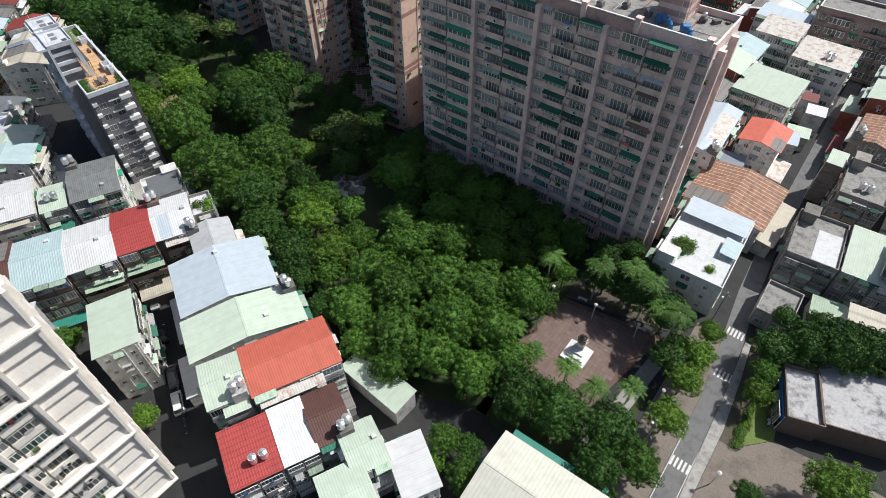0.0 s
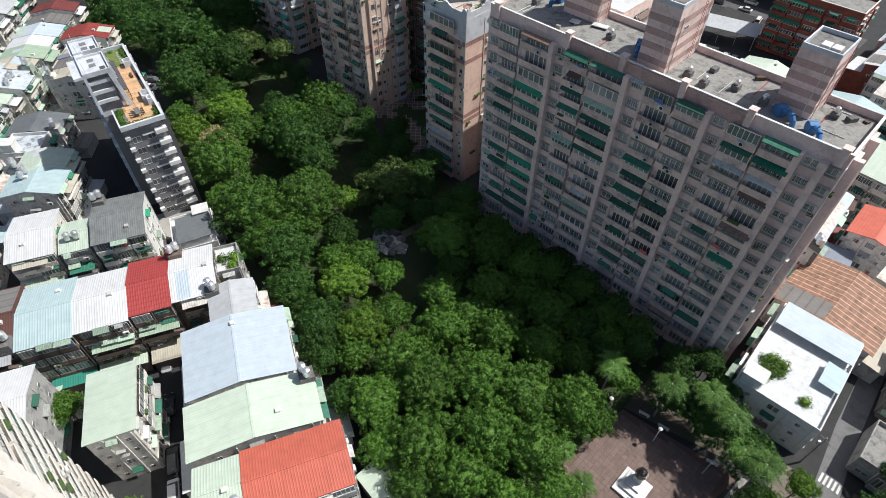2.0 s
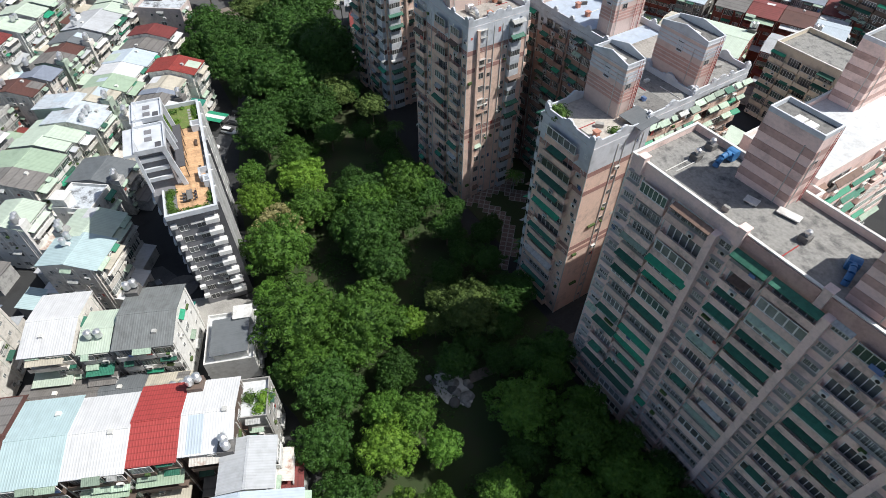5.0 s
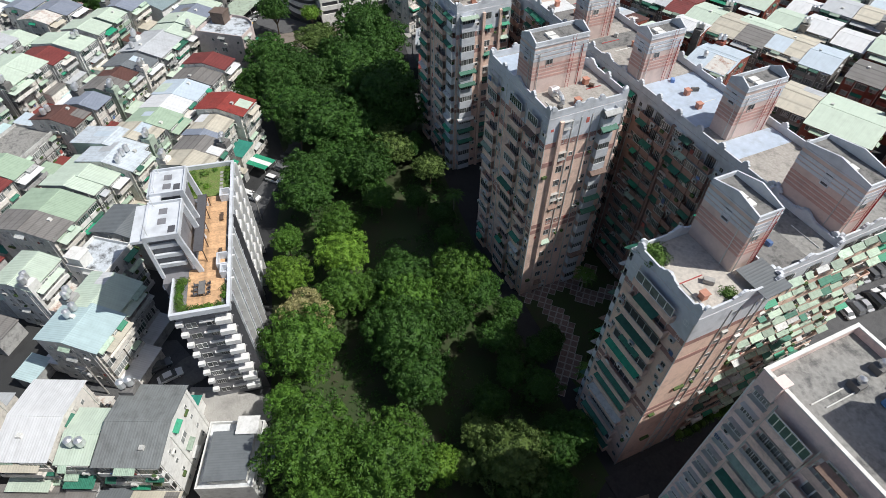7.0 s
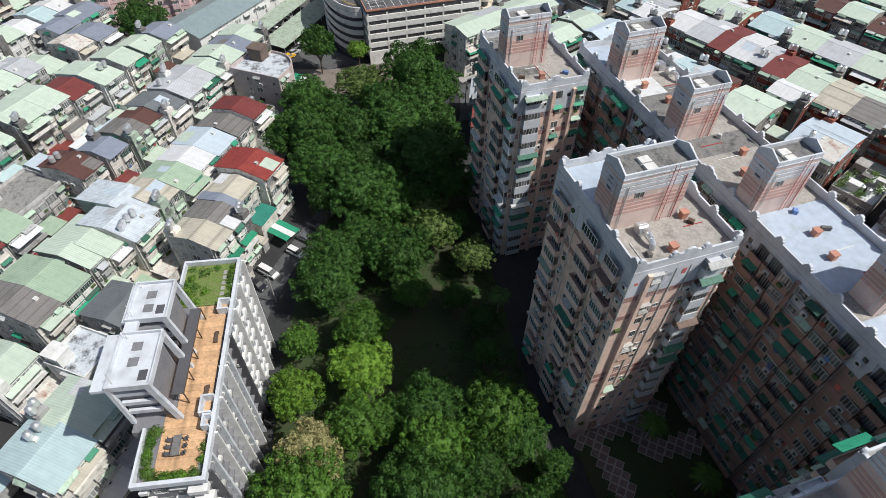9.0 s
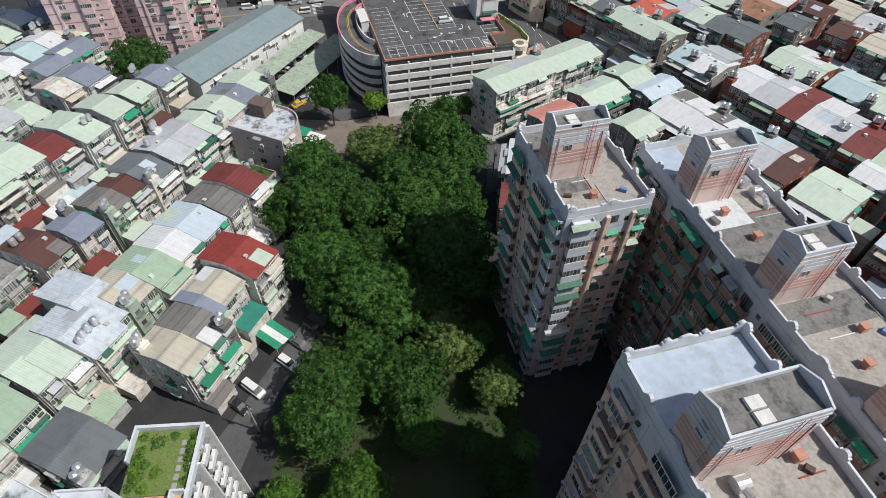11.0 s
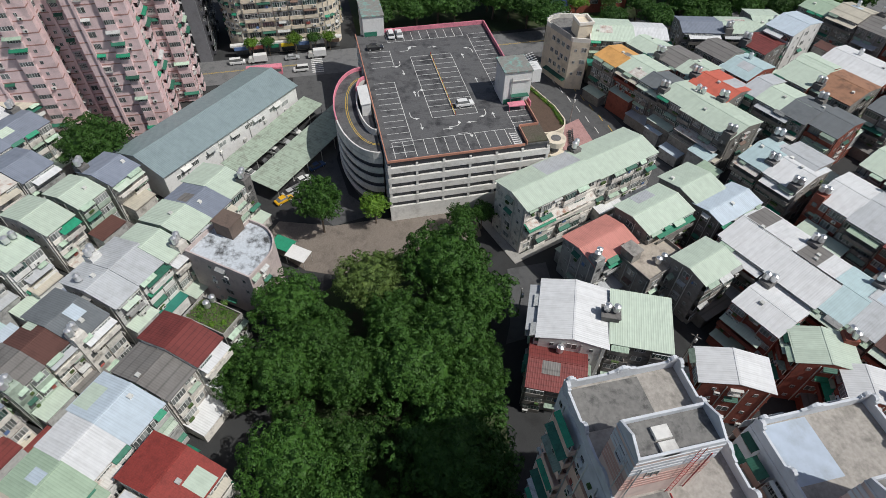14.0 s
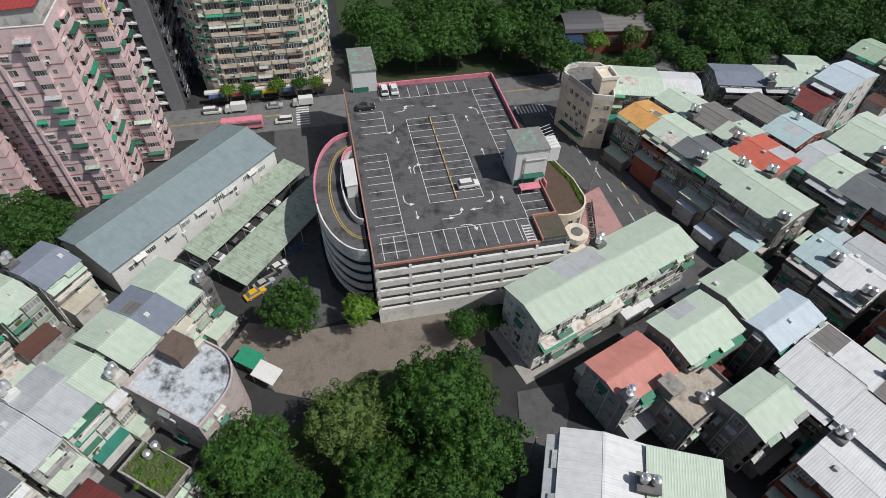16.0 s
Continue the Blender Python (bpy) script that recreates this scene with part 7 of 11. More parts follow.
tower("dark_block", "charcoal apartment block with pale balconies on a back street", -86, -62, 248, 260, 21, 7, M["charcoal"], {"-y": [BAL] * 5, "-x": [WINS] * 3, "+x": [WINS] * 3}, 33, None, None, 0.9, joined=True, awn=0.2)
tower("dark_block", "dark brown apartment block with rows of windows", -122, -96, 240, 253, 18, 6, M["wall_brown"], {"-y": [BAL] * 5, "+x": [WINS] * 3}, 34, None, None, 0.9, joined=True, awn=0.5)
sheet("road", [(-128, 226), (-40, 232), (-40, 240), (-128, 234)], 0.06, M["asphalt_road"], "grey back street with parked cars", "road")
# red tin shed and tank on the pink tower's roof
ob = thing("roof_shed", at(-305, 36, 41.1), "red tin-roofed shed on the pink tower roof", "shed")
bm = bmesh.new()
bm_box(bm, -5, 5, -4, 4, 0, 2.6)
part("wall", bm, M["wall_grey"], ob)
bm = bmesh.new()
bm_profile(bm, [(-4.6, 2.5), (4.6, 2.9), (4.6, 3.02), (-4.6, 2.62)], -5.5, 5.5)
part("roof", bm, ROOF["red"], ob)
# trees
def crown_mesh(name, seed, m, clumps=210, leaves=54, leaf=0.031, flat=0.75, tuft=0.8, rough=0.16):
    """A crown one unit in radius: tufts of leaves over an uneven dome, with gaps; no leaves inside other tufts."""
    rg = np.random.default_rng(seed)
    ph = rg.uniform(0, 6.28, 6)
    i = np.arange(clumps)
    a = i * 2.39996 + rg.uniform(-0.25, 0.25, clumps)
    u = np.clip(1 - (i + 0.5) / clumps * 1.38 + rg.uniform(-0.05, 0.05, clumps), -0.4, 1)
    ring_r = np.sqrt(1 - u ** 2)
    swell = 0.80 + 0.09 * np.sin(3 * a + ph[0]) + 0.07 * np.sin(5 * a + 4 * u + ph[1]) + 0.07 * np.sin(7 * u + 2 * a + ph[2])
    swell = swell + rg.uniform(-rough, rough * 0.55, clumps)
    cen = np.stack((swell * ring_r * np.cos(a), swell * ring_r * np.sin(a), swell * u * flat, rg.uniform(0.07, 0.135, clumps) * math.sqrt(210 / clumps)), 1)
    verts = []
    for k, (cx, cy, cz, cr) in enumerate(cen):
        d = rg.normal(size=(leaves, 3))
        d /= np.linalg.norm(d, axis=1)[:, None]
        d[:, 2] = np.abs(d[:, 2]) * 0.95 - 0.25 * rg.random(leaves)
        p = np.array((cx, cy, cz)) + d * cr * rg.uniform(0.86, 1.12, (leaves, 1)) * np.array((1, 1, tuft))
        far = np.linalg.norm((p[:, None, :] - cen[None, :, :3]) / np.array((1, 1, tuft)), axis=2) / cen[None, :, 3]
        far[:, k] = 9
        keep = far.min(axis=1) > 0.88
        p, d = p[keep], d[keep]
        q = len(p)
        nrm = d + rg.normal(size=(q, 3)) * 0.26
        nrm /= np.linalg.norm(nrm, axis=1)[:, None]
        t = np.cross(nrm, rg.normal(size=(q, 3)))
        t /= np.linalg.norm(t, axis=1)[:, None]
        b = np.cross(nrm, t)
        s = leaf * rg.uniform(0.6, 1.35, (q, 1))
        verts.append(np.stack((p - t * s - b * s * 0.45, p + t * s * 1.2, p - t * s * 0.6 + b * s * 0.75), 1).reshape(-1, 3))
    verts = np.concatenate(verts).tolist()
    faces = [(i, i + 1, i + 2) for i in range(0, len(verts), 3)]
    # solid inner hull, added to block light and keep gaps between tufts dark
    bm = bmesh.new()
    bmesh.ops.create_icosphere(bm, subdivisions=2, radius=1.0)
    n0 = len(verts)
    verts += [(v.co.x * 0.66, v.co.y * 0.66, max(-0.3, v.co.z * 0.66) * flat) for v in bm.verts]
    faces += [tuple(n0 + v.index for v in f.verts) for f in bm.faces]
    bm.free()
    me = bpy.data.meshes.new(name)
    me.from_pydata(verts, [], faces)
    me.materials.append(m)
    return me


def trunk_mesh(seed):
    rg = random.Random(seed)
    bm = bmesh.new()
    bm_tube(bm, (0, 0, -0.3), (0.03, 0.02, 0.45), 0.05, 0.035, 8)
    for i in range(6):
        a = i * 1.05 + rg.uniform(-0.3, 0.3)
        k = Vector((0.28 * math.cos(a), 0.28 * math.sin(a), 0.72 + rg.uniform(-0.1, 0.1)))
        bm_tube(bm, (0.03, 0.02, 0.40), k, 0.025, 0.016, 6)
        bm_tube(bm, k, k + Vector((0.25 * math.cos(a + 0.4), 0.25 * math.sin(a + 0.4), 0.18)), 0.016, 0.006, 5)
    return to_mesh("trunk", bm, M["bark"])


TRUNKS = [trunk_mesh(i) for i in range(3)]
CROWNS = {k: [crown_mesh("crown", 10 * j + i, M["leaf_" + k], flat=0.7 if k == "olive" else 0.85, tuft=0.4 if k == "olive" else 0.75, rough=0.3 if k == "olive" else 0.17) for i in range(3 if k in ("dark", "mid") else 1)] for j, k in enumerate(("mid", "dark", "bright", "olive", "bloom"))}
FAR_CROWNS = {k: [crown_mesh("crown", 70 + j, M["leaf_" + k], 110, 50, 0.042)] for j, k in enumerate(("mid", "dark", "bright", "olive"))}
TWORD = {"mid": "broad park tree with a dense mid-green crown", "dark": "broad park tree with a dense dark green crown", "bright": "young tree with a bright yellow-green crown", "olive": "feathery olive-green tree with layered branches", "bloom": "park tree covered in cream blossom"}
TREE_N = [0]


def tree(x, y, r, kind, tall=1.0):
    n = TREE_N[0]
    TREE_N[0] += 1
    ht = (4.5 + r * 1.0) * tall
    ob = thing("tree", at(x, y, 0, (n * 77) % 360), TWORD[kind], "tree", "park trees")
    put("trunk", TRUNKS[n % 3], ob, at(0, 0, 0, 0, r * 1.15, r * 1.15, ht * 0.82))
    c = FAR_CROWNS[kind] if x < -300 else CROWNS[kind]
    put("crown", c[n % len(c)], ob, at(0, 0, ht * 0.72, (n * 131) % 360, r * 1.08, r * 1.08, r * tall * (0.9 + 0.3 * ((n * 7) % 10) / 10)))
    return ob


# park and street trees
tree(-52.4, 39.5, 5.0, "mid")
tree(-48.4, 47.6, 5.9, "mid")
tree(-42.6, 53.8, 6.0, "mid")
tree(-36.0, 57.3, 5.8, "mid")
tree(-29.2, 61.6, 5.1, "mid")
tree(-41.9, 40.0, 5.5, "mid")
tree(-45.9, 35.4, 3.8, "mid")
tree(-35.5, 48.0, 5.6, "mid")
tree(-29.4, 51.6, 5.2, "mid")
tree(-25.8, 62.4, 3.4, "mid")
tree(-38.9, 35.0, 3.9, "mid")
tree(-33.8, 41.0, 4.8, "mid")
tree(-26.4, 42.3, 4.4, "mid")
tree(-23.5, 49.3, 3.5, "mid")
tree(-18.3, 43.5, 5.0, "dark")
tree(-11.7, 44.9, 4.9, "dark")
tree(-3.6, 46.3, 5.0, "dark")
tree(-2.4, 40.5, 4.2, "dark")
tree(2.1, 44.8, 3.6, "mid")
tree(2.5, 54.9, 3.4, "bright")
tree(2.2, 63.6, 3.2, "bright")
tree(2.1, 69.4, 3.1, "bright")
tree(2.3, 76.0, 2.4, "bright")
tree(-1.9, 66.2, 3.3, "dark")
tree(-18.7, 75.5, 4.6, "dark")
tree(-12.5, 75.6, 4.9, "dark")
tree(-5.5, 74.0, 4.3, "dark")
tree(-13.2, 83.4, 2.8, "dark")
tree(-23.6, 30.2, 2.8, "mid")
tree(-23.0, 26.0, 2.2, "bright")
tree(-19.8, 31.8, 2.3, "dark")
tree(-57.2, 36.6, 3.2, "dark")
tree(-68.1, 39.6, 4.0, "dark")
tree(-76.0, 51.7, 4.8, "bright")
tree(-1.7, 70.1, 2.2, "dark")
tree(-17.8, 85.7, 2.8, "dark")
tree(-25.8, 72.1, 2.5, "mid")
tree(-40.0, 67.0, 4.1, "mid")
tree(-34.9, 69.7, 3.4, "mid")
tree(-104.5, 49.6, 7.6, "mid")
tree(-98.5, 60.0, 7.3, "mid")
tree(-90.5, 77.0, 5.9, "olive")
tree(-90.5, 88.6, 3.6, "dark")
tree(-97.6, 74.9, 3.1, "olive")
tree(-115.0, 47.6, 3.3, "mid")
tree(-89.8, 48.3, 5.6, "dark")
tree(-97.6, 43.7, 3.0, "dark")
tree(-87.2, 58.6, 3.2, "dark")
tree(-78.7, 58.0, 3.9, "mid")
tree(-81.8, 43.6, 4.8, "dark")
tree(-72.0, 59.3, 3.2, "mid")
tree(-71.9, 42.1, 5.0, "dark")
tree(-65.3, 47.5, 4.7, "bright")
tree(-61.1, 63.1, 4.0, "mid")
tree(-63.8, 53.1, 3.9, "mid")
tree(-54.7, 57.4, 4.9, "mid")
tree(-54.7, 48.4, 5.2, "mid")
tree(-62.3, 43.1, 3.3, "mid")
tree(-65.6, 39.0, 3.3, "dark")
tree(-55.0, 70.3, 4.5, "mid")
tree(-52.9, 63.2, 4.2, "mid")
tree(-47.2, 63.8, 4.8, "mid")
tree(-44.2, 73.5, 4.9, "mid")
tree(-69.8, 73.3, 5.6, "mid")
tree(-61.3, 77.9, 5.5, "mid")
tree(-53.9, 78.9, 4.4, "mid")
tree(-73.2, 82.4, 3.5, "mid")
tree(-82.2, 54.1, 3.5, "mid")
tree(-117.7, 70.0, 7.1, "dark")
tree(-109.4, 69.5, 5.6, "dark")
tree(-132.1, 68.5, 3.8, "mid")
tree(-123.1, 53.0, 7.1, "mid")
tree(-129.2, 55.4, 5.2, "bloom", 1.08)
tree(-95.1, 55.4, 4.7, "mid")
tree(-95.9, 47.6, 5.0, "mid")
tree(-94.9, 66.9, 3.2, "bright")
tree(-92.7, 70.9, 2.5, "olive")
tree(-89.5, 84.0, 3.6, "dark")
tree(-101.2, 78.8, 3.3, "dark")
tree(-190.3, 93.5, 9.6, "dark")
tree(-184.6, 76.2, 8.5, "dark")
tree(-187.3, 68.8, 4.7, "dark")
tree(-179.4, 81.1, 6.6, "dark")
tree(-175.3, 87.5, 5.0, "olive")
tree(-164.4, 79.5, 6.4, "dark")
tree(-161.1, 93.9, 4.1, "olive")
tree(-161.5, 64.3, 6.5, "dark")
tree(-149.8, 68.1, 5.0, "mid")
tree(-151.3, 56.9, 3.4, "mid")
tree(-156.0, 79.3, 3.8, "dark")
tree(-141.5, 66.2, 5.6, "bright")
tree(-140.8, 54.6, 4.6, "bright")
tree(-132.1, 63.2, 5.1, "mid")
tree(-131.0, 74.9, 5.8, "dark")
tree(-124.0, 73.6, 6.0, "mid")
tree(-127.0, 85.0, 6.2, "mid")
tree(-122.6, 87.2, 4.5, "dark")
tree(-119.2, 79.2, 4.6, "dark")
tree(-116.9, 91.0, 2.7, "dark")
tree(-171.4, 92.6, 3.6, "dark")
tree(-215.0, 61.9, 4.7, "dark")
tree(-211.2, 68.7, 7.1, "dark")
tree(-208.9, 78.9, 6.1, "dark")
tree(-206.5, 90.5, 8.2, "dark")
tree(-206.0, 101.0, 5.1, "dark")
tree(-195.6, 69.4, 7.7, "dark")
tree(-196.0, 78.5, 5.9, "dark")
tree(-182.8, 95.3, 6.3, "dark")
tree(-170.1, 87.8, 5.1, "olive")
tree(-166.9, 76.4, 6.0, "dark")
tree(-167.9, 66.4, 6.4, "dark")
tree(-180.6, 87.6, 5.2, "dark")
tree(-250.5, 77.8, 5.2, "dark", 1.35)
tree(-250.9, 89.5, 3.4, "bright")
tree(-243.9, 107.5, 3.1, "dark")
tree(-244.4, 112.6, 2.7, "dark")
tree(-228.2, 85.7, 6.8, "olive")
tree(-228.3, 100.4, 8.5, "dark")
tree(-219.8, 104.3, 6.9, "dark")
tree(-225.3, 70.5, 6.8, "dark")
tree(-216.4, 74.6, 6.7, "dark")
tree(-218.2, 88.9, 6.1, "dark")
tree(-213.1, 98.0, 7.4, "dark")
tree(-210.7, 83.4, 5.1, "dark")
tree(-211.0, 61.2, 3.9, "dark")
tree(-201.8, 98.0, 5.5, "dark")
tree(11.9, 78.8, 3.7, "dark")
tree(16.5, 82.4, 4.4, "dark")
tree(21.4, 84.7, 5.2, "dark")
tree(11.8, 87.9, 2.3, "dark")
tree(17.3, 90.6, 2.4, "dark")
tree(12.7, 68.8, 2.5, "bright")
tree(12.5, 73.6, 2.4, "mid")
tree(26.8, 59.0, 4.8, "bright")
tree(16.8, 51.1, 2.2, "dark")
tree(26.0, 88.3, 4.6, "dark")
tree(-17.1, 27.9, 3.3, "mid")
tree(-85.2, 80.9, 3.4, "dark")
tree(-347.4, 108.2, 8.0, "dark")
tree(-341.2, 124.0, 8.0, "dark")
tree(-359.9, 120.7, 8.0, "dark")
tree(-341.4, 143.1, 8.0, "dark")
tree(-332.9, 152.7, 7.7, "dark")
tree(-357.2, 136.6, 8.0, "dark")
tree(-354.2, 154.3, 8.0, "dark")
tree(-322.0, 178.1, 4.9, "dark")
tree(-319.4, 192.8, 5.6, "dark")
tree(-327.0, 206.2, 7.5, "dark")
tree(-328.4, 218.5, 8.0, "dark")
tree(-332.8, 235.3, 8.0, "dark")
tree(-327.0, 247.3, 8.0, "dark")
tree(-322.0, 255.5, 8.0, "dark")
tree(-325.7, 157.1, 6.6, "dark")
tree(-341.8, 252.0, 8.0, "dark")
tree(-344.7, 235.0, 8.0, "dark")
tree(-344.4, 212.3, 8.0, "dark")
tree(-281.9, 28.0, 8.0, "dark")
tree(-350.9, 185.7, 6.7, "dark")
tree(-339.0, 104.0, 6.1, "dark")
tree(-339.0, 116.0, 6.1, "dark")
tree(-339.0, 129.0, 6.1, "dark")
tree(-346.0, 155.0, 6.1, "dark")
tree(-337.0, 207.0, 5.5, "dark")
tree(-337.0, 240.0, 6.1, "dark")
tree(-356.0, 104.0, 7.3, "dark")
tree(-353.0, 130.0, 8.5, "dark")
tree(-347.0, 143.0, 7.9, "dark")
tree(-356.0, 160.0, 9.2, "dark")
tree(-339.0, 148.0, 4.9, "olive")
tree(-342.0, 196.0, 6.7, "dark")
tree(-341.0, 228.0, 7.3, "dark")
tree(-343.0, 245.0, 8.5, "dark")
tree(-338.0, 260.0, 7.3, "dark")
tree(-360.0, 175.0, 9.8, "dark")
tree(-360.0, 200.0, 9.8, "dark")
tree(-358.0, 230.0, 9.8, "dark")
tree(-337.0, 172.0, 3.7, "bright")
tree(-337.0, 184.0, 3.9, "olive")
tree(-318.0, 168.0, 4.6, "dark")
tree(-317.0, 205.0, 4.2, "dark")
tree(-319.0, 214.0, 5.0, "dark")
tree(-320.0, 226.0, 5.4, "dark")
tree(-319.0, 238.0, 6.0, "dark")
tree(-334.0, 222.0, 7.0, "dark")
tree(-330.0, 268.0, 8.0, "dark")
tree(-319.0, 268.0, 7.0, "dark")
tree(-331.0, 192.0, 4.6, "dark")
tree(-334.0, 280.0, 8.5, "dark")
tree(-173.5, 73.5, 4.6, "dark")
tree(-330.8, 63.0, 2.2, "bright")
tree(-330.8, 68.0, 2.2, "dark")
tree(-330.8, 76.0, 2.4, "bright")
tree(-330.8, 82.0, 2.2, "dark")
tree(-330.8, 86.5, 2.2, "bright")
tree(-88.4, -1.4, 3.6, "bright")
tree(-85.5, -5.5, 3.4, "olive")
tree(-88.0, 3.2, 3.0, "mid")
tree(-64.5, 3.8, 2.2, "bright")
tree(-65.0, 82.5, 3.8, "mid")
tree(-57.0, 83.0, 3.8, "mid")
tree(-50.0, 82.0, 3.8, "mid")
tree(-43.0, 82.5, 3.8, "mid")
tree(-36.0, 81.0, 3.8, "mid")
tree(-30.0, 82.0, 3.4, "mid")
tree(-92.0, 86.0, 3.4, "dark")
tree(-100.0, 88.0, 3.4, "dark")
tree(-112.0, 86.0, 3.8, "dark")
tree(-108.0, 95.0, 2.5, "dark")
for x, y, r in ((-36.0, 83.0, 3.6), (-44.0, 84.5, 3.4), (-50.5, 85.5, 3.2), (-28.5, 79.5, 3.4), (-31.5, 74.5, 3.2), (-22.0, 82.5, 3.0), (-64.0, 69.5, 3.4), (-47.5, 69.0, 3.2), (-38.0, 76.5, 3.4), (-79.0, 76.5, 2.6), (-104.0, 84.5, 2.6), (-146.0, 90.0, 3.0), (-152.5, 87.0, 3.2)):
    tree(x, y, r, "dark")
tree(-76.3, 85.7, 3.6, "dark")
tree(-77.5, 80.4, 3.4, "dark")
tree(-80.0, 76.4, 3.2, "dark")
tree(-87.9, 60.2, 3.4, "dark")
tree(-83.6, 69.0, 3.6, "dark")
tree(-85.8, 74.4, 3.0, "dark")
tree(-106.5, 91.4, 2.8, "dark")
tree(-106.6, 85.4, 2.4, "dark")
tree(-49.2, 74.2, 3.6, "mid")
tree(-39.3, 75.3, 3.4, "mid")
tree(-32.5, 76.5, 3.2, "mid")
tree(-139.4, 88.1, 2.6, "dark")
tree(-146.7, 89.8, 2.4, "dark")


def undergrowth(name, seed, outline, count, m, label):
    """Low plants and litter under the trees, scattered inside an outline."""
    rg = np.random.default_rng(seed)
    xs, ys = np.array([p[0] for p in outline]), np.array([p[1] for p in outline])
    pts = np.stack((rg.uniform(xs.min(), xs.max(), count), rg.uniform(ys.min(), ys.max(), count)), 1)
    inside = np.zeros(count, bool)
    j = len(xs) - 1
    for i in range(len(xs)):
        cross = ((ys[i] > pts[:, 1]) != (ys[j] > pts[:, 1])) & (pts[:, 0] < (xs[j] - xs[i]) * (pts[:, 1] - ys[i]) / (ys[j] - ys[i] + 1e-9) + xs[i])
        inside ^= cross
        j = i
    drift = np.sin(pts[:, 0] * 0.31 + 1.3) + np.sin(pts[:, 1] * 0.43) + np.sin((pts[:, 0] + pts[:, 1]) * 0.19)
    pts = pts[inside & (drift > -0.5)]
    size = rg.uniform(0.25, 0.8, len(pts))
    k = 9
    c = np.repeat(np.column_stack((pts, np.full(len(pts), 0.1))), k, 0)
    sz = np.repeat(size, k)[:, None]
    d = rg.normal(size=(len(c), 3))
    d /= np.linalg.norm(d, axis=1)[:, None]
    d[:, 2] = np.abs(d[:, 2])
    p = c + d * sz * np.array((1, 1, 0.8)) + np.array((0, 0, 0.12))
    nrm = d + rg.normal(size=d.shape) * 0.4 + np.array((0, 0, 0.5))
    nrm /= np.linalg.norm(nrm, axis=1)[:, None]
    t = np.cross(nrm, rg.normal(size=d.shape))
    t /= np.linalg.norm(t, axis=1)[:, None]
    b = np.cross(nrm, t)
    s = sz * 0.34
    v = np.stack((p - t * s - b * s * 0.5, p + t * s * 1.2, p - t * s * 0.6 + b * s * 0.75), 1).reshape(-1, 3)
    v[:, 2] = np.maximum(v[:, 2], 0.105)
    me = bpy.data.meshes.new(name)
    me.from_pydata(v.tolist(), [], [(i, i + 1, i + 2) for i in range(0, len(v), 3)])
    me.materials.append(m)
    tagged(put(name, me), label, "plants", kind="stuff")


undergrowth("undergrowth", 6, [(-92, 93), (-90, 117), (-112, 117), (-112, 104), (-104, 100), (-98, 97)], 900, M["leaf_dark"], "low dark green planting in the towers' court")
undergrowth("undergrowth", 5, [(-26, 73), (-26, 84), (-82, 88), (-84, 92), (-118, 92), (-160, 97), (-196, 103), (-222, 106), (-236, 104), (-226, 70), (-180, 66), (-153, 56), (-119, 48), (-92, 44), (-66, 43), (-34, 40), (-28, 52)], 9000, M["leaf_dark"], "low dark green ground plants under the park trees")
# low houses, block by block
house(-105.5, 2.0, 65, 7.5, 13.0, 13.0, "brown", "wall_brown", "gable", "-")
house(-101.3, 8.9, 65, 8.7, 12.4, 13.0, "cyan", "wall_brown", "gable", "-")
house(-97.6, 16.7, 65, 8.6, 11.4, 13.0, "white", "wall_brown", "gable", "-")
house(-95.0, 24.0, 65, 7.0, 11.5, 13.0, "red", "wall_brown", "gable", "-")
house(-92.1, 30.8, 65, 7.7, 10.8, 13.0, "white", "wall_brown", "gable", "-")
house(-92.3, 37.2, 65, 4.6, 6.7, 11.0, "x", "concrete", "terrace", "-")
house(-123.5, 13.7, 65, 8.4, 11.9, 12.0, "white", "wall_cream", "gable", "-")
house(-118.3, 19.5, 65, 5.3, 7.6, 11.5, "lightgreen", "wall_grey", "gable", "-")
house(-116.2, 27.6, 65, 9.8, 11.8, 12.3, "grey2", "wall_white", "gable", "-")
terrace_house = house(-109.5, 37.9, -22, 10.7, 8.6, 5.6, "x", "wall_white", "terrace", "+")
bm = bmesh.new()
bm_box(bm, -2.6, 4.4, -2.6, 3.2, 5.65, 7.6)
part("upper_room", bm, M["wall_white"], terrace_house)
bm = bmesh.new()
bm_profile(bm, [(-3.0, 7.5), (3.6, 7.9), (3.6, 8.0), (-3.0, 7.6)], -3.0, 4.8)
part("upper_roof", bm, ROOF["dark"], terrace_house)
house(-82.5, 32.8, -25, 7.8, 6.7, 12.0, "lightgrey", "wall_white", "gable", "+", True)
house(-72.6, 27.8, -25, 13.5, 15.7, 12.0, "lightblue", "wall_cream", "gable", "+", True)
house(-61.3, 23.6, -25, 9.1, 18.3, 12.0, "lightgreen", "wall_cream", "gable", "+", True)
house(-49.6, 23.5, 65, 14.5, 8.6, 13.0, "coral", "wall_grey", "gable", "-", True)
house(-43.0, 9.6, 65, 7.4, 8.5, 11.0, "red", "wall_grey", "mono", "-", True)
house(-40.4, 15.5, 65, 5.3, 8.7, 11.0, "white", "wall_grey", "mono", "-", True)
house(-38.5, 20.5, 65, 6.0, 8.0, 11.0, "brown", "wall_grey", "gable", "-", True)
shed(-39.2, 32.0, -3, 13.0, 4.6, 4.6, "lightgreen")
house(-30.8, 20.3, 65, 5.8, 6.4, 11.0, "lightgreen", "wall_cream", "gable", "-")
house(-27.7, 14.0, 65, 7.1, 7.3, 11.0, "lightgreen", "wall_cream", "gable", "-")
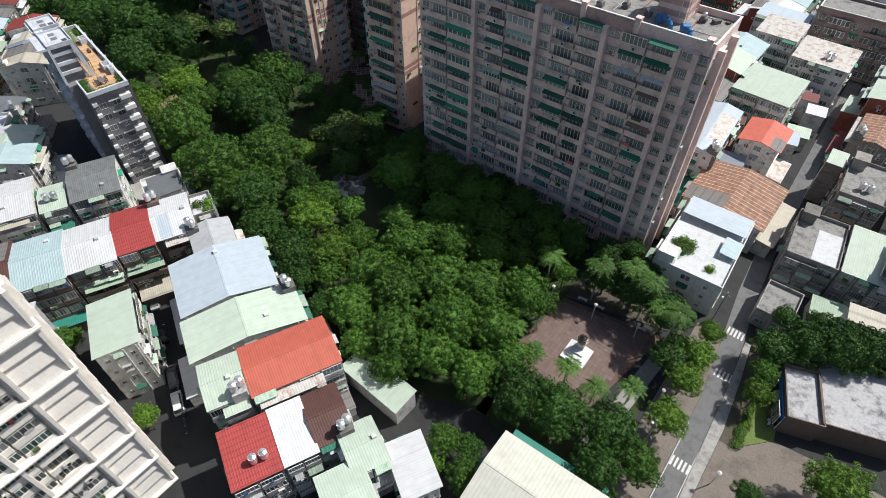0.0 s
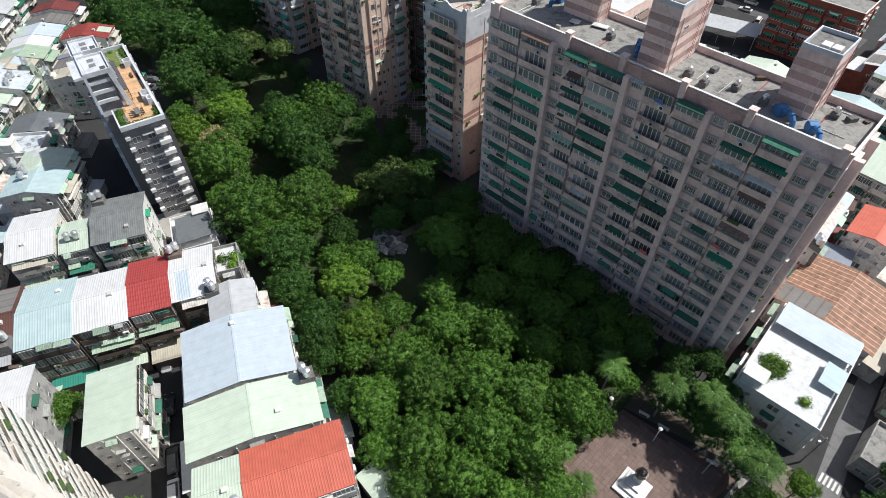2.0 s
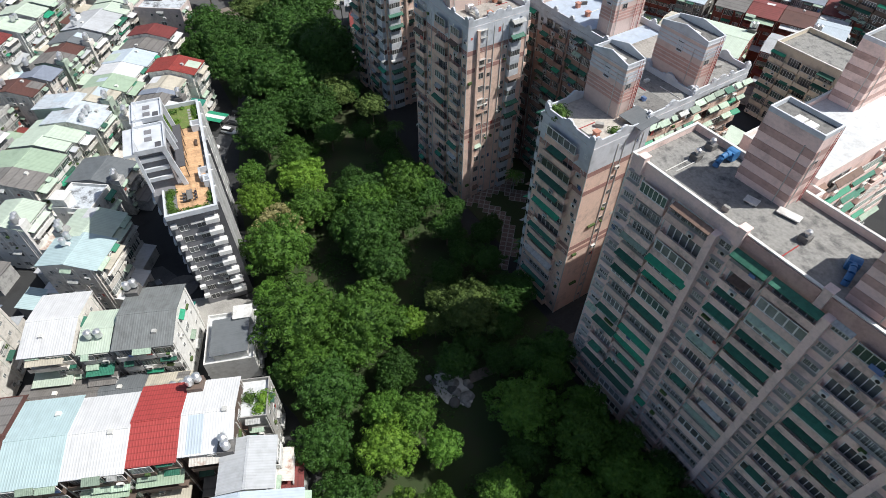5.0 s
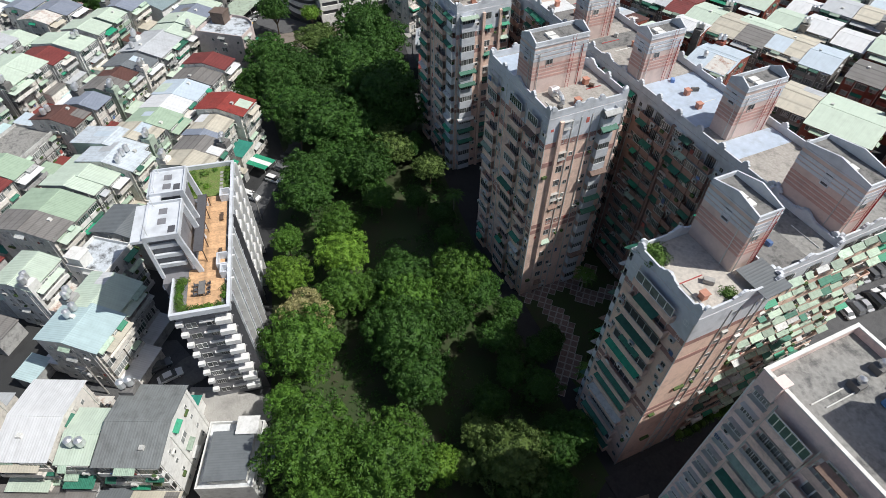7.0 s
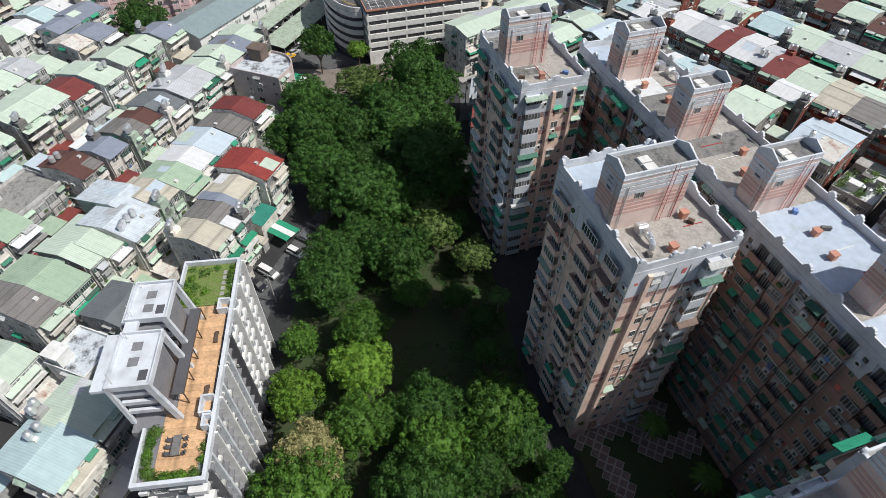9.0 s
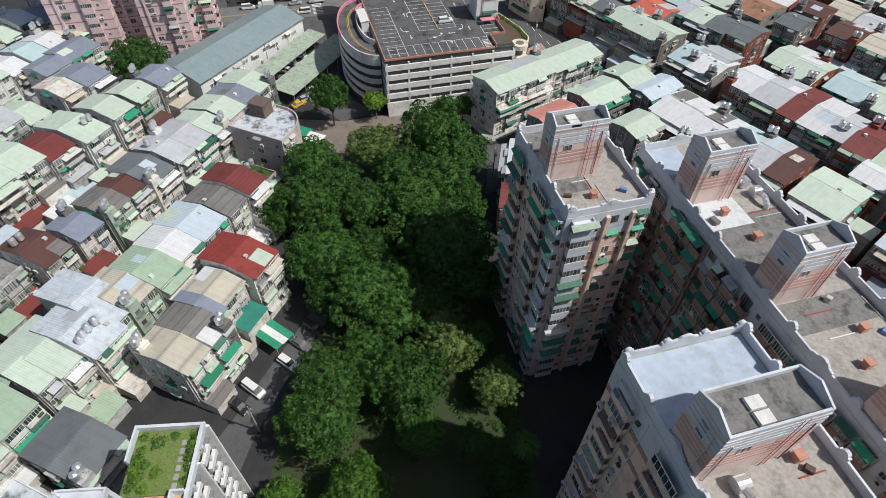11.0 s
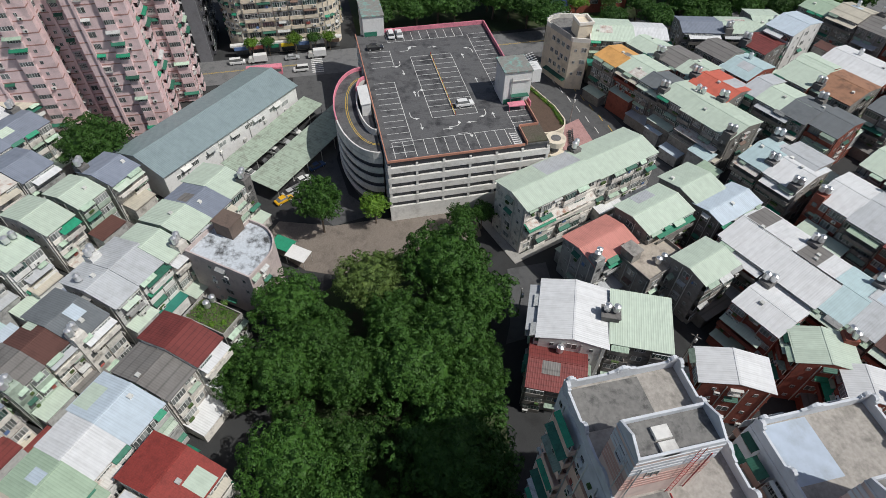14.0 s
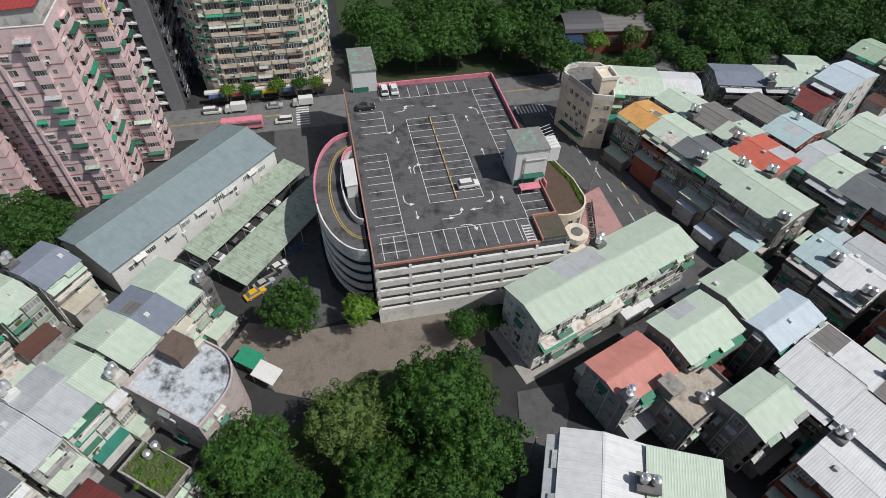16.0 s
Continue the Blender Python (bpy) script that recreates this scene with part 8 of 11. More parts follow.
house(-23.5, 22.8, -30, 9.1, 4.9, 10.0, "white", "wall_white", "mono", "-")
house(-77.4, 9.5, -25, 12.2, 6.4, 13.0, "lightgreen", "wall_cream", "mono", "+")
house(-7.2, 29.9, 2, 17.2, 11.3, 9.0, "ivory", "wall_cream", "gable", "-")
street_house = house(-6.7, 93.9, 92, 21.0, 13.3, 8.0, "white", "wall_white", "terrace", "+")
for x0, x1, y0, y1, z, r in ((4.2, 10.2, -6.4, 6.4, 9.3, "lightblue"), (-2.5, 2.6, -6.5, -3.2, 9.0, "cyan"), (-9.4, -6.2, 2.8, 6.2, 9.2, "lightgreen")):
    bm = bmesh.new()
    bm_profile(bm, [(y0, z), (y1, z + 0.3), (y1, z + 0.38), (y0, z + 0.08)], x0, x1)
    for px in (x0 + 0.2, x1 - 0.3):
        for py in (y0 + 0.2, y1 - 0.3):
            bm_box(bm, px, px + 0.1, py, py + 0.1, 8.05, z + 0.06)
    part("roof_canopy", bm, ROOF[r], street_house)
house(-6.9, 113.8, 88, 16.9, 16.5, 7.0, "lined", "wall_grey", "gable", "+")
house(-7.9, 133.5, 90, 10.9, 8.4, 11.0, "coral", "wall_cream", "gable", "+")
house(-13.4, 153.9, -4, 14.4, 13.3, 12.0, "lightgreen", "wall_cream", "mono", "-")
house(-19.7, 185.6, -2, 11.6, 10.8, 13.0, "rust2", "wall_white", "mono", "-")
house(-21.8, 195.8, -2, 14.4, 7.4, 12.5, "lightblue", "wall_white", "mono", "-")
house(-6.0, 179.4, -2, 14.7, 12.2, 12.0, "rust2", "wall_white", "mono", "-")
house(-18.9, 128.5, 92, 22.0, 7.1, 11.0, "lightblue", "wall_white", "gable", "-+")
corner_house = house(11.0, 108.4, 4, 9.4, 14.5, 8.0, "x", "wall_dim", "flat", "-")
bm = bmesh.new()
bm_box(bm, -0.2, 4.4, -6.9, 3.2, 8.06, 8.12)
part("roof_coating", bm, M["roof_white"], corner_house)
house(20.4, 108.4, 4, 8.8, 13.0, 9.0, "lightgreen", "wall_dim", "mono", "-")
house(10.1, 91.4, 0, 6.5, 8.7, 4.0, "x", "concrete", "flat", "-")
house(18.9, 73.3, -72, 10.6, 5.7, 4.5, "x", "wall_brown", "flat", "-")
house(26.6, 79.2, -72, 15.9, 13.3, 4.5, "x", "wall_brown", "flat", "-")
house(14.6, 128.6, 2, 9.0, 14.0, 11.0, "x", "wall_dim", "flat", "-")
house(7.6, 133.6, 0, 3.6, 4.6, 11.2, "lightgreen", "wall_dim", "mono", "")
house(-218.4, 53.4, 142, 6.2, 11.4, 13.0, "maroon", "wall_cream", "gable", "-")
house(-213.7, 49.4, 142, 6.3, 10.7, 12.0, "oldgrey", "wall_cream", "gable", "-")
house(-208.4, 44.6, 142, 7.3, 11.5, 12.0, "lightblue", "wall_grey", "gable", "-")
house(-203.3, 40.6, 142, 6.3, 10.3, 12.0, "white", "wall_white", "gable", "-")
house(-198.0, 37.1, 142, 6.6, 10.9, 12.0, "green", "wall_cream", "gable", "-")
house(-193.6, 32.4, 142, 6.4, 10.6, 12.0, "cream", "wall_green", "gable", "-")
house(-195.7, 53.8, 142, 7.6, 11.8, 13.0, "maroon2", "wall_cream", "gable", "-")
house(-189.9, 49.2, 142, 6.5, 7.8, 12.0, "cream", "wall_cream", "gable", "-")
house(-186.4, 46.8, 142, 2.5, 8.8, 12.0, "slateblue", "wall_grey", "gable", "-")
house(-182.3, 45.8, 142, 5.5, 10.8, 12.0, "oldgrey", "wall_white", "gable", "-")
house(-177.8, 42.4, 142, 5.7, 10.3, 12.0, "cream", "wall_cream", "gable", "-")
house(-192.9, 27.6, 142, 6.8, 16.9, 12.0, "bluewhite", "wall_green", "gable", "-")
house(-186.2, 27.2, 142, 7.1, 13.3, 12.0, "bluewhite", "wall_cream", "gable", "-")
house(-184.7, 22.2, 142, 7.7, 12.9, 11.0, "lightgreen", "wall_cream", "gable", "-")
house(-181.0, 18.2, 142, 3.7, 12.4, 11.0, "lightgreen", "wall_grey", "gable", "-")
house(-175.9, 14.6, 142, 6.8, 14.4, 11.0, "green", "wall_white", "gable", "-")
house(-171.0, 10.6, 142, 5.9, 14.5, 11.0, "oldgrey", "wall_cream", "gable", "-")
house(-166.2, 28.0, 142, 8.6, 11.5, 9.0, "dark", "wall_grey", "gable", "-")
house(-156.2, 23.0, 142, 7.9, 8.3, 11.0, "x", "wall_white", "flat", "-")
house(-139.2, 19.6, 142, 8.3, 10.8, 12.0, "cyan", "wall_cream", "gable", "-")
house(-145.3, 23.5, 142, 8.1, 9.4, 12.0, "lightgreen", "wall_grey", "gable", "-")
house(-156.8, 10.7, 142, 8.3, 7.5, 12.0, "lightgreen", "wall_white", "gable", "-")
house(-223.5, 30.5, 142, 5.8, 8.4, 12.0, "brown", "wall_cream", "gable", "-")
house(-218.7, 26.8, 142, 6.3, 8.9, 12.0, "oldgrey", "wall_green", "gable", "-")
house(-212.7, 22.6, 142, 6.1, 8.3, 12.0, "slateblue", "wall_cream", "gable", "-")
house(-227.9, 33.7, 142, 7.1, 11.8, 12.0, "dark", "wall_cream", "gable", "-")
house(-233.8, 38.1, 142, 5.5, 12.4, 12.0, "lightgrey", "wall_grey", "gable", "-")
house(-238.9, 42.0, 142, 7.1, 11.8, 12.0, "lightgrey", "wall_white", "gable", "-")
house(-242.6, 46.1, 142, 5.5, 11.6, 12.0, "lightgreen", "wall_cream", "gable", "-")
house(-248.3, 49.9, 142, 6.8, 11.6, 12.0, "lightgreen", "wall_green", "gable", "-")
house(-253.2, 53.8, 142, 6.1, 11.3, 12.0, "slateblue", "wall_cream", "gable", "-")
house(-258.6, 57.3, 142, 7.1, 11.7, 12.0, "lightgreen", "wall_cream", "gable", "-")
house(-241.6, 12.0, 142, 7.3, 10.8, 12.0, "maroon", "wall_grey", "gable", "-")
house(-248.1, 17.1, 142, 7.4, 15.2, 12.0, "lightgreen", "wall_white", "gable", "-")
house(-255.1, 23.2, 142, 6.8, 12.0, 12.0, "lightgreen", "wall_cream", "gable", "-")
house(-261.0, 28.9, 142, 7.1, 9.2, 12.0, "lightgreen", "wall_green", "gable", "-")
house(-267.3, 34.5, 142, 7.9, 9.4, 12.0, "slateblue", "wall_cream", "gable", "-")
house(-267.3, 10.6, 142, 6.2, 10.0, 12.0, "rust2", "wall_cream", "gable", "-")
house(-272.4, 15.7, 142, 7.9, 10.8, 12.0, "slateblue", "wall_grey", "gable", "-")
house(-279.4, 6.1, 142, 8.5, 8.1, 12.0, "slateblue", "wall_white", "gable", "-")
house(-287.4, 10.9, 142, 10.7, 10.0, 12.0, "slateblue", "wall_cream", "gable", "-")
long_house = house(-243.4, 126.2, 110, 20.0, 9.9, 13.2, "lightgreen", "wall_cream", "gable", "-")
bm = bmesh.new()
bm_box(bm, -9.8, -2.4, -6.3, -4.98, 6.2, 7.2)
part("planter_balcony", bm, M["wall_cream"], long_house)
bm = bmesh.new()
bm_profile(bm, [(-7.1, 8.2), (-4.98, 9.0), (-4.98, 9.08), (-7.1, 8.28)], -9.9, -2.6)
part("awning", bm, M["awning_bright"], long_house, "bright green sheet awning")
rl = random.Random(91)
bm = bmesh.new()
for i in range(260):
    x, y, z, a = rl.uniform(-9.7, -2.5), rl.uniform(-6.5, -5.2), rl.uniform(7.1, 7.9), rl.uniform(0, 6.28)
    r = rl.uniform(0.1, 0.24)
    bm.faces.new([bm.verts.new((x + r * math.cos(a + q), y + r * math.sin(a + q), z + rl.uniform(-0.1, 0.1))) for q in (0, 1.57, 3.14, 4.71)])
part("foliage", bm, M["plant"], long_house, "dense green balcony plants")
ob = thing("tank_platform", at(-208.6, 125.3, 0, 66), "dark concrete stair shaft carrying steel water tanks", "tank platform")
bm = bmesh.new()
bm_box(bm, -1.5, 1.5, -1.2, 1.2, 0, 12.4)
bm_box(bm, -1.7, 1.7, -1.4, 1.4, 12.4, 12.6)
part("shaft", bm, M["concrete_dark"], ob)
tank(-209.0, 124.6, 12.6)
tank(-208.4, 126.0, 12.6)
house(-249.9, 144.1, 110, 17.9, 9.9, 12.7, "lightgreen", "wall_cream", "gable", "-")
# grey wall chosen to paint in the shade on this house's sides
house(-227.3, 132.0, 110, 12.2, 8.3, 10.0, "salmon", "wall_grey", "gable", "-")
house(-231.7, 145.3, 110, 13.5, 8.8, 12.0, "lightgreen", "wall_dim", "gable", "-")
house(-236.9, 157.2, 110, 9.7, 10.3, 12.0, "lightgreen", "wall_dim", "gable", "-")
house(-230.0, 161.2, 110, 12.9, 6.6, 12.0, "lightblue", "wall_dim", "gable", "-")
house(-221.7, 140.7, 112, 11.4, 8.6, 9.0, "tan", "wall_dim", "flat", "-")
house(-216.4, 148.3, 110, 10.2, 7.4, 12.0, "lightgreen", "wall_dim", "gable", "-")
house(-219.8, 164.2, 22, 10.1, 14.5, 11.0, "white", "wall_dim", "gable", "-")
house(-210.2, 167.6, 22, 10.2, 13.5, 11.0, "white", "wall_dim", "gable", "-")
house(-204.6, 154.7, 22, 9.7, 8.2, 11.0, "white", "wall_brick", "gable", "-")
house(-210.9, 119.6, 156, 13.2, 11.2, 11.0, "white", "wall_white", "gable", "+")
house(-206.6, 130.3, 66, 10.8, 10.6, 11.0, "lightgreen", "wall_dim", "mono", "-")
house(-203.2, 114.1, 66, 10.0, 9.4, 8.0, "maroon", "wall_dim", "gable", "-")
house(-305.2, 168.0, 74, 13.4, 12.7, 12.0, "lightgreen", "wall_dim", "gable", "-")
house(-302.1, 179.3, 74, 10.0, 9.4, 12.0, "white", "wall_dim", "gable", "-")
house(-294.0, 176.1, 22, 10.2, 8.9, 12.0, "lightgreen", "wall_dim", "gable", "-")
house(-290.6, 164.2, 22, 8.3, 9.6, 12.0, "orange", "wall_dim", "gable", "-")
house(-283.4, 168.3, 22, 9.7, 10.1, 12.0, "lightgreen", "wall_brick", "gable", "-")
house(-275.6, 170.6, 22, 8.4, 9.0, 12.0, "dark", "wall_dim", "gable", "-")
house(-269.3, 173.3, 22, 8.1, 10.7, 12.0, "lightgreen", "wall_dim", "gable", "-")
house(-258.7, 177.0, 22, 15.0, 11.8, 12.0, "lightgreen", "wall_dim", "gable", "-")
house(-286.5, 180.6, 22, 8.9, 9.9, 12.0, "oldgrey", "wall_dim", "gable", "-")
house(-279.9, 183.0, 22, 7.0, 10.0, 12.0, "lightgreen", "wall_brick", "gable", "-")
house(-270.8, 184.0, 22, 12.0, 12.3, 12.0, "coral", "wall_dim", "gable", "-")
house(-303.0, 196.4, 76, 12.9, 9.4, 12.0, "slateblue", "wall_dim", "gable", "-")
house(-300.4, 207.9, 76, 11.8, 9.6, 12.0, "lightgreen", "wall_dim", "gable", "-")
house(-302.1, 217.9, 76, 9.4, 13.0, 12.0, "lightgreen", "wall_dim", "gable", "-")
house(-293.0, 220.6, 22, 8.9, 14.5, 15.0, "lightblue", "wall_white", "gable", "-")
house(-288.2, 194.6, 22, 9.7, 9.1, 12.0, "oldgrey", "wall_dim", "gable", "-")
house(-289.2, 209.6, 22, 8.6, 11.3, 12.0, "maroon", "wall_dim", "gable", "-")
house(-268.9, 195.6, 22, 4.9, 12.7, 12.0, "lightgrey", "wall_dim", "gable", "-")
house(-260.9, 198.0, 22, 11.9, 11.5, 12.0, "lightgreen", "wall_dim", "gable", "-")
house(-275.3, 216.6, 22, 9.8, 9.5, 12.0, "lightgreen", "wall_brick", "gable", "-")
house(-243.0, 179.7, 22, 6.6, 12.6, 12.0, "cyan", "wall_dim", "gable", "-")
house(-236.0, 182.2, 22, 8.3, 12.4, 12.0, "white", "wall_dim", "gable", "-")
house(-220.6, 164.1, 22, 10.9, 14.0, 11.0, "white", "wall_brick", "gable", "-")
house(-210.3, 167.5, 22, 10.7, 14.4, 11.0, "white", "wall_dim", "gable", "-")
house(-204.0, 170.6, 22, 6.6, 13.7, 11.0, "cyan", "wall_brick", "gable", "-")
house(-199.5, 173.7, 22, 5.9, 13.9, 11.0, "lightgrey", "wall_dim", "gable", "-")
house(-194.0, 175.4, 22, 5.5, 13.8, 11.0, "brown", "wall_brick", "gable", "-")
house(-238.8, 184.7, 22, 8.8, 13.4, 12.0, "lightgrey", "wall_dim", "gable", "-")
house(-227.1, 188.4, 22, 8.0, 13.4, 12.0, "white", "wall_brick", "gable", "-")
house(-219.9, 191.8, 22, 8.2, 15.7, 12.0, "lightgrey", "wall_dim", "gable", "-")
house(-213.5, 194.0, 22, 5.3, 17.5, 12.0, "maroon", "wall_brick", "gable", "-")
house(-207.5, 196.1, 22, 7.1, 17.2, 12.0, "white", "wall_dim", "gable", "-")
house(-272.6, 212.1, 22, 9.6, 16.5, 12.0, "lightgreen", "wall_brick", "gable", "-")
house(-263.9, 217.3, 22, 10.7, 15.0, 12.0, "rust", "wall_dim", "gable", "-")
house(-272.5, 229.0, 22, 17.7, 13.4, 12.0, "white", "wall_brick", "gable", "-")
house(-235.2, 205.4, 22, 6.0, 13.3, 12.0, "lightgreen", "wall_dim", "gable", "-")
house(-229.6, 207.7, 22, 6.3, 13.2, 12.0, "white", "wall_brick", "gable", "-")
house(-256.7, 199.8, 22, 7.1, 12.1, 12.0, "dark", "wall_dim", "gable", "-")
house(-250.4, 203.7, 22, 7.7, 11.7, 12.0, "dark", "wall_brick", "gable", "-")
house(-252.9, 222.3, 22, 8.1, 10.0, 12.0, "dark", "wall_dim", "gable", "-")
house(-258.8, 234.9, 22, 9.1, 9.5, 12.0, "brown", "wall_brick", "gable", "-")
house(-204.1, 196.6, 22, 9.9, 13.6, 12.0, "lightgrey", "wall_dim", "gable", "-")
house(-196.0, 198.3, 22, 6.8, 13.8, 12.0, "maroon", "wall_brick", "gable", "-")
house(-187.6, 199.7, 22, 9.3, 15.3, 12.0, "lightgreen", "wall_dim", "gable", "-")
house(-179.1, 201.9, 22, 8.3, 15.8, 12.0, "cream", "wall_brick", "gable", "-")
house(-171.4, 205.1, 22, 8.5, 14.9, 12.0, "oldgrey", "wall_dim", "gable", "-")
house(-227.4, 207.1, 22, 8.6, 14.4, 12.0, "lightgreen", "wall_brick", "gable", "-")
house(-217.3, 212.8, 22, 10.5, 13.4, 12.0, "cyan", "wall_dim", "gable", "-")
house(-207.4, 216.4, 22, 10.7, 13.0, 12.0, "lightgreen", "wall_brick", "gable", "-")
house(-197.4, 219.7, 22, 10.4, 13.3, 12.0, "lightgrey", "wall_dim", "gable", "-")
house(-188.8, 223.6, 22, 8.4, 13.6, 12.0, "lightgreen", "wall_brick", "gable", "-")
house(-183.0, 176.4, 22, 11.3, 14.0, 12.0, "lightgreen", "wall_dim", "gable", "-")
house(-165.1, 185.3, 22, 10.1, 13.5, 12.0, "lightblue", "wall_brick", "gable", "-")
house(-141.3, 188.4, 22, 9.5, 13.8, 12.0, "cream", "wall_dim", "gable", "-")
house(-129.2, 192.6, 22, 15.7, 17.5, 12.0, "lightgreen", "wall_brick", "gable", "-")
house(-165.5, 183.0, 22, 11.7, 13.2, 12.0, "lightblue", "wall_dim", "gable", "-")
house(-184.3, 191.0, 22, 10.4, 8.5, 12.0, "white", "wall_brick", "gable", "-")
house(-174.9, 208.5, 22, 11.2, 11.3, 12.0, "lightgreen", "wall_dim", "gable", "-")
house(-163.4, 209.7, 22, 11.9, 14.1, 12.0, "cream", "wall_brick", "gable", "-")
house(-153.2, 211.6, 22, 9.0, 14.8, 12.0, "lightblue", "wall_dim", "gable", "-")
house(-114.0, 9.7, 65, 12.9, 5.0, 5.0, "oldgrey", "wall_grey", "gable", "-")
house(-109.7, 18.8, 65, 7.7, 4.5, 5.0, "dark", "wall_grey", "gable", "-")
house(-106.3, 25.6, 65, 7.4, 4.2, 5.0, "cream", "wall_grey", "gable", "-")
house(-233.2, 1.5, 142, 9.7, 12.8, 12.5, "lightgreen", "wall_cream", "gable", "-")
house(-238.6, 5.9, 142, 6.7, 13.5, 12.5, "lightgreen", "wall_cream", "gable", "-")
house(-205.3, 5.8, 142, 12.1, 10.9, 9.0, "x", "wall_grey", "flat", "-")
house(-194.3, 140.8, 157, 6.9, 10.8, 11.5, "white", "wall_brick", "gable", "+")
house(-194.7, 158.0, 157, 7.6, 9.5, 11.5, "lightgreen", "wall_brick", "gable", "+")
house(-187.0, 160.6, 157, 7.1, 6.7, 11.5, "white", "wall_brick", "gable", "+")
house(-227.1, 56.4, 142, 5.3, 9.3, 6.0, "x", "concrete", "terrace", "-")
house(-54.3, 14.1, 65, 6.4, 7.4, 13.0, "lightgreen", "wall_grey", "gable", "-", True)
house(-171.8, -12.0, 142, 6.4, 11.5, 12.6, "lightgrey", "wall_cream", "gable", "-")
house(-177.0, -7.9, 142, 6.4, 11.5, 11.0, "cyan", "wall_grey", "gable", "-")
house(-182.2, -3.9, 142, 6.4, 11.5, 10.0, "maroon", "wall_cream", "gable", "-")
house(-187.4, 0.2, 142, 6.4, 11.5, 12.0, "maroon", "wall_cream", "gable", "-")
house(-192.6, 4.3, 142, 6.4, 11.5, 12.0, "green", "wall_grey", "gable", "-")
house(-208.2, 16.4, 142, 6.4, 11.5, 12.0, "brown", "wall_cream", "gable", "-")
house(-208.8, -16.4, 142, 6.4, 11.5, 12.6, "lightgrey", "wall_cream", "gable", "-")
house(-214.0, -12.3, 142, 6.4, 11.5, 12.0, "white", "wall_grey", "gable", "-")
house(-219.2, -8.3, 142, 6.4, 11.5, 12.0, "lightgreen", "wall_cream", "gable", "-")
house(-224.4, -4.2, 142, 6.4, 11.5, 12.0, "lightgreen", "wall_grey", "gable", "-")
house(-229.4, -21.4, 142, 6.4, 11.5, 12.6, "lightgreen", "wall_white", "gable", "-")
house(-234.6, -17.4, 142, 6.4, 11.5, 11.0, "green", "wall_cream", "gable", "-")
house(-239.8, -13.3, 142, 6.4, 11.5, 10.0, "lightgreen", "wall_cream", "gable", "-")
house(-245.0, -9.2, 142, 6.4, 11.5, 10.0, "white", "wall_cream", "gable", "-")
house(-250.2, -5.2, 142, 6.4, 11.5, 12.6, "lightgreen", "wall_white", "gable", "-")
house(-255.4, -1.1, 142, 6.4, 11.5, 12.6, "lightgrey", "wall_grey", "gable", "-")
house(-260.6, 3.0, 142, 6.4, 11.5, 10.0, "lightgreen", "wall_grey", "gable", "-")
house(-252.5, -29.5, 142, 6.4, 11.5, 11.0, "white", "wall_cream", "gable", "-")
house(-257.7, -25.4, 142, 6.4, 11.5, 12.0, "lightblue", "wall_cream", "gable", "-")
house(-262.9, -21.3, 142, 6.4, 11.5, 12.0, "lightgreen", "wall_grey", "gable", "-")
house(-268.1, -17.3, 142, 6.4, 11.5, 12.6, "lightgreen", "wall_white", "gable", "-")
house(-273.3, -13.2, 142, 6.4, 11.5, 13.2, "lightgreen", "wall_white", "gable", "-")
house(-278.5, -9.1, 142, 6.4, 11.5, 12.0, "lightgreen", "wall_white", "gable", "-")
house(-283.7, -5.1, 142, 6.4, 11.5, 11.0, "white", "wall_grey", "gable", "-")
house(-288.9, -1.0, 142, 6.4, 11.5, 12.0, "cyan", "wall_grey", "gable", "-")
house(-294.1, 3.1, 142, 6.4, 11.5, 12.0, "white", "wall_grey", "gable", "-")
house(-299.3, 7.1, 142, 6.4, 11.5, 12.0, "cream", "wall_white", "gable", "-")
house(-280.4, -33.0, 142, 6.4, 11.5, 11.0, "lightgreen", "wall_grey", "gable", "-")
house(-285.6, -29.0, 142, 6.4, 11.5, 10.0, "cream", "wall_white", "gable", "-")
house(-290.8, -24.9, 142, 6.4, 11.5, 11.0, "lightgreen", "wall_cream", "gable", "-")
house(-296.0, -20.8, 142, 6.4, 11.5, 11.0, "oldgrey", "wall_white", "gable", "-")
house(-301.2, -16.8, 142, 6.4, 11.5, 12.6, "brown", "wall_cream", "gable", "-")
house(-306.4, -12.7, 142, 6.4, 11.5, 10.0, "lightgreen", "wall_cream", "gable", "-")
house(-311.6, -8.6, 142, 6.4, 11.5, 12.0, "lightblue", "wall_cream", "gable", "-")
house(-316.8, -4.6, 142, 6.4, 11.5, 10.0, "slateblue", "wall_cream", "gable", "-")
house(-322.0, -0.5, 142, 6.4, 11.5, 12.6, "lightgreen", "wall_grey", "gable", "-")
house(-94.1, -15.7, 65, 7.3, 11.5, 12.6, "slateblue", "wall_grey", "gable", "-")
house(-91.0, -8.9, 65, 7.3, 11.5, 12.0, "brown", "wall_cream", "gable", "-")
house(-87.8, -2.1, 65, 7.3, 11.5, 13.2, "white", "wall_grey", "gable", "-")
house(-108.6, -8.9, 65, 7.3, 11.5, 10.0, "maroon", "wall_cream", "gable", "-")
house(-131.7, -6.4, 65, 7.3, 11.5, 12.6, "lightgrey", "wall_grey", "gable", "-")
house(-128.6, 0.4, 65, 7.3, 11.5, 12.0, "slateblue", "wall_cream", "gable", "-")
house(-141.6, 215.2, 22, 9.4, 12.0, 12.6, "oldgrey", "wall_brick", "gable", "-")
house(-132.7, 218.8, 22, 9.4, 12.0, 12.6, "maroon", "wall_brick", "gable", "-")
house(-123.8, 222.4, 22, 9.4, 12.0, 12.6, "brown", "wall_brick", "gable", "-")
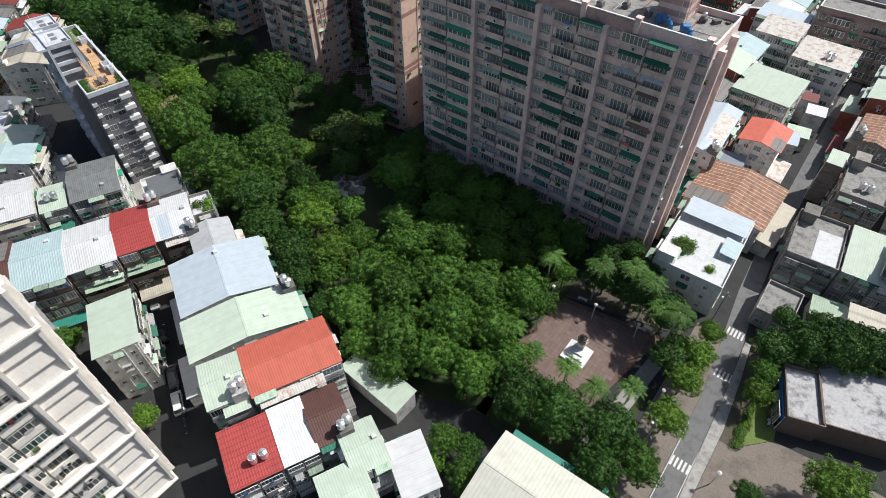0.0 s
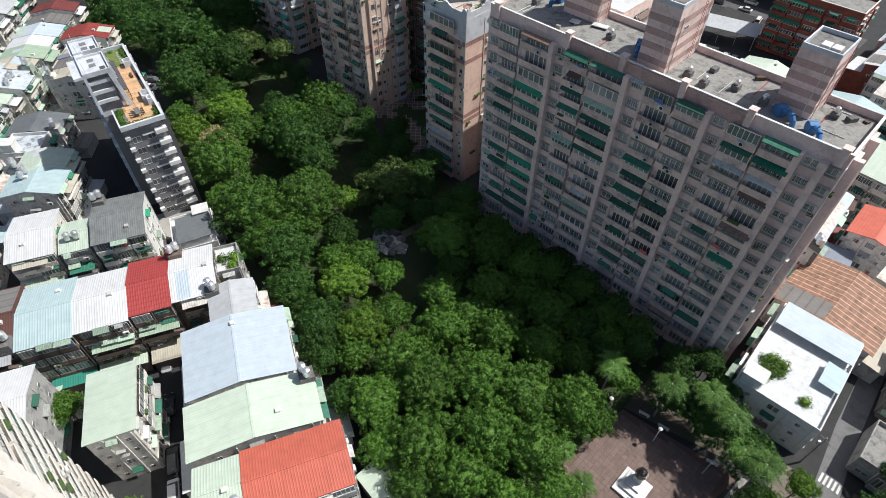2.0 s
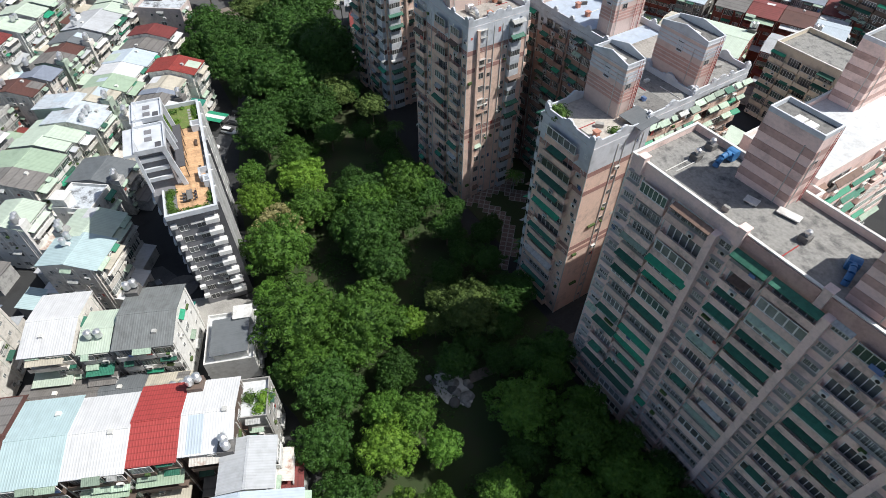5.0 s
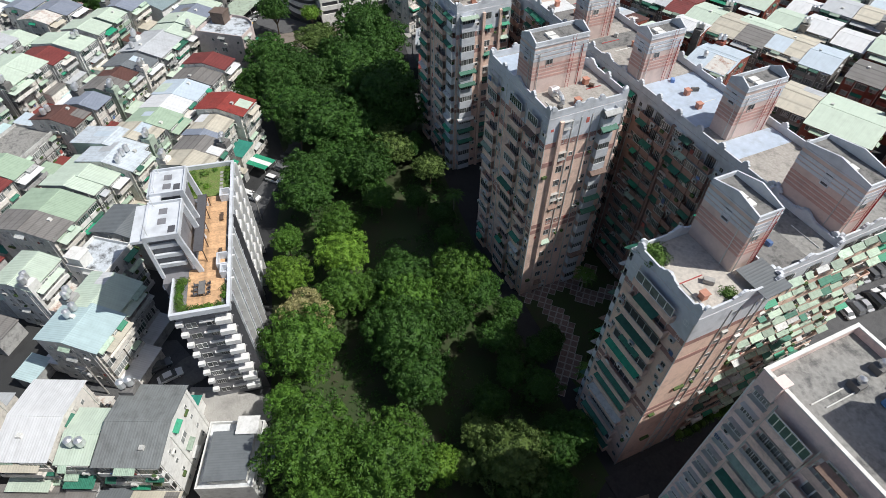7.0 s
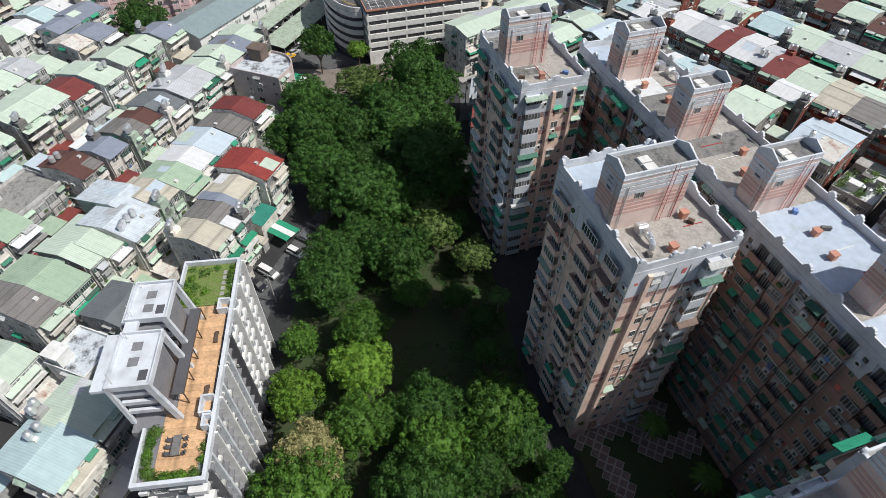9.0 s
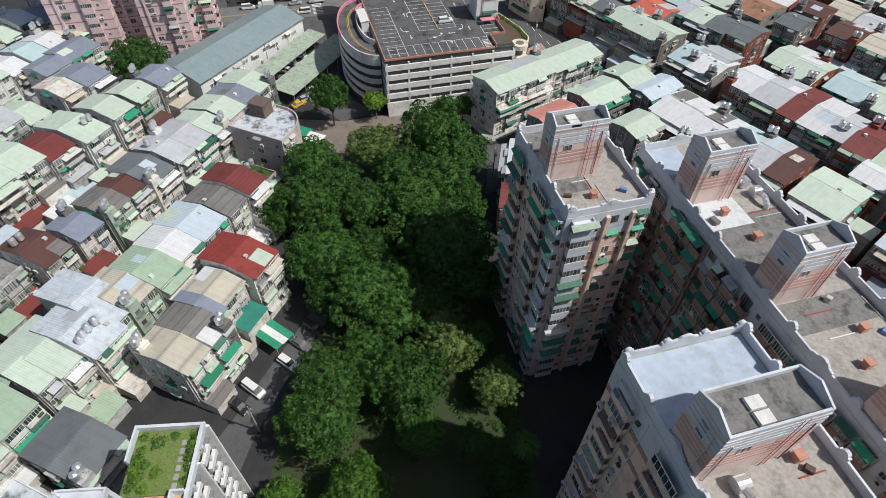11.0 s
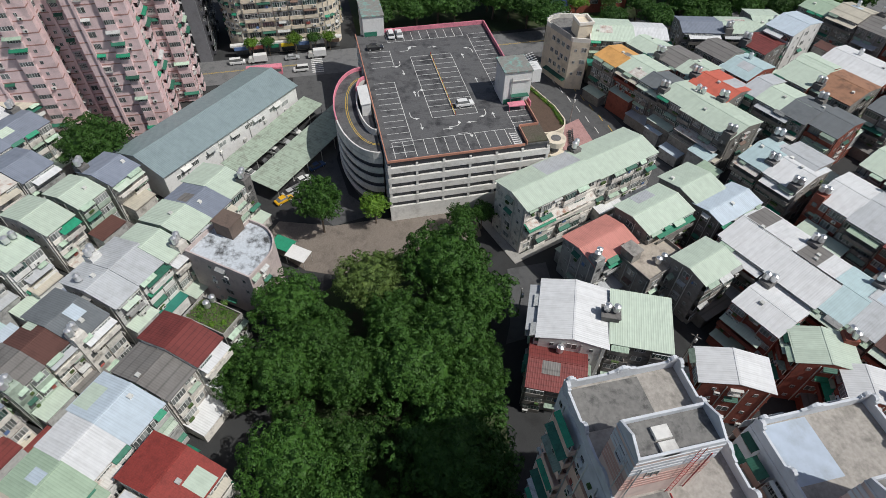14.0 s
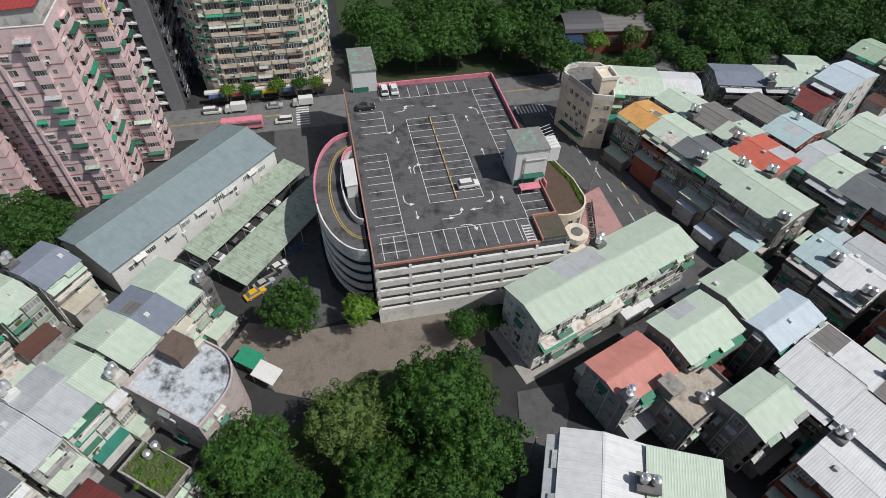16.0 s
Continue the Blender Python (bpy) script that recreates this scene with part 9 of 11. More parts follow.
house(-114.9, 226.0, 22, 9.4, 12.0, 11.0, "lightblue", "wall_dim", "gable", "-")
house(-175.1, 221.1, 22, 9.4, 12.0, 12.0, "lightgreen", "wall_dim", "gable", "-")
house(-166.2, 224.7, 22, 9.4, 12.0, 13.2, "white", "wall_dim", "gable", "-")
house(-157.3, 228.3, 22, 9.4, 12.0, 12.0, "white", "wall_dim", "gable", "-")
house(-148.4, 231.9, 22, 9.4, 12.0, 13.2, "lightgreen", "wall_brick", "gable", "-")
house(-139.5, 235.5, 22, 9.4, 12.0, 12.0, "white", "wall_dim", "gable", "-")
house(-130.6, 239.1, 22, 9.4, 12.0, 13.2, "slateblue", "wall_dim", "gable", "-")
house(-121.7, 242.7, 22, 9.4, 12.0, 11.0, "maroon", "wall_brick", "gable", "-")
house(-112.8, 246.3, 22, 9.4, 12.0, 12.6, "lightgreen", "wall_brick", "gable", "-")
house(-279.7, 198.2, 22, 9.4, 12.0, 11.0, "cyan", "wall_brick", "gable", "-")
house(-181.8, 237.8, 22, 9.4, 12.0, 10.0, "white", "wall_brick", "gable", "-")
house(-172.9, 241.4, 22, 9.4, 12.0, 13.2, "lightgrey", "wall_dim", "gable", "-")
house(-164.0, 245.0, 22, 9.4, 12.0, 13.2, "cream", "wall_dim", "gable", "-")
house(-155.1, 248.6, 22, 9.4, 12.0, 12.0, "lightgrey", "wall_dim", "gable", "-")
house(-242.0, 232.9, 22, 9.4, 12.0, 12.6, "brown", "wall_brick", "gable", "-")
house(-233.0, 236.5, 22, 9.4, 12.0, 12.6, "cream", "wall_dim", "gable", "-")
house(-224.1, 240.1, 22, 9.4, 12.0, 12.0, "brown", "wall_brick", "gable", "-")
house(-215.2, 243.7, 22, 9.4, 12.0, 12.6, "lightgreen", "wall_dim", "gable", "-")
house(-206.3, 247.3, 22, 9.4, 12.0, 11.0, "brown", "wall_dim", "gable", "-")
house(-197.4, 250.9, 22, 9.4, 12.0, 12.0, "cream", "wall_brick", "gable", "-")
house(-188.5, 254.5, 22, 9.4, 12.0, 11.0, "lightgreen", "wall_brick", "gable", "-")
house(-179.6, 258.1, 22, 9.4, 12.0, 13.2, "slateblue", "wall_dim", "gable", "-")
house(-170.7, 261.7, 22, 9.4, 12.0, 10.0, "lightblue", "wall_brick", "gable", "-")
house(-154.4, 188.4, 22, 9.4, 13.0, 5.4, "x", "concrete", "terrace", "-")
ob = thing("roof_garden", at(-154.4, 188.4, 5.46, 22), "crowded potted plants and sheds on a flat roof", "roof garden")
rg = random.Random(18)
bm = bmesh.new()
for i in range(1100):
    cx, cy = rg.choice(((-3.2, -4.5), (-3.4, -1), (-3.0, 3.5), (3.2, 4.6), (3.3, 0.6), (0.2, 4.9), (1.0, -4.8), (0.2, 0.4)))
    x, y, a, r = cx + rg.gauss(0, 0.6), cy + rg.gauss(0, 0.9), rg.uniform(0, 6.28), rg.uniform(0.1, 0.26)
    x, y, z = max(-4.2, min(4.2, x)), max(-6, min(6, y)), rg.uniform(0.1, 1.5)
    bm.faces.new([bm.verts.new((x + r * math.cos(a + q), y + r * math.sin(a + q), z + rg.uniform(-0.12, 0.12))) for q in (0, 1.57, 3.14, 4.71)])
tagged(part("foliage", bm, M["plant"], ob, "dense green potted plants"), kind="stuff")
for x, y, w, d, h, m_ in ((-1.2, -3.2, 2.4, 1.8, 1.9, "white_paint"), (1.4, -1.6, 1.6, 2.2, 1.6, "black_metal"), (-0.6, 2.4, 2.0, 1.4, 1.4, "concrete_dark"), (2.4, 2.8, 1.8, 1.2, 1.7, "ac_white")):
    bm = bmesh.new()
    bm_box(bm, x - w / 2, x + w / 2, y - d / 2, y + d / 2, 0, h)
    bm_box(bm, x - w / 2 - 0.15, x + w / 2 + 0.15, y - d / 2 - 0.15, y + d / 2 + 0.15, h, h + 0.08)
    part("shed", bm, M[m_], ob)
house(-117.1, 205.7, 22, 9.4, 12.0, 11.0, "lightgrey", "wall_brick", "gable", "-")
house(-257.6, 246.0, 22, 9.4, 12.0, 11.0, "cream", "wall_dim", "gable", "-")
house(-248.7, 249.6, 22, 9.4, 12.0, 10.0, "lightgrey", "wall_dim", "gable", "-")
house(-239.8, 253.2, 22, 9.4, 12.0, 10.0, "white", "wall_brick", "gable", "-")
house(-230.9, 256.8, 22, 9.4, 12.0, 12.0, "lightgreen", "wall_brick", "gable", "-")
house(-222.0, 260.4, 22, 9.4, 12.0, 12.0, "lightgreen", "wall_dim", "gable", "-")
house(-213.1, 264.0, 22, 9.4, 12.0, 12.6, "white", "wall_dim", "gable", "-")
house(-204.2, 267.6, 22, 9.4, 12.0, 13.2, "green", "wall_dim", "gable", "-")
house(-195.3, 271.2, 22, 9.4, 12.0, 13.2, "lightgreen", "wall_dim", "gable", "-")
house(-186.4, 274.8, 22, 9.4, 12.0, 13.2, "lightgreen", "wall_dim", "gable", "-")
house(-177.5, 278.4, 22, 9.4, 12.0, 12.6, "green", "wall_dim", "gable", "-")
house(-168.6, 282.0, 22, 9.4, 12.0, 11.0, "maroon", "wall_brick", "gable", "-")
house(-308.8, 244.7, 22, 9.4, 12.0, 11.0, "green", "wall_dim", "gable", "-")
house(-299.9, 248.3, 22, 9.4, 12.0, 12.6, "cream", "wall_dim", "gable", "-")
house(-291.0, 251.9, 22, 9.4, 12.0, 12.0, "oldgrey", "wall_dim", "gable", "-")
house(-282.1, 255.5, 22, 9.4, 12.0, 12.0, "lightgreen", "wall_brick", "gable", "-")
house(-273.2, 259.1, 22, 9.4, 12.0, 10.0, "lightblue", "wall_brick", "gable", "-")
house(-264.3, 262.7, 22, 9.4, 12.0, 12.0, "lightgreen", "wall_brick", "gable", "-")
house(-255.4, 266.3, 22, 9.4, 12.0, 11.0, "lightgreen", "wall_brick", "gable", "-")
house(-246.5, 269.9, 22, 9.4, 12.0, 11.0, "lightgrey", "wall_brick", "gable", "-")
house(-237.6, 273.5, 22, 9.4, 12.0, 12.0, "white", "wall_brick", "gable", "-")
house(-228.7, 277.1, 22, 9.4, 12.0, 13.2, "cream", "wall_dim", "gable", "-")
house(-219.8, 280.7, 22, 9.4, 12.0, 11.0, "white", "wall_brick", "gable", "-")
house(-210.9, 284.3, 22, 9.4, 12.0, 12.0, "slateblue", "wall_dim", "gable", "-")
house(-3.6, 217.5, 88, 11.7, 13.0, 11.0, "lightblue", "wall_brick", "gable", "")
house(-3.2, 229.5, 88, 11.7, 13.0, 13.2, "maroon", "wall_grey", "gable", "")
house(-29.4, 110.3, 88, 11.7, 13.0, 13.2, "oldgrey", "wall_cream", "gable", "-+")
house(-28.1, 146.3, 88, 11.7, 13.0, 11.0, "oldgrey", "wall_cream", "gable", "-")
house(-27.7, 158.3, 88, 11.7, 13.0, 13.2, "lightgreen", "wall_brick", "gable", "-")
house(-27.3, 170.3, 88, 11.7, 13.0, 12.0, "cyan", "wall_grey", "gable", "-")
house(-26.0, 206.2, 88, 11.7, 13.0, 10.0, "white", "wall_brick", "gable", "-")
house(-25.6, 218.2, 88, 11.7, 13.0, 10.0, "cyan", "wall_brick", "gable", "-")
house(-25.2, 230.2, 88, 11.7, 13.0, 12.6, "lightgrey", "wall_cream", "gable", "-")
house(13.4, 153.4, 88, 14.0, 8.0, 9.5, "lined", "wall_dim", "gable", "+")
house(14.7, 168.8, 88, 11.7, 13.0, 12.0, "lightgreen", "wall_brick", "gable", "+")
house(15.1, 180.8, 88, 11.7, 13.0, 12.6, "lightgreen", "wall_cream", "gable", "+")
house(16.4, 216.8, 88, 11.7, 13.0, 12.0, "lightgreen", "wall_cream", "gable", "+")
house(16.8, 228.8, 88, 11.7, 13.0, 12.0, "lightgrey", "wall_brick", "gable", "")
house(30.6, 108.2, 88, 11.7, 13.0, 13.2, "slateblue", "wall_grey", "gable", "+")
house(31.0, 120.2, 88, 11.7, 13.0, 12.0, "cream", "wall_cream", "gable", "+")
house(31.4, 132.2, 88, 11.7, 13.0, 11.0, "green", "wall_grey", "gable", "+")
house(31.8, 144.2, 88, 11.7, 13.0, 10.0, "maroon", "wall_brick", "gable", "+")
house(32.2, 156.2, 88, 11.7, 13.0, 13.2, "maroon", "wall_cream", "gable", "+")
house(32.7, 168.2, 88, 11.7, 13.0, 13.2, "green", "wall_grey", "gable", "+")
house(33.1, 180.2, 88, 11.7, 13.0, 11.0, "white", "wall_cream", "gable", "+")
house(33.5, 192.2, 88, 11.7, 13.0, 12.0, "green", "wall_grey", "gable", "+")
house(33.9, 204.2, 88, 11.7, 13.0, 12.0, "green", "wall_brick", "gable", "+")
house(-51.0, 123.1, 88, 11.7, 13.0, 12.6, "lightgreen", "wall_cream", "gable", "-")
house(-50.5, 135.1, 88, 11.7, 13.0, 12.0, "lightblue", "wall_brick", "gable", "-")
house(-50.1, 147.0, 88, 11.7, 13.0, 12.0, "lightgreen", "wall_brick", "gable", "-")
house(-49.7, 159.0, 88, 11.7, 13.0, 12.0, "lightgreen", "wall_cream", "gable", "-")
house(-49.3, 171.0, 88, 11.7, 13.0, 12.6, "lightgreen", "wall_brick", "gable", "-")
house(36.9, 101.0, 8, 8.7, 12.0, 11.0, "lightblue", "wall_cream", "gable", "-")
shed(-141.3, 8.1, 142, 4.8, 3.5, 3, "cyan")
shed(-152.0, 2.5, 142, 5.3, 3.9, 4.2, "oldgrey")
shed(-147.2, 12.7, 142, 4.2, 3.7, 4.2, "lightgrey")
shed(-151.2, 15.8, 142, 5.4, 3.1, 3, "lightgreen")
shed(-160.6, 3.6, 142, 4.7, 4.2, 6.2, "lightgreen")
shed(-163.2, 8.4, 142, 4.8, 3.4, 3.4, "lightgreen")
shed(-175.5, 29.2, 142, 4.5, 4.1, 3, "green")
shed(-189.1, 11.9, 142, 5.5, 3.7, 3.4, "maroon")
shed(-195.7, 11.5, 142, 4.1, 3.8, 6.2, "green")
shed(-201.0, 12.8, 142, 5.3, 4.2, 3.4, "maroon")
shed(-212.5, 2.2, 142, 5.1, 3.0, 6.2, "white")
shed(-217.1, 0.3, 142, 5.5, 3.3, 6.2, "cyan")
shed(-218.4, 6.9, 142, 4.4, 4.4, 7, "lightblue")
shed(-206.8, 25.7, 142, 5.5, 3.5, 6.2, "maroon")
shed(-217.6, 11.9, 142, 6.5, 3.3, 3, "cream")
shed(-223.1, 4.9, 142, 5.0, 3.9, 3, "cream")
shed(-209.4, 30.6, 142, 4.5, 3.7, 3, "maroon")
shed(-218.9, 18.4, 142, 6.3, 3.1, 6.2, "lightgreen")
shed(-214.7, 31.9, 142, 5.2, 3.1, 6.2, "lightgreen")
shed(-228.2, 14.6, 142, 6.5, 3.3, 4.2, "white")
shed(-229.5, 21.1, 142, 5.2, 3.3, 6.2, "lightblue")
shed(-233.5, 15.9, 142, 5.2, 4.1, 3.4, "cyan")
shed(-257.2, -10.3, 142, 5.9, 3.2, 6.2, "oldgrey")
shed(-233.4, 24.2, 142, 5.7, 3.1, 3.4, "lightblue")
shed(-238.1, 22.3, 142, 5.2, 3.8, 4.2, "lightgreen")
shed(-262.5, -8.9, 142, 6.4, 3.0, 3.4, "cyan")
shed(-240.7, 27.1, 142, 5.5, 4.1, 3, "slateblue")
shed(-265.0, -4.1, 142, 6.5, 3.8, 4.2, "lightgreen")
shed(-243.3, 31.9, 142, 6.2, 3.8, 4.2, "lightblue")
shed(-260.1, 14.3, 142, 6.2, 3.1, 4.2, "oldgrey")
shed(-248.5, 33.2, 142, 6.1, 3.2, 4.2, "lightgreen")
shed(-287.8, -17.1, 142, 6.2, 4.0, 3.4, "green")
shed(-253.8, 34.6, 142, 5.9, 3.4, 7, "brown")
shed(-289.1, -10.5, 142, 5.8, 3.2, 6.2, "white")
shed(-293.7, -12.4, 142, 4.4, 4.0, 3.4, "white")
shed(-299.6, -7.8, 142, 4.1, 3.6, 3, "cream")
shed(-304.2, -1.5, 142, 4.8, 3.5, 3.4, "cream")
shed(-308.1, 1.6, 142, 4.0, 3.7, 3.4, "lightgreen")
shed(-307.4, 6.6, 142, 5.2, 4.4, 4.2, "cyan")
shed(-314.1, 6.2, 142, 5.8, 4.5, 7, "slateblue")
shed(-307.4, 187.5, 22, 4.2, 3.5, 4.2, "lightgreen")
shed(-293.3, 186.0, 22, 5.1, 3.2, 3.4, "white")
shed(-293.6, 200.2, 22, 4.9, 3.1, 3, "lightgreen")
shed(-300.5, 230.6, 22, 4.6, 3.5, 4.2, "lightblue")
shed(-295.1, 230.4, 22, 4.7, 3.0, 3, "brown")
shed(-266.4, 166.1, 22, 4.7, 3.6, 4.2, "lightblue")
shed(-274.0, 191.5, 22, 5.2, 3.0, 7, "cream")
shed(-283.0, 213.9, 22, 4.4, 3.7, 4.2, "lightgreen")
shed(-291.3, 234.3, 22, 5.0, 3.8, 7, "brown")
shed(-258.6, 166.9, 22, 5.6, 3.3, 3, "lightblue")
shed(-285.8, 234.2, 22, 5.2, 4.2, 3, "lightgreen")
shed(-281.2, 236.0, 22, 5.2, 3.4, 3, "brown")
shed(-251.7, 169.7, 22, 5.5, 3.3, 7, "cyan")
shed(-258.3, 186.0, 22, 4.9, 4.1, 7, "white")
shed(-245.4, 167.5, 22, 4.9, 3.6, 7, "green")
shed(-250.5, 186.7, 22, 5.7, 4.4, 3.4, "lightgreen")
shed(-271.9, 239.8, 22, 5.8, 3.0, 3, "lightblue")
shed(-239.9, 167.3, 22, 4.2, 3.7, 4.2, "cream")
shed(-249.8, 191.8, 22, 4.5, 4.1, 3.4, "lightgreen")
shed(-268.1, 243.7, 22, 4.3, 3.5, 6.2, "lightgrey")
shed(-246.0, 195.7, 22, 5.1, 4.5, 4.2, "cream")
shed(-252.6, 212.0, 22, 4.9, 3.7, 7, "lightgreen")
shed(-264.1, 240.6, 22, 4.4, 3.5, 6.2, "lightgreen")
shed(-241.4, 197.6, 22, 5.6, 3.4, 4.2, "lightgreen")
shed(-229.2, 174.0, 22, 6.0, 4.5, 3, "cream")
shed(-237.4, 194.4, 22, 5.7, 3.0, 4.2, "green")
shed(-248.3, 228.0, 22, 4.3, 4.2, 6.2, "maroon")
shed(-252.4, 238.2, 22, 4.1, 3.3, 3, "green")
shed(-223.7, 173.8, 22, 5.4, 4.0, 6.2, "lightblue")
shed(-242.7, 220.8, 22, 6.1, 4.0, 7, "white")
shed(-223.0, 178.9, 22, 4.5, 3.5, 7, "lightgreen")
shed(-237.9, 215.6, 22, 6.2, 3.1, 7, "oldgrey")
shed(-237.2, 220.6, 22, 4.7, 3.7, 4.2, "oldgrey")
shed(-245.4, 241.0, 22, 4.7, 3.1, 3, "lightgreen")
shed(-218.4, 180.7, 22, 5.0, 3.7, 6.2, "lightgreen")
shed(-236.5, 225.6, 22, 4.4, 3.7, 6.2, "white")
shed(-231.7, 220.4, 22, 4.4, 3.8, 4.2, "lightgreen")
shed(-231.9, 227.5, 22, 4.1, 4.4, 7, "white")
shed(-226.3, 220.3, 22, 4.1, 4.1, 3, "green")
shed(-206.0, 183.4, 22, 5.8, 4.5, 7, "oldgrey")
shed(-221.6, 222.1, 22, 5.1, 4.2, 4.2, "white")
shed(-224.9, 230.3, 22, 6.4, 4.0, 3, "lightblue")
shed(-229.2, 247.5, 22, 5.5, 3.5, 3.4, "maroon")
shed(-201.3, 185.2, 22, 5.6, 3.9, 7, "lightgreen")
shed(-190.8, 165.8, 22, 5.7, 3.0, 3, "white")
shed(-217.2, 231.1, 22, 5.8, 3.3, 3.4, "lightgrey")
shed(-224.6, 249.4, 22, 4.4, 3.3, 4.2, "oldgrey")
shed(-204.9, 207.5, 22, 5.6, 3.0, 6.2, "lightgreen")
shed(-194.4, 188.1, 22, 5.0, 4.2, 4.2, "lightgreen")
shed(-210.0, 226.8, 22, 6.2, 4.0, 4.2, "lightblue")
shed(-179.0, 163.4, 22, 5.6, 4.4, 3.4, "oldgrey")
shed(-206.2, 230.7, 22, 4.1, 3.2, 6.2, "lightgreen")
shed(-194.8, 209.2, 22, 4.0, 3.4, 3.4, "slateblue")
shed(-206.4, 237.8, 22, 5.1, 3.9, 3, "green")
shed(-175.2, 167.3, 22, 4.1, 3.3, 3.4, "cyan")
shed(-199.9, 228.5, 22, 5.8, 3.1, 7, "slateblue")
shed(-169.8, 167.2, 22, 4.9, 4.5, 3, "white")
shed(-173.1, 175.3, 22, 4.3, 3.3, 3.4, "maroon")
shed(-175.5, 181.4, 22, 4.8, 3.7, 7, "lightgreen")
shed(-197.8, 236.5, 22, 5.2, 4.2, 3, "white")
shed(-186.4, 215.0, 22, 5.0, 3.4, 6.2, "lightgreen")
shed(-193.8, 233.4, 22, 5.2, 3.4, 7, "lightblue")
shed(-165.1, 169.0, 22, 5.2, 4.3, 3.4, "lightgrey")
shed(-171.9, 192.4, 22, 6.0, 3.4, 4.2, "oldgrey")
shed(-189.2, 235.2, 22, 4.0, 3.6, 3.4, "green")
shed(-161.3, 172.9, 22, 4.7, 3.2, 6.2, "slateblue")
shed(-190.2, 244.3, 22, 4.6, 4.0, 4.2, "green")
shed(-155.9, 172.8, 22, 6.3, 4.0, 3, "white")
shed(-180.9, 248.1, 22, 5.1, 3.3, 6.2, "lightgrey")
shed(-150.6, 179.7, 22, 5.7, 4.4, 3.4, "cream")
shed(-158.8, 200.1, 22, 5.8, 3.1, 3, "lightgreen")
shed(-169.7, 233.6, 22, 5.8, 4.1, 3.4, "maroon")
shed(-165.0, 235.5, 22, 4.7, 4.3, 3.4, "cyan")
shed(-147.9, 199.7, 22, 4.2, 3.2, 7, "slateblue")
shed(-141.7, 204.6, 22, 6.0, 3.4, 3, "lightgreen")
shed(-148.3, 220.9, 22, 6.2, 3.0, 4.2, "lightgreen")
shed(-155.8, 239.3, 22, 5.4, 4.0, 4.2, "white")
shed(-151.1, 241.1, 22, 5.2, 3.6, 4.2, "lightgreen")
shed(-133.1, 203.3, 22, 4.4, 4.4, 3, "oldgrey")
shed(-144.2, 243.9, 22, 5.5, 3.9, 7, "lightgreen")
shed(-140.4, 247.9, 22, 5.5, 3.5, 3, "lightgreen")
shed(-114.1, 189.6, 22, 5.5, 3.6, 3.4, "oldgrey")
shed(-130.6, 230.4, 22, 5.9, 3.5, 6.2, "white")
shed(-114.3, 196.7, 22, 4.5, 3.5, 4.2, "lightgrey")
shed(-134.9, 247.7, 22, 4.4, 4.4, 7, "green")
shed(-110.3, 193.5, 22, 4.6, 4.1, 3, "white")
shed(-116.7, 236.1, 22, 4.3, 3.2, 3, "slateblue")
shed(-26.2, 123.0, 8, 5.6, 3.3, 7, "maroon")
shed(-27.5, 131.7, 8, 6.5, 4.2, 3, "white")
shed(-19.8, 112.8, 8, 4.6, 4.0, 3, "green")
shed(-16.3, 142.2, 8, 4.2, 3.4, 7, "brown")
shed(-11.4, 125.1, 8, 4.9, 3.6, 7, "slateblue")
shed(-14.4, 164.6, 8, 4.1, 3.7, 3, "lightgrey")
shed(-9.2, 163.2, 8, 4.8, 3.1, 6.2, "maroon")
shed(-15.3, 206.7, 8, 5.1, 3.2, 3.4, "green")
shed(-3.6, 141.7, 8, 4.7, 4.2, 7, "lightblue")
shed(-7.3, 167.9, 8, 5.5, 3.9, 6.2, "oldgrey")
shed(-14.0, 215.8, 8, 5.7, 3.3, 7, "slateblue")
shed(-2.4, 150.8, 8, 5.3, 3.8, 4.2, "lightgreen")
shed(-4.2, 163.9, 8, 4.0, 3.3, 7, "maroon")
shed(-1.1, 159.8, 8, 4.5, 3.9, 6.2, "white")
shed(18.0, 95.9, 8, 5.8, 4.5, 3.4, "green")
shed(23.2, 94.4, 8, 5.6, 3.5, 7, "cream")
shed(15.9, 146.7, 8, 5.3, 4.4, 3, "green")

roof_tanks(7)


# cars, parked
def car_mesh(name, color, prof, cab):
    m = mat("paint_" + name, color, 0.3, 0.0, vary=0.03, stain=0.05, bump=0.0, coat=0.6)
    body = bmesh.new()
    bm_profile(body, prof, -0.86, 0.86)
    bmesh.ops.bevel(body, geom=body.edges[:], offset=0.07, segments=2, affect="EDGES")
    glass = bmesh.new()
    bm_profile(glass, cab, -0.74, 0.74)
    for v in glass.verts:
        if v.co.z > 1.2:
            v.co.x *= 0.86
    roof = bmesh.new()
    ys = [y for y, z in cab if z > 1.2]
    zt = max(z for y, z in cab)
    bm_box(roof, -0.62, 0.62, min(ys), max(ys), zt - 0.02, zt + 0.05)
    bmesh.ops.bevel(roof, geom=roof.edges[:], offset=0.02, segments=1, affect="EDGES")
    wheel = bmesh.new()
    bm_tube(wheel, (-0.1, 0, 0), (0.1, 0, 0), 0.32, 0.32, 14, 0)
    bm_tube(wheel, (-0.115, 0, 0), (0.115, 0, 0), 0.19, 0.19, 12, 1)
    lamp = bmesh.new()
    bm_box(lamp, -0.2, 0.2, -0.04, 0.04, -0.07, 0.07)
    return (to_mesh("body", body, m), to_mesh("cabin_glass", glass, M["glass"]), to_mesh("roof", roof, m), to_mesh("wheel", wheel, [M["rubber"], M["frame_metal"]]), to_mesh("headlight", lamp, M["white_paint"]))


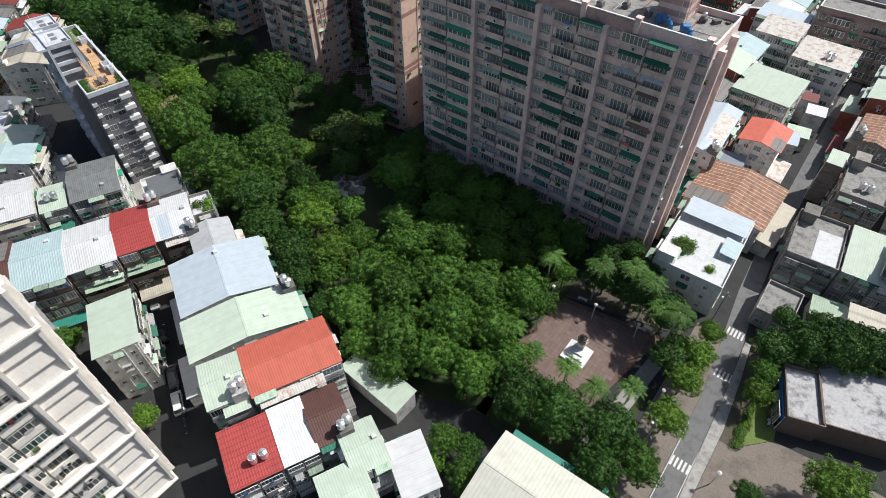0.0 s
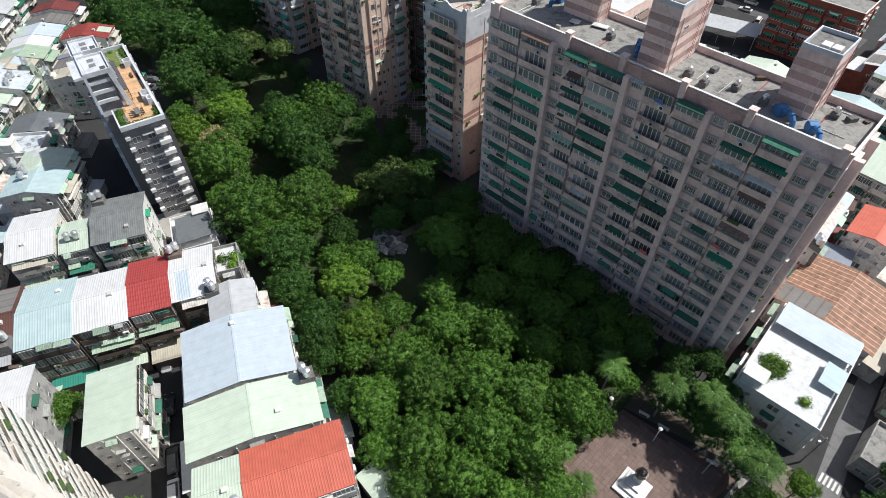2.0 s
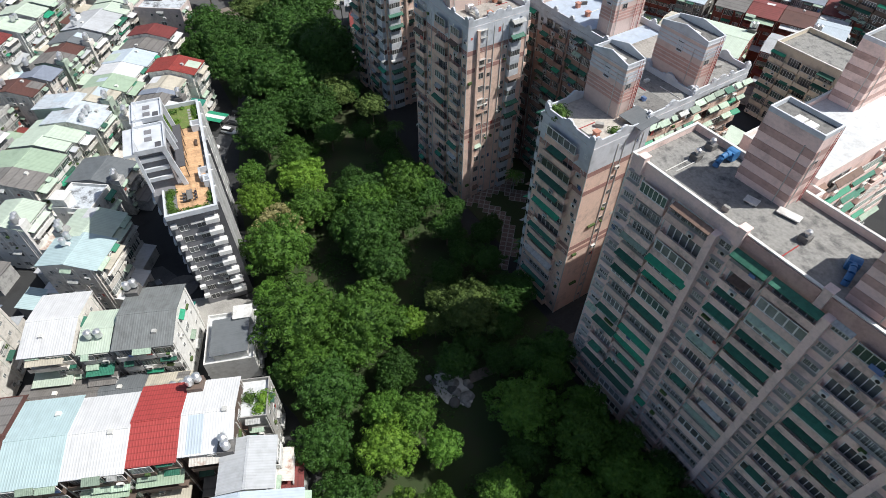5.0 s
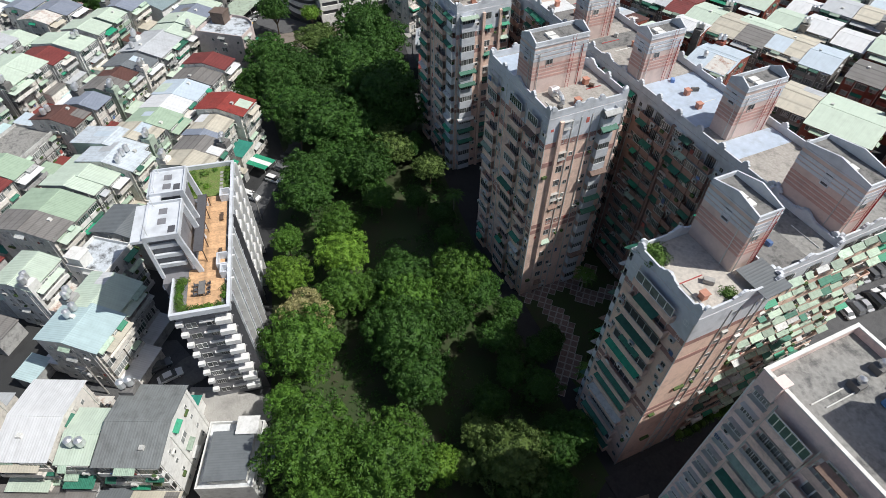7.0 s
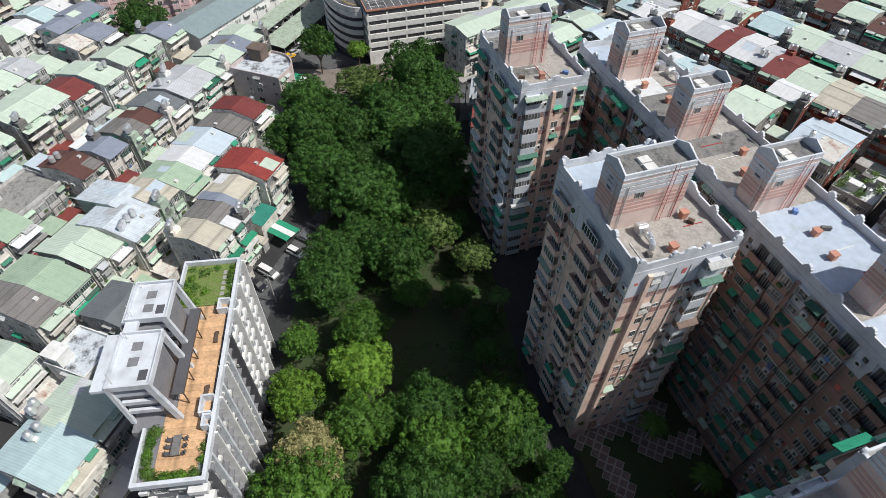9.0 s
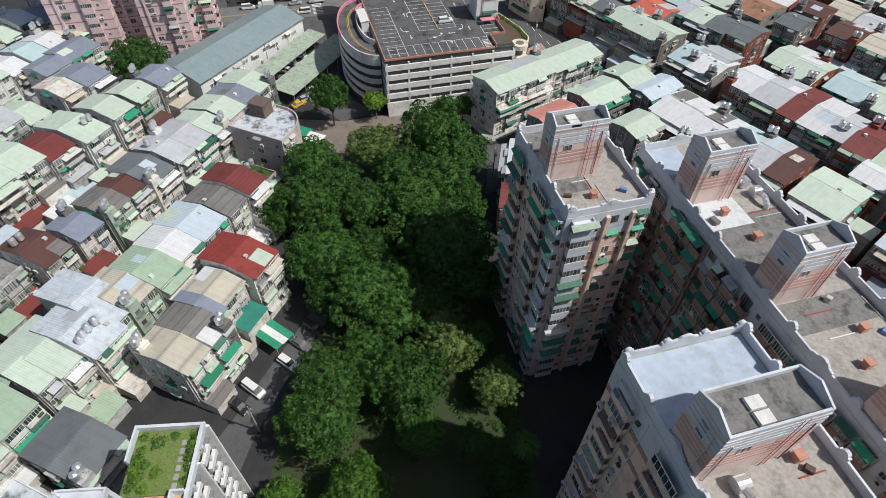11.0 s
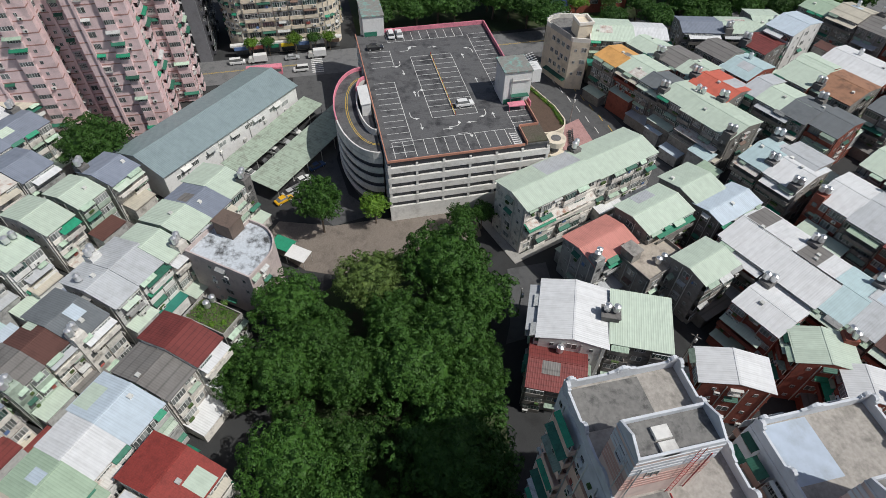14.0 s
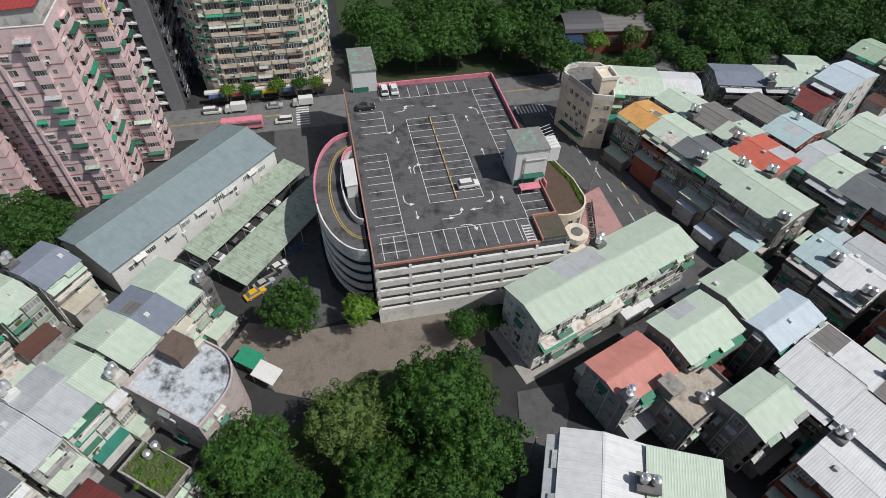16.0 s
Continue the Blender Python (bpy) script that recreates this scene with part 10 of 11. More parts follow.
SEDAN = ([(-2.15, 0.3), (2.15, 0.3), (2.2, 0.72), (1.2, 0.9), (-1.6, 0.95), (-2.2, 0.85)], [(-1.75, 0.9), (1.15, 0.88), (0.45, 1.4), (-1.05, 1.42)])
SUV = ([(-2.15, 0.35), (2.15, 0.35), (2.2, 0.85), (1.25, 1.05), (-2.05, 1.08), (-2.2, 0.8)], [(-2.0, 1.05), (1.2, 1.03), (0.6, 1.62), (-1.75, 1.66)])
VAN = ([(-2.3, 0.35), (2.3, 0.35), (2.35, 0.9), (1.75, 1.1), (-2.3, 1.12)], [(-2.25, 1.1), (1.7, 1.08), (1.0, 1.85), (-2.15, 1.88)])
PAINT = {"white": (0.75, 0.75, 0.74), "black": (0.02, 0.02, 0.024), "silver": (0.42, 0.43, 0.44), "grey": (0.12, 0.125, 0.13), "yellow": (0.75, 0.42, 0.02), "blue": (0.05, 0.10, 0.25), "red": (0.4, 0.03, 0.03)}
CARS = {}


def car(x, y, yaw, color="white", shape="sedan", z=0.04):
    """yaw: the way its bonnet points, from the x axis."""
    if (color, shape) not in CARS:
        CARS[color, shape] = car_mesh(color + "_" + shape, PAINT[color], *{"sedan": SEDAN, "suv": SUV, "van": VAN}[shape])
    body, glass, roof, wheel, lamp = CARS[color, shape]
    ob = thing("car", at(x, y, z, yaw - 90), "parked " + color + " " + {"sedan": "sedan car", "suv": "sport utility car", "van": "passenger van"}[shape] + " with dark windows", "car", "parked cars")
    put("body", body, ob)
    put("cabin_glass", glass, ob)
    put("roof", roof, ob)
    for sx in (-0.8, 0.8):
        for sy in (-1.35, 1.38):
            put("wheel", wheel, ob, at(sx, sy, 0.32))
        put("headlight", lamp, ob, at(sx * 0.75, 2.17, 0.7))
    return ob


car(-267.9, 113.8, 92, "white", "suv", 17.01)
car(-303.6, 102.3, 180, "white", "suv", 17.01)
car(-303.6, 104.6, 180, "white", "sedan", 17.01)
car(-297.6, 97.2, 90, "black", "sedan", 17.01)
for x, y, c, sh in ((-274.2, 61.6, "white", "sedan"), (-281.3, 67.6, "white", "van"), (-285.4, 70.0, "silver", "sedan"), (-272.4, 58.2, "grey", "suv"), (-278.0, 64.8, "black", "sedan"), (-289, 73, "white", "suv")):
    car(x, y, 52, c, sh)
for x, y, c, sh in ((-262.6, 69.4, "yellow", "sedan"), (-264.9, 71.2, "silver", "sedan"), (-266.9, 72.6, "black", "suv"), (-268.8, 74.2, "white", "sedan"), (-273.4, 77.9, "blue", "sedan")):
    car(x, y, 120, c, sh)
for x, y, c, sh, a in ((-177.9, 59.2, "white", "suv", 40), (-174.0, 52.9, "white", "van", 40), (-171.4, 50.3, "black", "sedan", 40), (-181.4, 61.9, "grey", "sedan", 40), (-184.6, 64.5, "black", "suv", 40)):
    car(x, y, a, c, sh, 0.13)
for x, y, c, sh in ((-79.8, 15.4, "black", "sedan"), (-70.2, 11.2, "grey", "suv"), (-65.2, 8.8, "white", "van"), (-88, 19, "silver", "sedan")):
    car(x, y, 155, c, sh)
for x, y, c, sh, a in ((-327.8, 74.5, "silver", "sedan", 90), (-320.2, 76.8, "white", "van", -90), (-328, 58, "white", "van", 90), (-328.2, 99, "grey", "suv", 90), (-320, 40, "white", "sedan", -90)):
    car(x, y, a, c, sh)
LOT = ("white", "grey", "silver", "black", "white", "silver", "blue", "yellow", "grey", "white")
for i in range(8):
    car(-91.8 + 0.15 * i, 154.6 + i * 2.5, 172, LOT[i], ("sedan", "suv", "sedan", "van")[i % 4])
for i in range(8):
    car(-97.2 + 0.15 * i, 163.0 + i * 2.5, 172, LOT[(i * 3 + 2) % 10], ("suv", "sedan")[i % 2])
car(-71, 226, 100, "white", "van")
for i, (x, y, a) in enumerate(((-78, 231.5, 184), (-88, 230.8, 184), (-97, 230.2, 184), (-60, 233, 184), (-79, 238, 4), (-70, 238.6, 4), (-50, 238, 4))):
    car(x, y, a, LOT[i], ("sedan", "van", "suv")[i % 3], 0.08)
for i in range(5):
    car(-68 + i * 2.7, 196, 95, LOT[i + 2], ("sedan", "suv")[i % 2])
for x, y, c, sh in ((-131.5, 29.6, "white", "sedan"), (-134.5, 28.0, "grey", "sedan")):
    car(x, y, 100, c, sh)


# lorries and the pink bus on the avenue
def lorry(x, y, yaw):
    ob = thing("lorry", at(x, y, 0.04, yaw - 90), "small white box lorry beside the kerb", "lorry", "lorries")
    bm = bmesh.new()
    bm_box(bm, -0.9, 0.9, -3.0, 0.9, 0.75, 2.7)
    part("cargo_box", bm, M["white_paint"], ob)
    bm = bmesh.new()
    bm_profile(bm, [(1.0, 0.45), (2.7, 0.45), (2.75, 1.2), (2.3, 2.0), (1.0, 2.05)], -0.85, 0.85)
    bmesh.ops.bevel(bm, geom=bm.edges[:], offset=0.06, segments=1, affect="EDGES")
    part("cab", bm, M["ac_white"], ob)
    for sx in (-0.78, 0.78):
        for sy in (-2.0, 1.8):
            bm = bmesh.new()
            bm_tube(bm, (sx - 0.11, sy, 0.38), (sx + 0.11, sy, 0.38), 0.38, 0.38, 12)
            part("wheel", bm, M["rubber"], ob)
    return ob


lorry(-327.6, 64.0, -90)
lorry(-327.4, 82.0, -90)
ob = thing("bus", at(-319.6, 66.2, 0.04, 180), "pink and white city bus on the avenue", "bus")
bm = bmesh.new()
bm_box(bm, -1.2, 1.2, -5.2, 5.2, 0.45, 3.0)
bmesh.ops.bevel(bm, geom=bm.edges[:], offset=0.15, segments=2, affect="EDGES")
part("body", bm, M["pink_wall"], ob)
bm = bmesh.new()
bm_box(bm, -1.22, 1.22, -4.9, 4.9, 1.5, 2.4)
part("windows", bm, M["glass"], ob)
for sx in (-1.05, 1.05):
    for sy in (-3.2, 3.2):
        bm = bmesh.new()
        bm_tube(bm, (sx - 0.14, sy, 0.45), (sx + 0.14, sy, 0.45), 0.45, 0.45, 12)
        part("wheel", bm, M["rubber"], ob)


# scooters
def scooter_mesh():
    bm = bmesh.new()
    for y in (-0.62, 0.62):
        bm_tube(bm, (-0.05, y, 0.22), (0.05, y, 0.22), 0.22, 0.22, 10, 1)
    bm_box(bm, -0.16, 0.16, -0.75, 0.0, 0.35, 0.78, 0)
    bm_box(bm, -0.15, 0.15, 0.0, 0.45, 0.25, 0.36, 0)
    bm_box(bm, -0.17, 0.17, 0.42, 0.58, 0.3, 0.98, 0)
    bm_tube(bm, (-0.32, 0.45, 1.02), (0.32, 0.45, 1.02), 0.025, 0.025, 6, 1)
    bm_box(bm, -0.14, 0.14, -0.7, -0.02, 0.78, 0.86, 1)
    return to_mesh("scooter", bm, [mat("paint_scooter", (0.25, 0.25, 0.27), 0.35, vary=0.05, spread=0.9), M["rubber"]])


SCOOT = scooter_mesh()
for i in range(36):
    if i < 14:
        x, y, a = -264.0 - i * 0.8, 142.6 + 0.25 * i, 10
    elif i < 24:
        x, y, a = -92.5 - (i - 14) * 0.8, 146.5, 15
    else:
        x, y, a = -60 - (i - 24) * 0.7, 6.8 - (i - 24) * -0.33, 60
    tagged(put("scooter", SCOOT, None, at(x, y, 0.04, a)), "parked motor scooter with a dark seat", "scooter", "parked scooters")


# palms round the plaza
def palm_parts():
    bm = bmesh.new()
    for i in range(8):
        bm_tube(bm, (0, 0, i * 0.125 - (0.03 if i == 0 else 0)), (0, 0, (i + 1) * 0.125), 0.022 - i * 0.0012, 0.020 - i * 0.0012, 8)
    trunk = to_mesh("trunk", bm, M["concrete"])
    rg = random.Random(5)
    verts, faces = [], []
    for k in range(15):
        a, lift = k * 2.4, rg.uniform(0.25, 0.95)
        ca, sa = math.cos(a), math.sin(a)
        for j in range(13):
            s = (j + 1) / 13
            r = 2.7 * s
            z = lift * 2.2 * s - 2.3 * s * s
            for side in (-1, 1):
                w = 0.75 * math.sin(math.pi * min(1, s * 0.9 + 0.1)) + 0.12
                p = Vector((r * ca, r * sa, z))
                q = p + Vector((0.28 * ca - side * w * sa, 0.28 * sa + side * w * ca, -0.35 * w))
                n = len(verts)
                d = Vector((ca, sa, -0.3)) * 0.1
                verts.extend((tuple(p - d), tuple(p + d), tuple(q)))
                faces.append((n, n + 1, n + 2))
        n = len(verts)
        for j in range(6):
            s = (j + 1) / 6
            verts.extend(((2.7 * s * ca - 0.05 * sa, 2.7 * s * sa + 0.05 * ca, lift * 2.2 * s - 2.3 * s * s), (2.7 * s * ca + 0.05 * sa, 2.7 * s * sa - 0.05 * ca, lift * 2.2 * s - 2.3 * s * s)))
        faces.extend((n + 2 * j, n + 2 * j + 1, n + 2 * j + 3, n + 2 * j + 2) for j in range(5))
    me = bpy.data.meshes.new("fronds")
    me.from_pydata(verts, [], faces)
    me.materials.append(M["palm_leaf"])
    return trunk, me


PTRUNK, PFROND = palm_parts()


def palm(x, y, h, s=1.0):
    ob = thing("palm_tree", at(x, y, 0, (x * 71) % 360), "tall palm with a grey trunk and drooping fronds", "palm tree", "plaza palms")
    put("trunk", PTRUNK, ob, at(0, 0, 0, 0, 9 * s, 9 * s, h))
    put("fronds", PFROND, ob, at(0, 0, h - 0.1, 0, s, s, s))


for x, y, h in ((-19.6, 73.3, 11), (-28.5, 70.6, 10), (-3.6, 70.6, 12), (-10.3, 74.5, 12), (-6.5, 72.6, 9), (-29, 62, 7), (-20.9, 52.6, 6), (-14.5, 53.2, 6.5), (-9.0, 52.8, 6), (-4.1, 56.5, 6), (-26.5, 55, 6), (-1.2, 66, 7), (-14.5, 76.5, 11)):
    palm(x, y, h, 1.05 if h > 8 else 0.9)
for x, y in ((-99, 97), (-108, 112), (-118, 109), (-150, 95)):
    palm(x, y, 6, 0.9)

# striped market canopies over the lane
for x, y, yaw, ln in ((-183.3, 57.5, 41, 6.0), (-177.6, 47.2, 41, 4.5)):
    ob = thing("canopy", at(x, y, 0, yaw), "green and white striped shop canopy over the lane", "canopy", "shop canopies")
    for i in range(3):
        bm = bmesh.new()
        bm_box(bm, -ln / 2, ln / 2, -2.2 + i * 1.5, -0.74 + i * 1.5, 3.0 - i * 0.12, 3.06 - i * 0.12)
        part("cloth", bm, M["white_paint"] if i == 1 else M["awning_bright"], ob)
    for sx in (-1, 1):
        for sy in (-2.1, 2.1):
            bm = bmesh.new()
            bm_tube(bm, (sx * (ln / 2 - 0.1), sy, 0), (sx * (ln / 2 - 0.1), sy, 2.98 if sy < 0 else 2.75), 0.04, 0.04, 6)
            part("post", bm, M["grille"], ob)

# the monument, lamps and benches
ob = thing("monument", at(-15.6, 60.0, 0.14, 0), "white stepped plinth with a dark metal globe", "monument")
bm = bmesh.new()
bm_box(bm, -2.3, 2.3, -2.2, 2.4, 0, 0.45)
bm_box(bm, -1.7, 1.7, -1.3, 2.2, 0.45, 0.8)
bm_box(bm, -1.2, 1.2, -0.4, 2.0, 0.8, 1.15)
part("plinth", bm, M["white_paint"], ob)
bm = bmesh.new()
bm_box(bm, -0.7, 0.7, 0.8, 2.0, 1.15, 2.5)
part("pedestal", bm, M["white_paint"], ob)
bm = bmesh.new()
for i in range(5):
    a = i * math.pi / 5
    pr = [Vector((math.cos(q) * math.cos(a), math.cos(q) * math.sin(a), math.sin(q))) * 0.95 for q in [j * math.pi / 9 for j in range(19)]]
    for j in range(18):
        bm_tube(bm, pr[j] + Vector((0, 1.4, 3.4)), pr[j + 1] + Vector((0, 1.4, 3.4)), 0.05, 0.05, 5)
for z in (-0.5, 0, 0.5):
    r = math.sqrt(0.9 - z * z)
    for j in range(18):
        a, b = j * math.pi / 9, (j + 1) * math.pi / 9
        bm_tube(bm, (r * math.cos(a), 1.4 + r * math.sin(a), 3.4 + z), (r * math.cos(b), 1.4 + r * math.sin(b), 3.4 + z), 0.05, 0.05, 5)
bmesh.ops.create_icosphere(bm, subdivisions=2, radius=0.8, matrix=Matrix.Translation((0, 1.4, 3.4)))
part("globe", bm, M["bronze"], ob)


def lamp_post(x, y, h=4.5, label="grey plaza lamp post with a round white head"):
    ob = thing("street_lamp", at(x, y, 0), label, "street lamp", "lamp posts")
    bm = bmesh.new()
    bm_tube(bm, (0, 0, 0), (0, 0, h), 0.09, 0.06, 8)
    part("pole", bm, M["frame_metal"], ob)
    bm = bmesh.new()
    bm_tube(bm, (0, 0, h), (0, 0, h + 0.15), 0.32, 0.36, 12)
    bm_tube(bm, (0, 0, h + 0.15), (0, 0, h + 0.35), 0.36, 0.12, 12)
    part("head", bm, M["white_paint"], ob)


for x, y in ((-25.9, 68.2), (-17.3, 69.2), (-8.9, 70.0), (-24.3, 59.7), (0.2, 60), (12.5, 52), (1.2, 46)):
    lamp_post(x, y)
for x, y in ((-20.9, 72.2), (-17.3, 72.4), (-8.6, 72.6)):
    ob = thing("bench", at(x, y, 0.12, 10), "pale stone bench at the edge of the plaza", "bench", "plaza benches")
    bm = bmesh.new()
    bm_box(bm, -0.95, 0.95, -0.25, 0.25, 0.36, 0.46)
    part("seat", bm, M["concrete_white"], ob)
    for sx in (-0.7, 0.7):
        bm = bmesh.new()
        bm_box(bm, sx - 0.12, sx + 0.12, -0.2, 0.2, 0, 0.36)
        part("leg", bm, M["concrete_white"], ob)


# street poles with wires
POLES = ((-219.4, 113.1), (-203.1, 140.1), (-263.3, 60.5), (1.4, 51.5), (1.4, 83), (-47.7, 24.7), (-166, 53.4), (-132.7, 19.1), (-279, 147.5), (-256, 147.5))
for i, (x, y) in enumerate(POLES):
    ob = thing("utility_pole", at(x, y, 0, i * 40), "grey concrete utility pole with a cross-arm", "utility pole", "utility poles")
    bm = bmesh.new()
    bm_tube(bm, (0, 0, 0), (0, 0, 9), 0.16, 0.11, 10)
    part("pole", bm, M["concrete"], ob)
    bm = bmesh.new()
    bm_box(bm, -0.9, 0.9, -0.06, 0.06, 8.3, 8.42)
    part("cross_arm", bm, M["concrete_dark"], ob)
    bm = bmesh.new()
    bm_tube(bm, (0.3, 0.2, 6.6), (0.3, 0.2, 7.5), 0.22, 0.22, 10)
    part("transformer", bm, M["frame_metal"], ob)

# rooftop fittings
def vent_mesh():
    bm = bmesh.new()
    bm_box(bm, -0.55, 0.55, -0.55, 0.55, 0, 0.8, 0)
    bm_tube(bm, (0, 0, 0.8), (0, 0, 1.2), 0.22, 0.22, 10, 1)
    bm_tube(bm, (0, 0, 1.2), (0, 0, 1.5), 0.4, 0.34, 12, 1)
    bm_tube(bm, (0, 0, 1.5), (0, 0, 1.66), 0.34, 0.1, 12, 1)
    return to_mesh("roof_vent", bm, [M["concrete_dark"], M["steel_tank"]])


VENT = vent_mesh()
for x, y in ((-70.9, 95.9), (-71.3, 99.2), (-55.0, 94.7), (-40.8, 93.2), (-38.0, 92.4), (-34.3, 94.6), (-30.0, 93.8), (-26, 96), (-22, 97.5)):
    tagged(put("roof_vent", VENT, None, at(x, y, 47.68)), "turbine roof vent on a concrete plinth", "roof vent", "roof vents")


def box_vent(x, y, z, s=0.8):
    ob = thing("vent_box", at(x, y, z, 0), "small terracotta-coloured vent box on the roof", "vent box", "vent boxes")
    bm = bmesh.new()
    bm_box(bm, -s / 2, s / 2, -s / 2, s / 2, 0, 0.9)
    part("box", bm, M["terracotta"], ob)
    bm = bmesh.new()
    bm_box(bm, -s * 0.62, s * 0.62, -s * 0.62, s * 0.62, 0.9, 1.05)
    part("lid", bm, M["terracotta"], ob)


for x, y, z in ((-124.1, 103.1, 42.88), (-128.6, 107.6, 42.88), (-167.3, 106.6, 40.48), (-160.5, 122.8, 39.68), (-155.4, 124.2, 39.68), (-150.0, 123.4, 39.68), (-140, 127, 39.68), (-136, 124, 39.68), (-123, 125, 39.68), (-119, 124, 39.68), (-87.4, 96.4, 40.68)):
    box_vent(x, y, z)


def duct(x, y, z, yaw, m, label):
    """A fan housing with a bent duct."""
    ob = thing("air_duct", at(x, y, z, yaw), label, "air duct", "rooftop ducts")
    bm = bmesh.new()
    bm_box(bm, -0.6, 0.6, -0.6, 0.6, 0.1, 1.3)
    bm_tube(bm, (-0.62, 0, 0.75), (0.62, 0, 0.75), 0.72, 0.72, 16)
    part("fan_housing", bm, m, ob)
    pts = [Vector((0, -0.6, 1.0)), Vector((0, -1.4, 1.25)), Vector((0, -2.1, 1.1)), Vector((0, -2.6, 0.55)), Vector((0, -2.8, 0.0))]
    bm = bmesh.new()
    for p, q in zip(pts, pts[1:]):
        bm_tube(bm, p, q, 0.36, 0.38, 12)
    part("bend", bm, m, ob)


duct(-50.0, 95.2, 47.7, 20, M["blue_duct"], "blue painted fan and bent duct on the roof")
duct(-68.6, 99.6, 47.7, 0, M["blue_duct"], "blue painted fan and bent duct on the roof")
duct(-27.5, 93.0, 47.7, 60, M["blue_duct"], "blue painted fan and bent duct on the roof")
duct(-23.0, 92.0, 47.7, 40, M["blue_duct"], "blue painted fan and bent duct on the roof")
duct(-127.8, 101.0, 42.9, 90, M["steel_tank"], "pale metal fan and bent duct on the roof")
duct(-165.0, 128.8, 39.7, 0, M["steel_tank"], "pale metal fan and bent duct on the roof")
duct(-162.8, 129.2, 39.7, 90, M["steel_tank"], "pale metal fan and bent duct on the roof")
for x, y, w in ((-62, 95, 1.6), (-58.2, 96.6, 2.6), (-44, 102, 2.2)):
    ob = thing("roof_slab", at(x, y, 47.68, 12), "low pale concrete slab on the roof", "roof slab", "roof slabs")
    bm = bmesh.new()
    bm_box(bm, -w / 2, w / 2, -0.6, 0.6, 0.25, 0.4)
    part("slab", bm, M["concrete_white"], ob)
    for sx in (-0.35, 0.35):
        bm = bmesh.new()
        bm_box(bm, sx * w - 0.1, sx * w + 0.1, -0.5, 0.5, 0, 0.25)
        part("foot", bm, M["concrete_dark"], ob)


# shrubs and planters
def shrub_mesh(seed, m):
    return crown_mesh("shrub", seed, m, 16, 40, 0.10, 0.9)


SHRUB = [shrub_mesh(91, M["plant"]), shrub_mesh(92, M["leaf_mid"]), shrub_mesh(93, M["leaf_bright"])]


def shrub(x, y, z, r, k=0, label="low green potted shrub"):
    tagged(put("shrub", SHRUB[k], None, at(x, y, z + r * 0.08, (x * 53) % 360, r, r, r * 0.9)), label, "shrub", "shrubs and pots")


def ob_point(u, v):
    a = radians(-11.3)
    return -139 + u * math.cos(a) - v * math.sin(a), 44.2 + u * math.sin(a) + v * math.cos(a)


rs = random.Random(8)
for u, v, n in ((10, -3.6, 0), (11.2, -3.5, 1), (12.4, -3.6, 2), (13.6, -3.5, 0), (14.8, -3.4, 2), (15.8, -2.4, 0), (15.9, -1.2, 1), (15.9, 0, 0), (15.9, 1.2, 2), (15.6, 2.4, 0), (12.5, 3.2, 0), (14, 3.2, 1), (-16.5, 3.0, 0), (-14.5, 3.1, 0), (-12.5, 3.1, 1), (-11, 3.1, 0), (-16.6, -3.2, 0), (-14.8, -3.0, 2), (-13, -2.2, 0), (-11.5, -2.8, 2), (-12, -0.6, 2), (-10.4, -3.2, 0), (-10.2, -1.6, 2), (-15.8, -1.2, 0), (-16.6, 0.6, 1), (-13.6, -3.2, 1), (-12.4, -3.3, 2), (-15.6, 3.1, 2), (-13.6, 3.0, 1), (9.9, -3.0, 0), (13.0, -3.6, 1), (15.2, -3.0, 0), (15.9, 0.6, 1), (15.9, -0.6, 2)):
    x, y = ob_point(u, v)
    shrub(x, y, 24.5, rs.uniform(0.6, 0.95), n, "clipped green shrub in a roof planter")
tx, ty = ob_point(12.2, -0.1)
ob = thing("garden_table", at(tx, ty, 24.5, -11), "grey weathered outdoor dining table", "table")
bm = bmesh.new()
bm_box(bm, -1.3, 1.3, -0.5, 0.5, 0.7, 0.76)
part("tabletop", bm, M["concrete_dark"], ob)
for sx in (-1.1, 1.1):
    for sy in (-0.4, 0.4):
        bm = bmesh.new()
        bm_box(bm, sx - 0.05, sx + 0.05, sy - 0.05, sy + 0.05, 0, 0.7)
        part("leg", bm, M["charcoal"], ob)
for i in range(6):
    u = 12.2 + (i % 3 - 1) * 0.9
    v = -0.1 + (0.95 if i < 3 else -0.95)
    x, y = ob_point(u, v)
    ob = thing("garden_chair", at(x, y, 24.5, -11 + (0 if i < 3 else 180)), "dark metal outdoor chair beside the table", "chair", "terrace chairs")
    bm = bmesh.new()
    bm_box(bm, -0.24, 0.24, -0.24, 0.24, 0.42, 0.47)
    part("seat", bm, M["charcoal"], ob)
    bm = bmesh.new()
    bm_box(bm, -0.24, 0.24, 0.2, 0.25, 0.47, 0.88)
    part("backrest", bm, M["charcoal"], ob)
    for sx in (-0.2, 0.2):
        for sy in (-0.2, 0.2):
            bm = bmesh.new()
            bm_box(bm, sx - 0.02, sx + 0.02, sy - 0.02, sy + 0.02, 0, 0.42)
            part("leg", bm, M["charcoal"], ob)
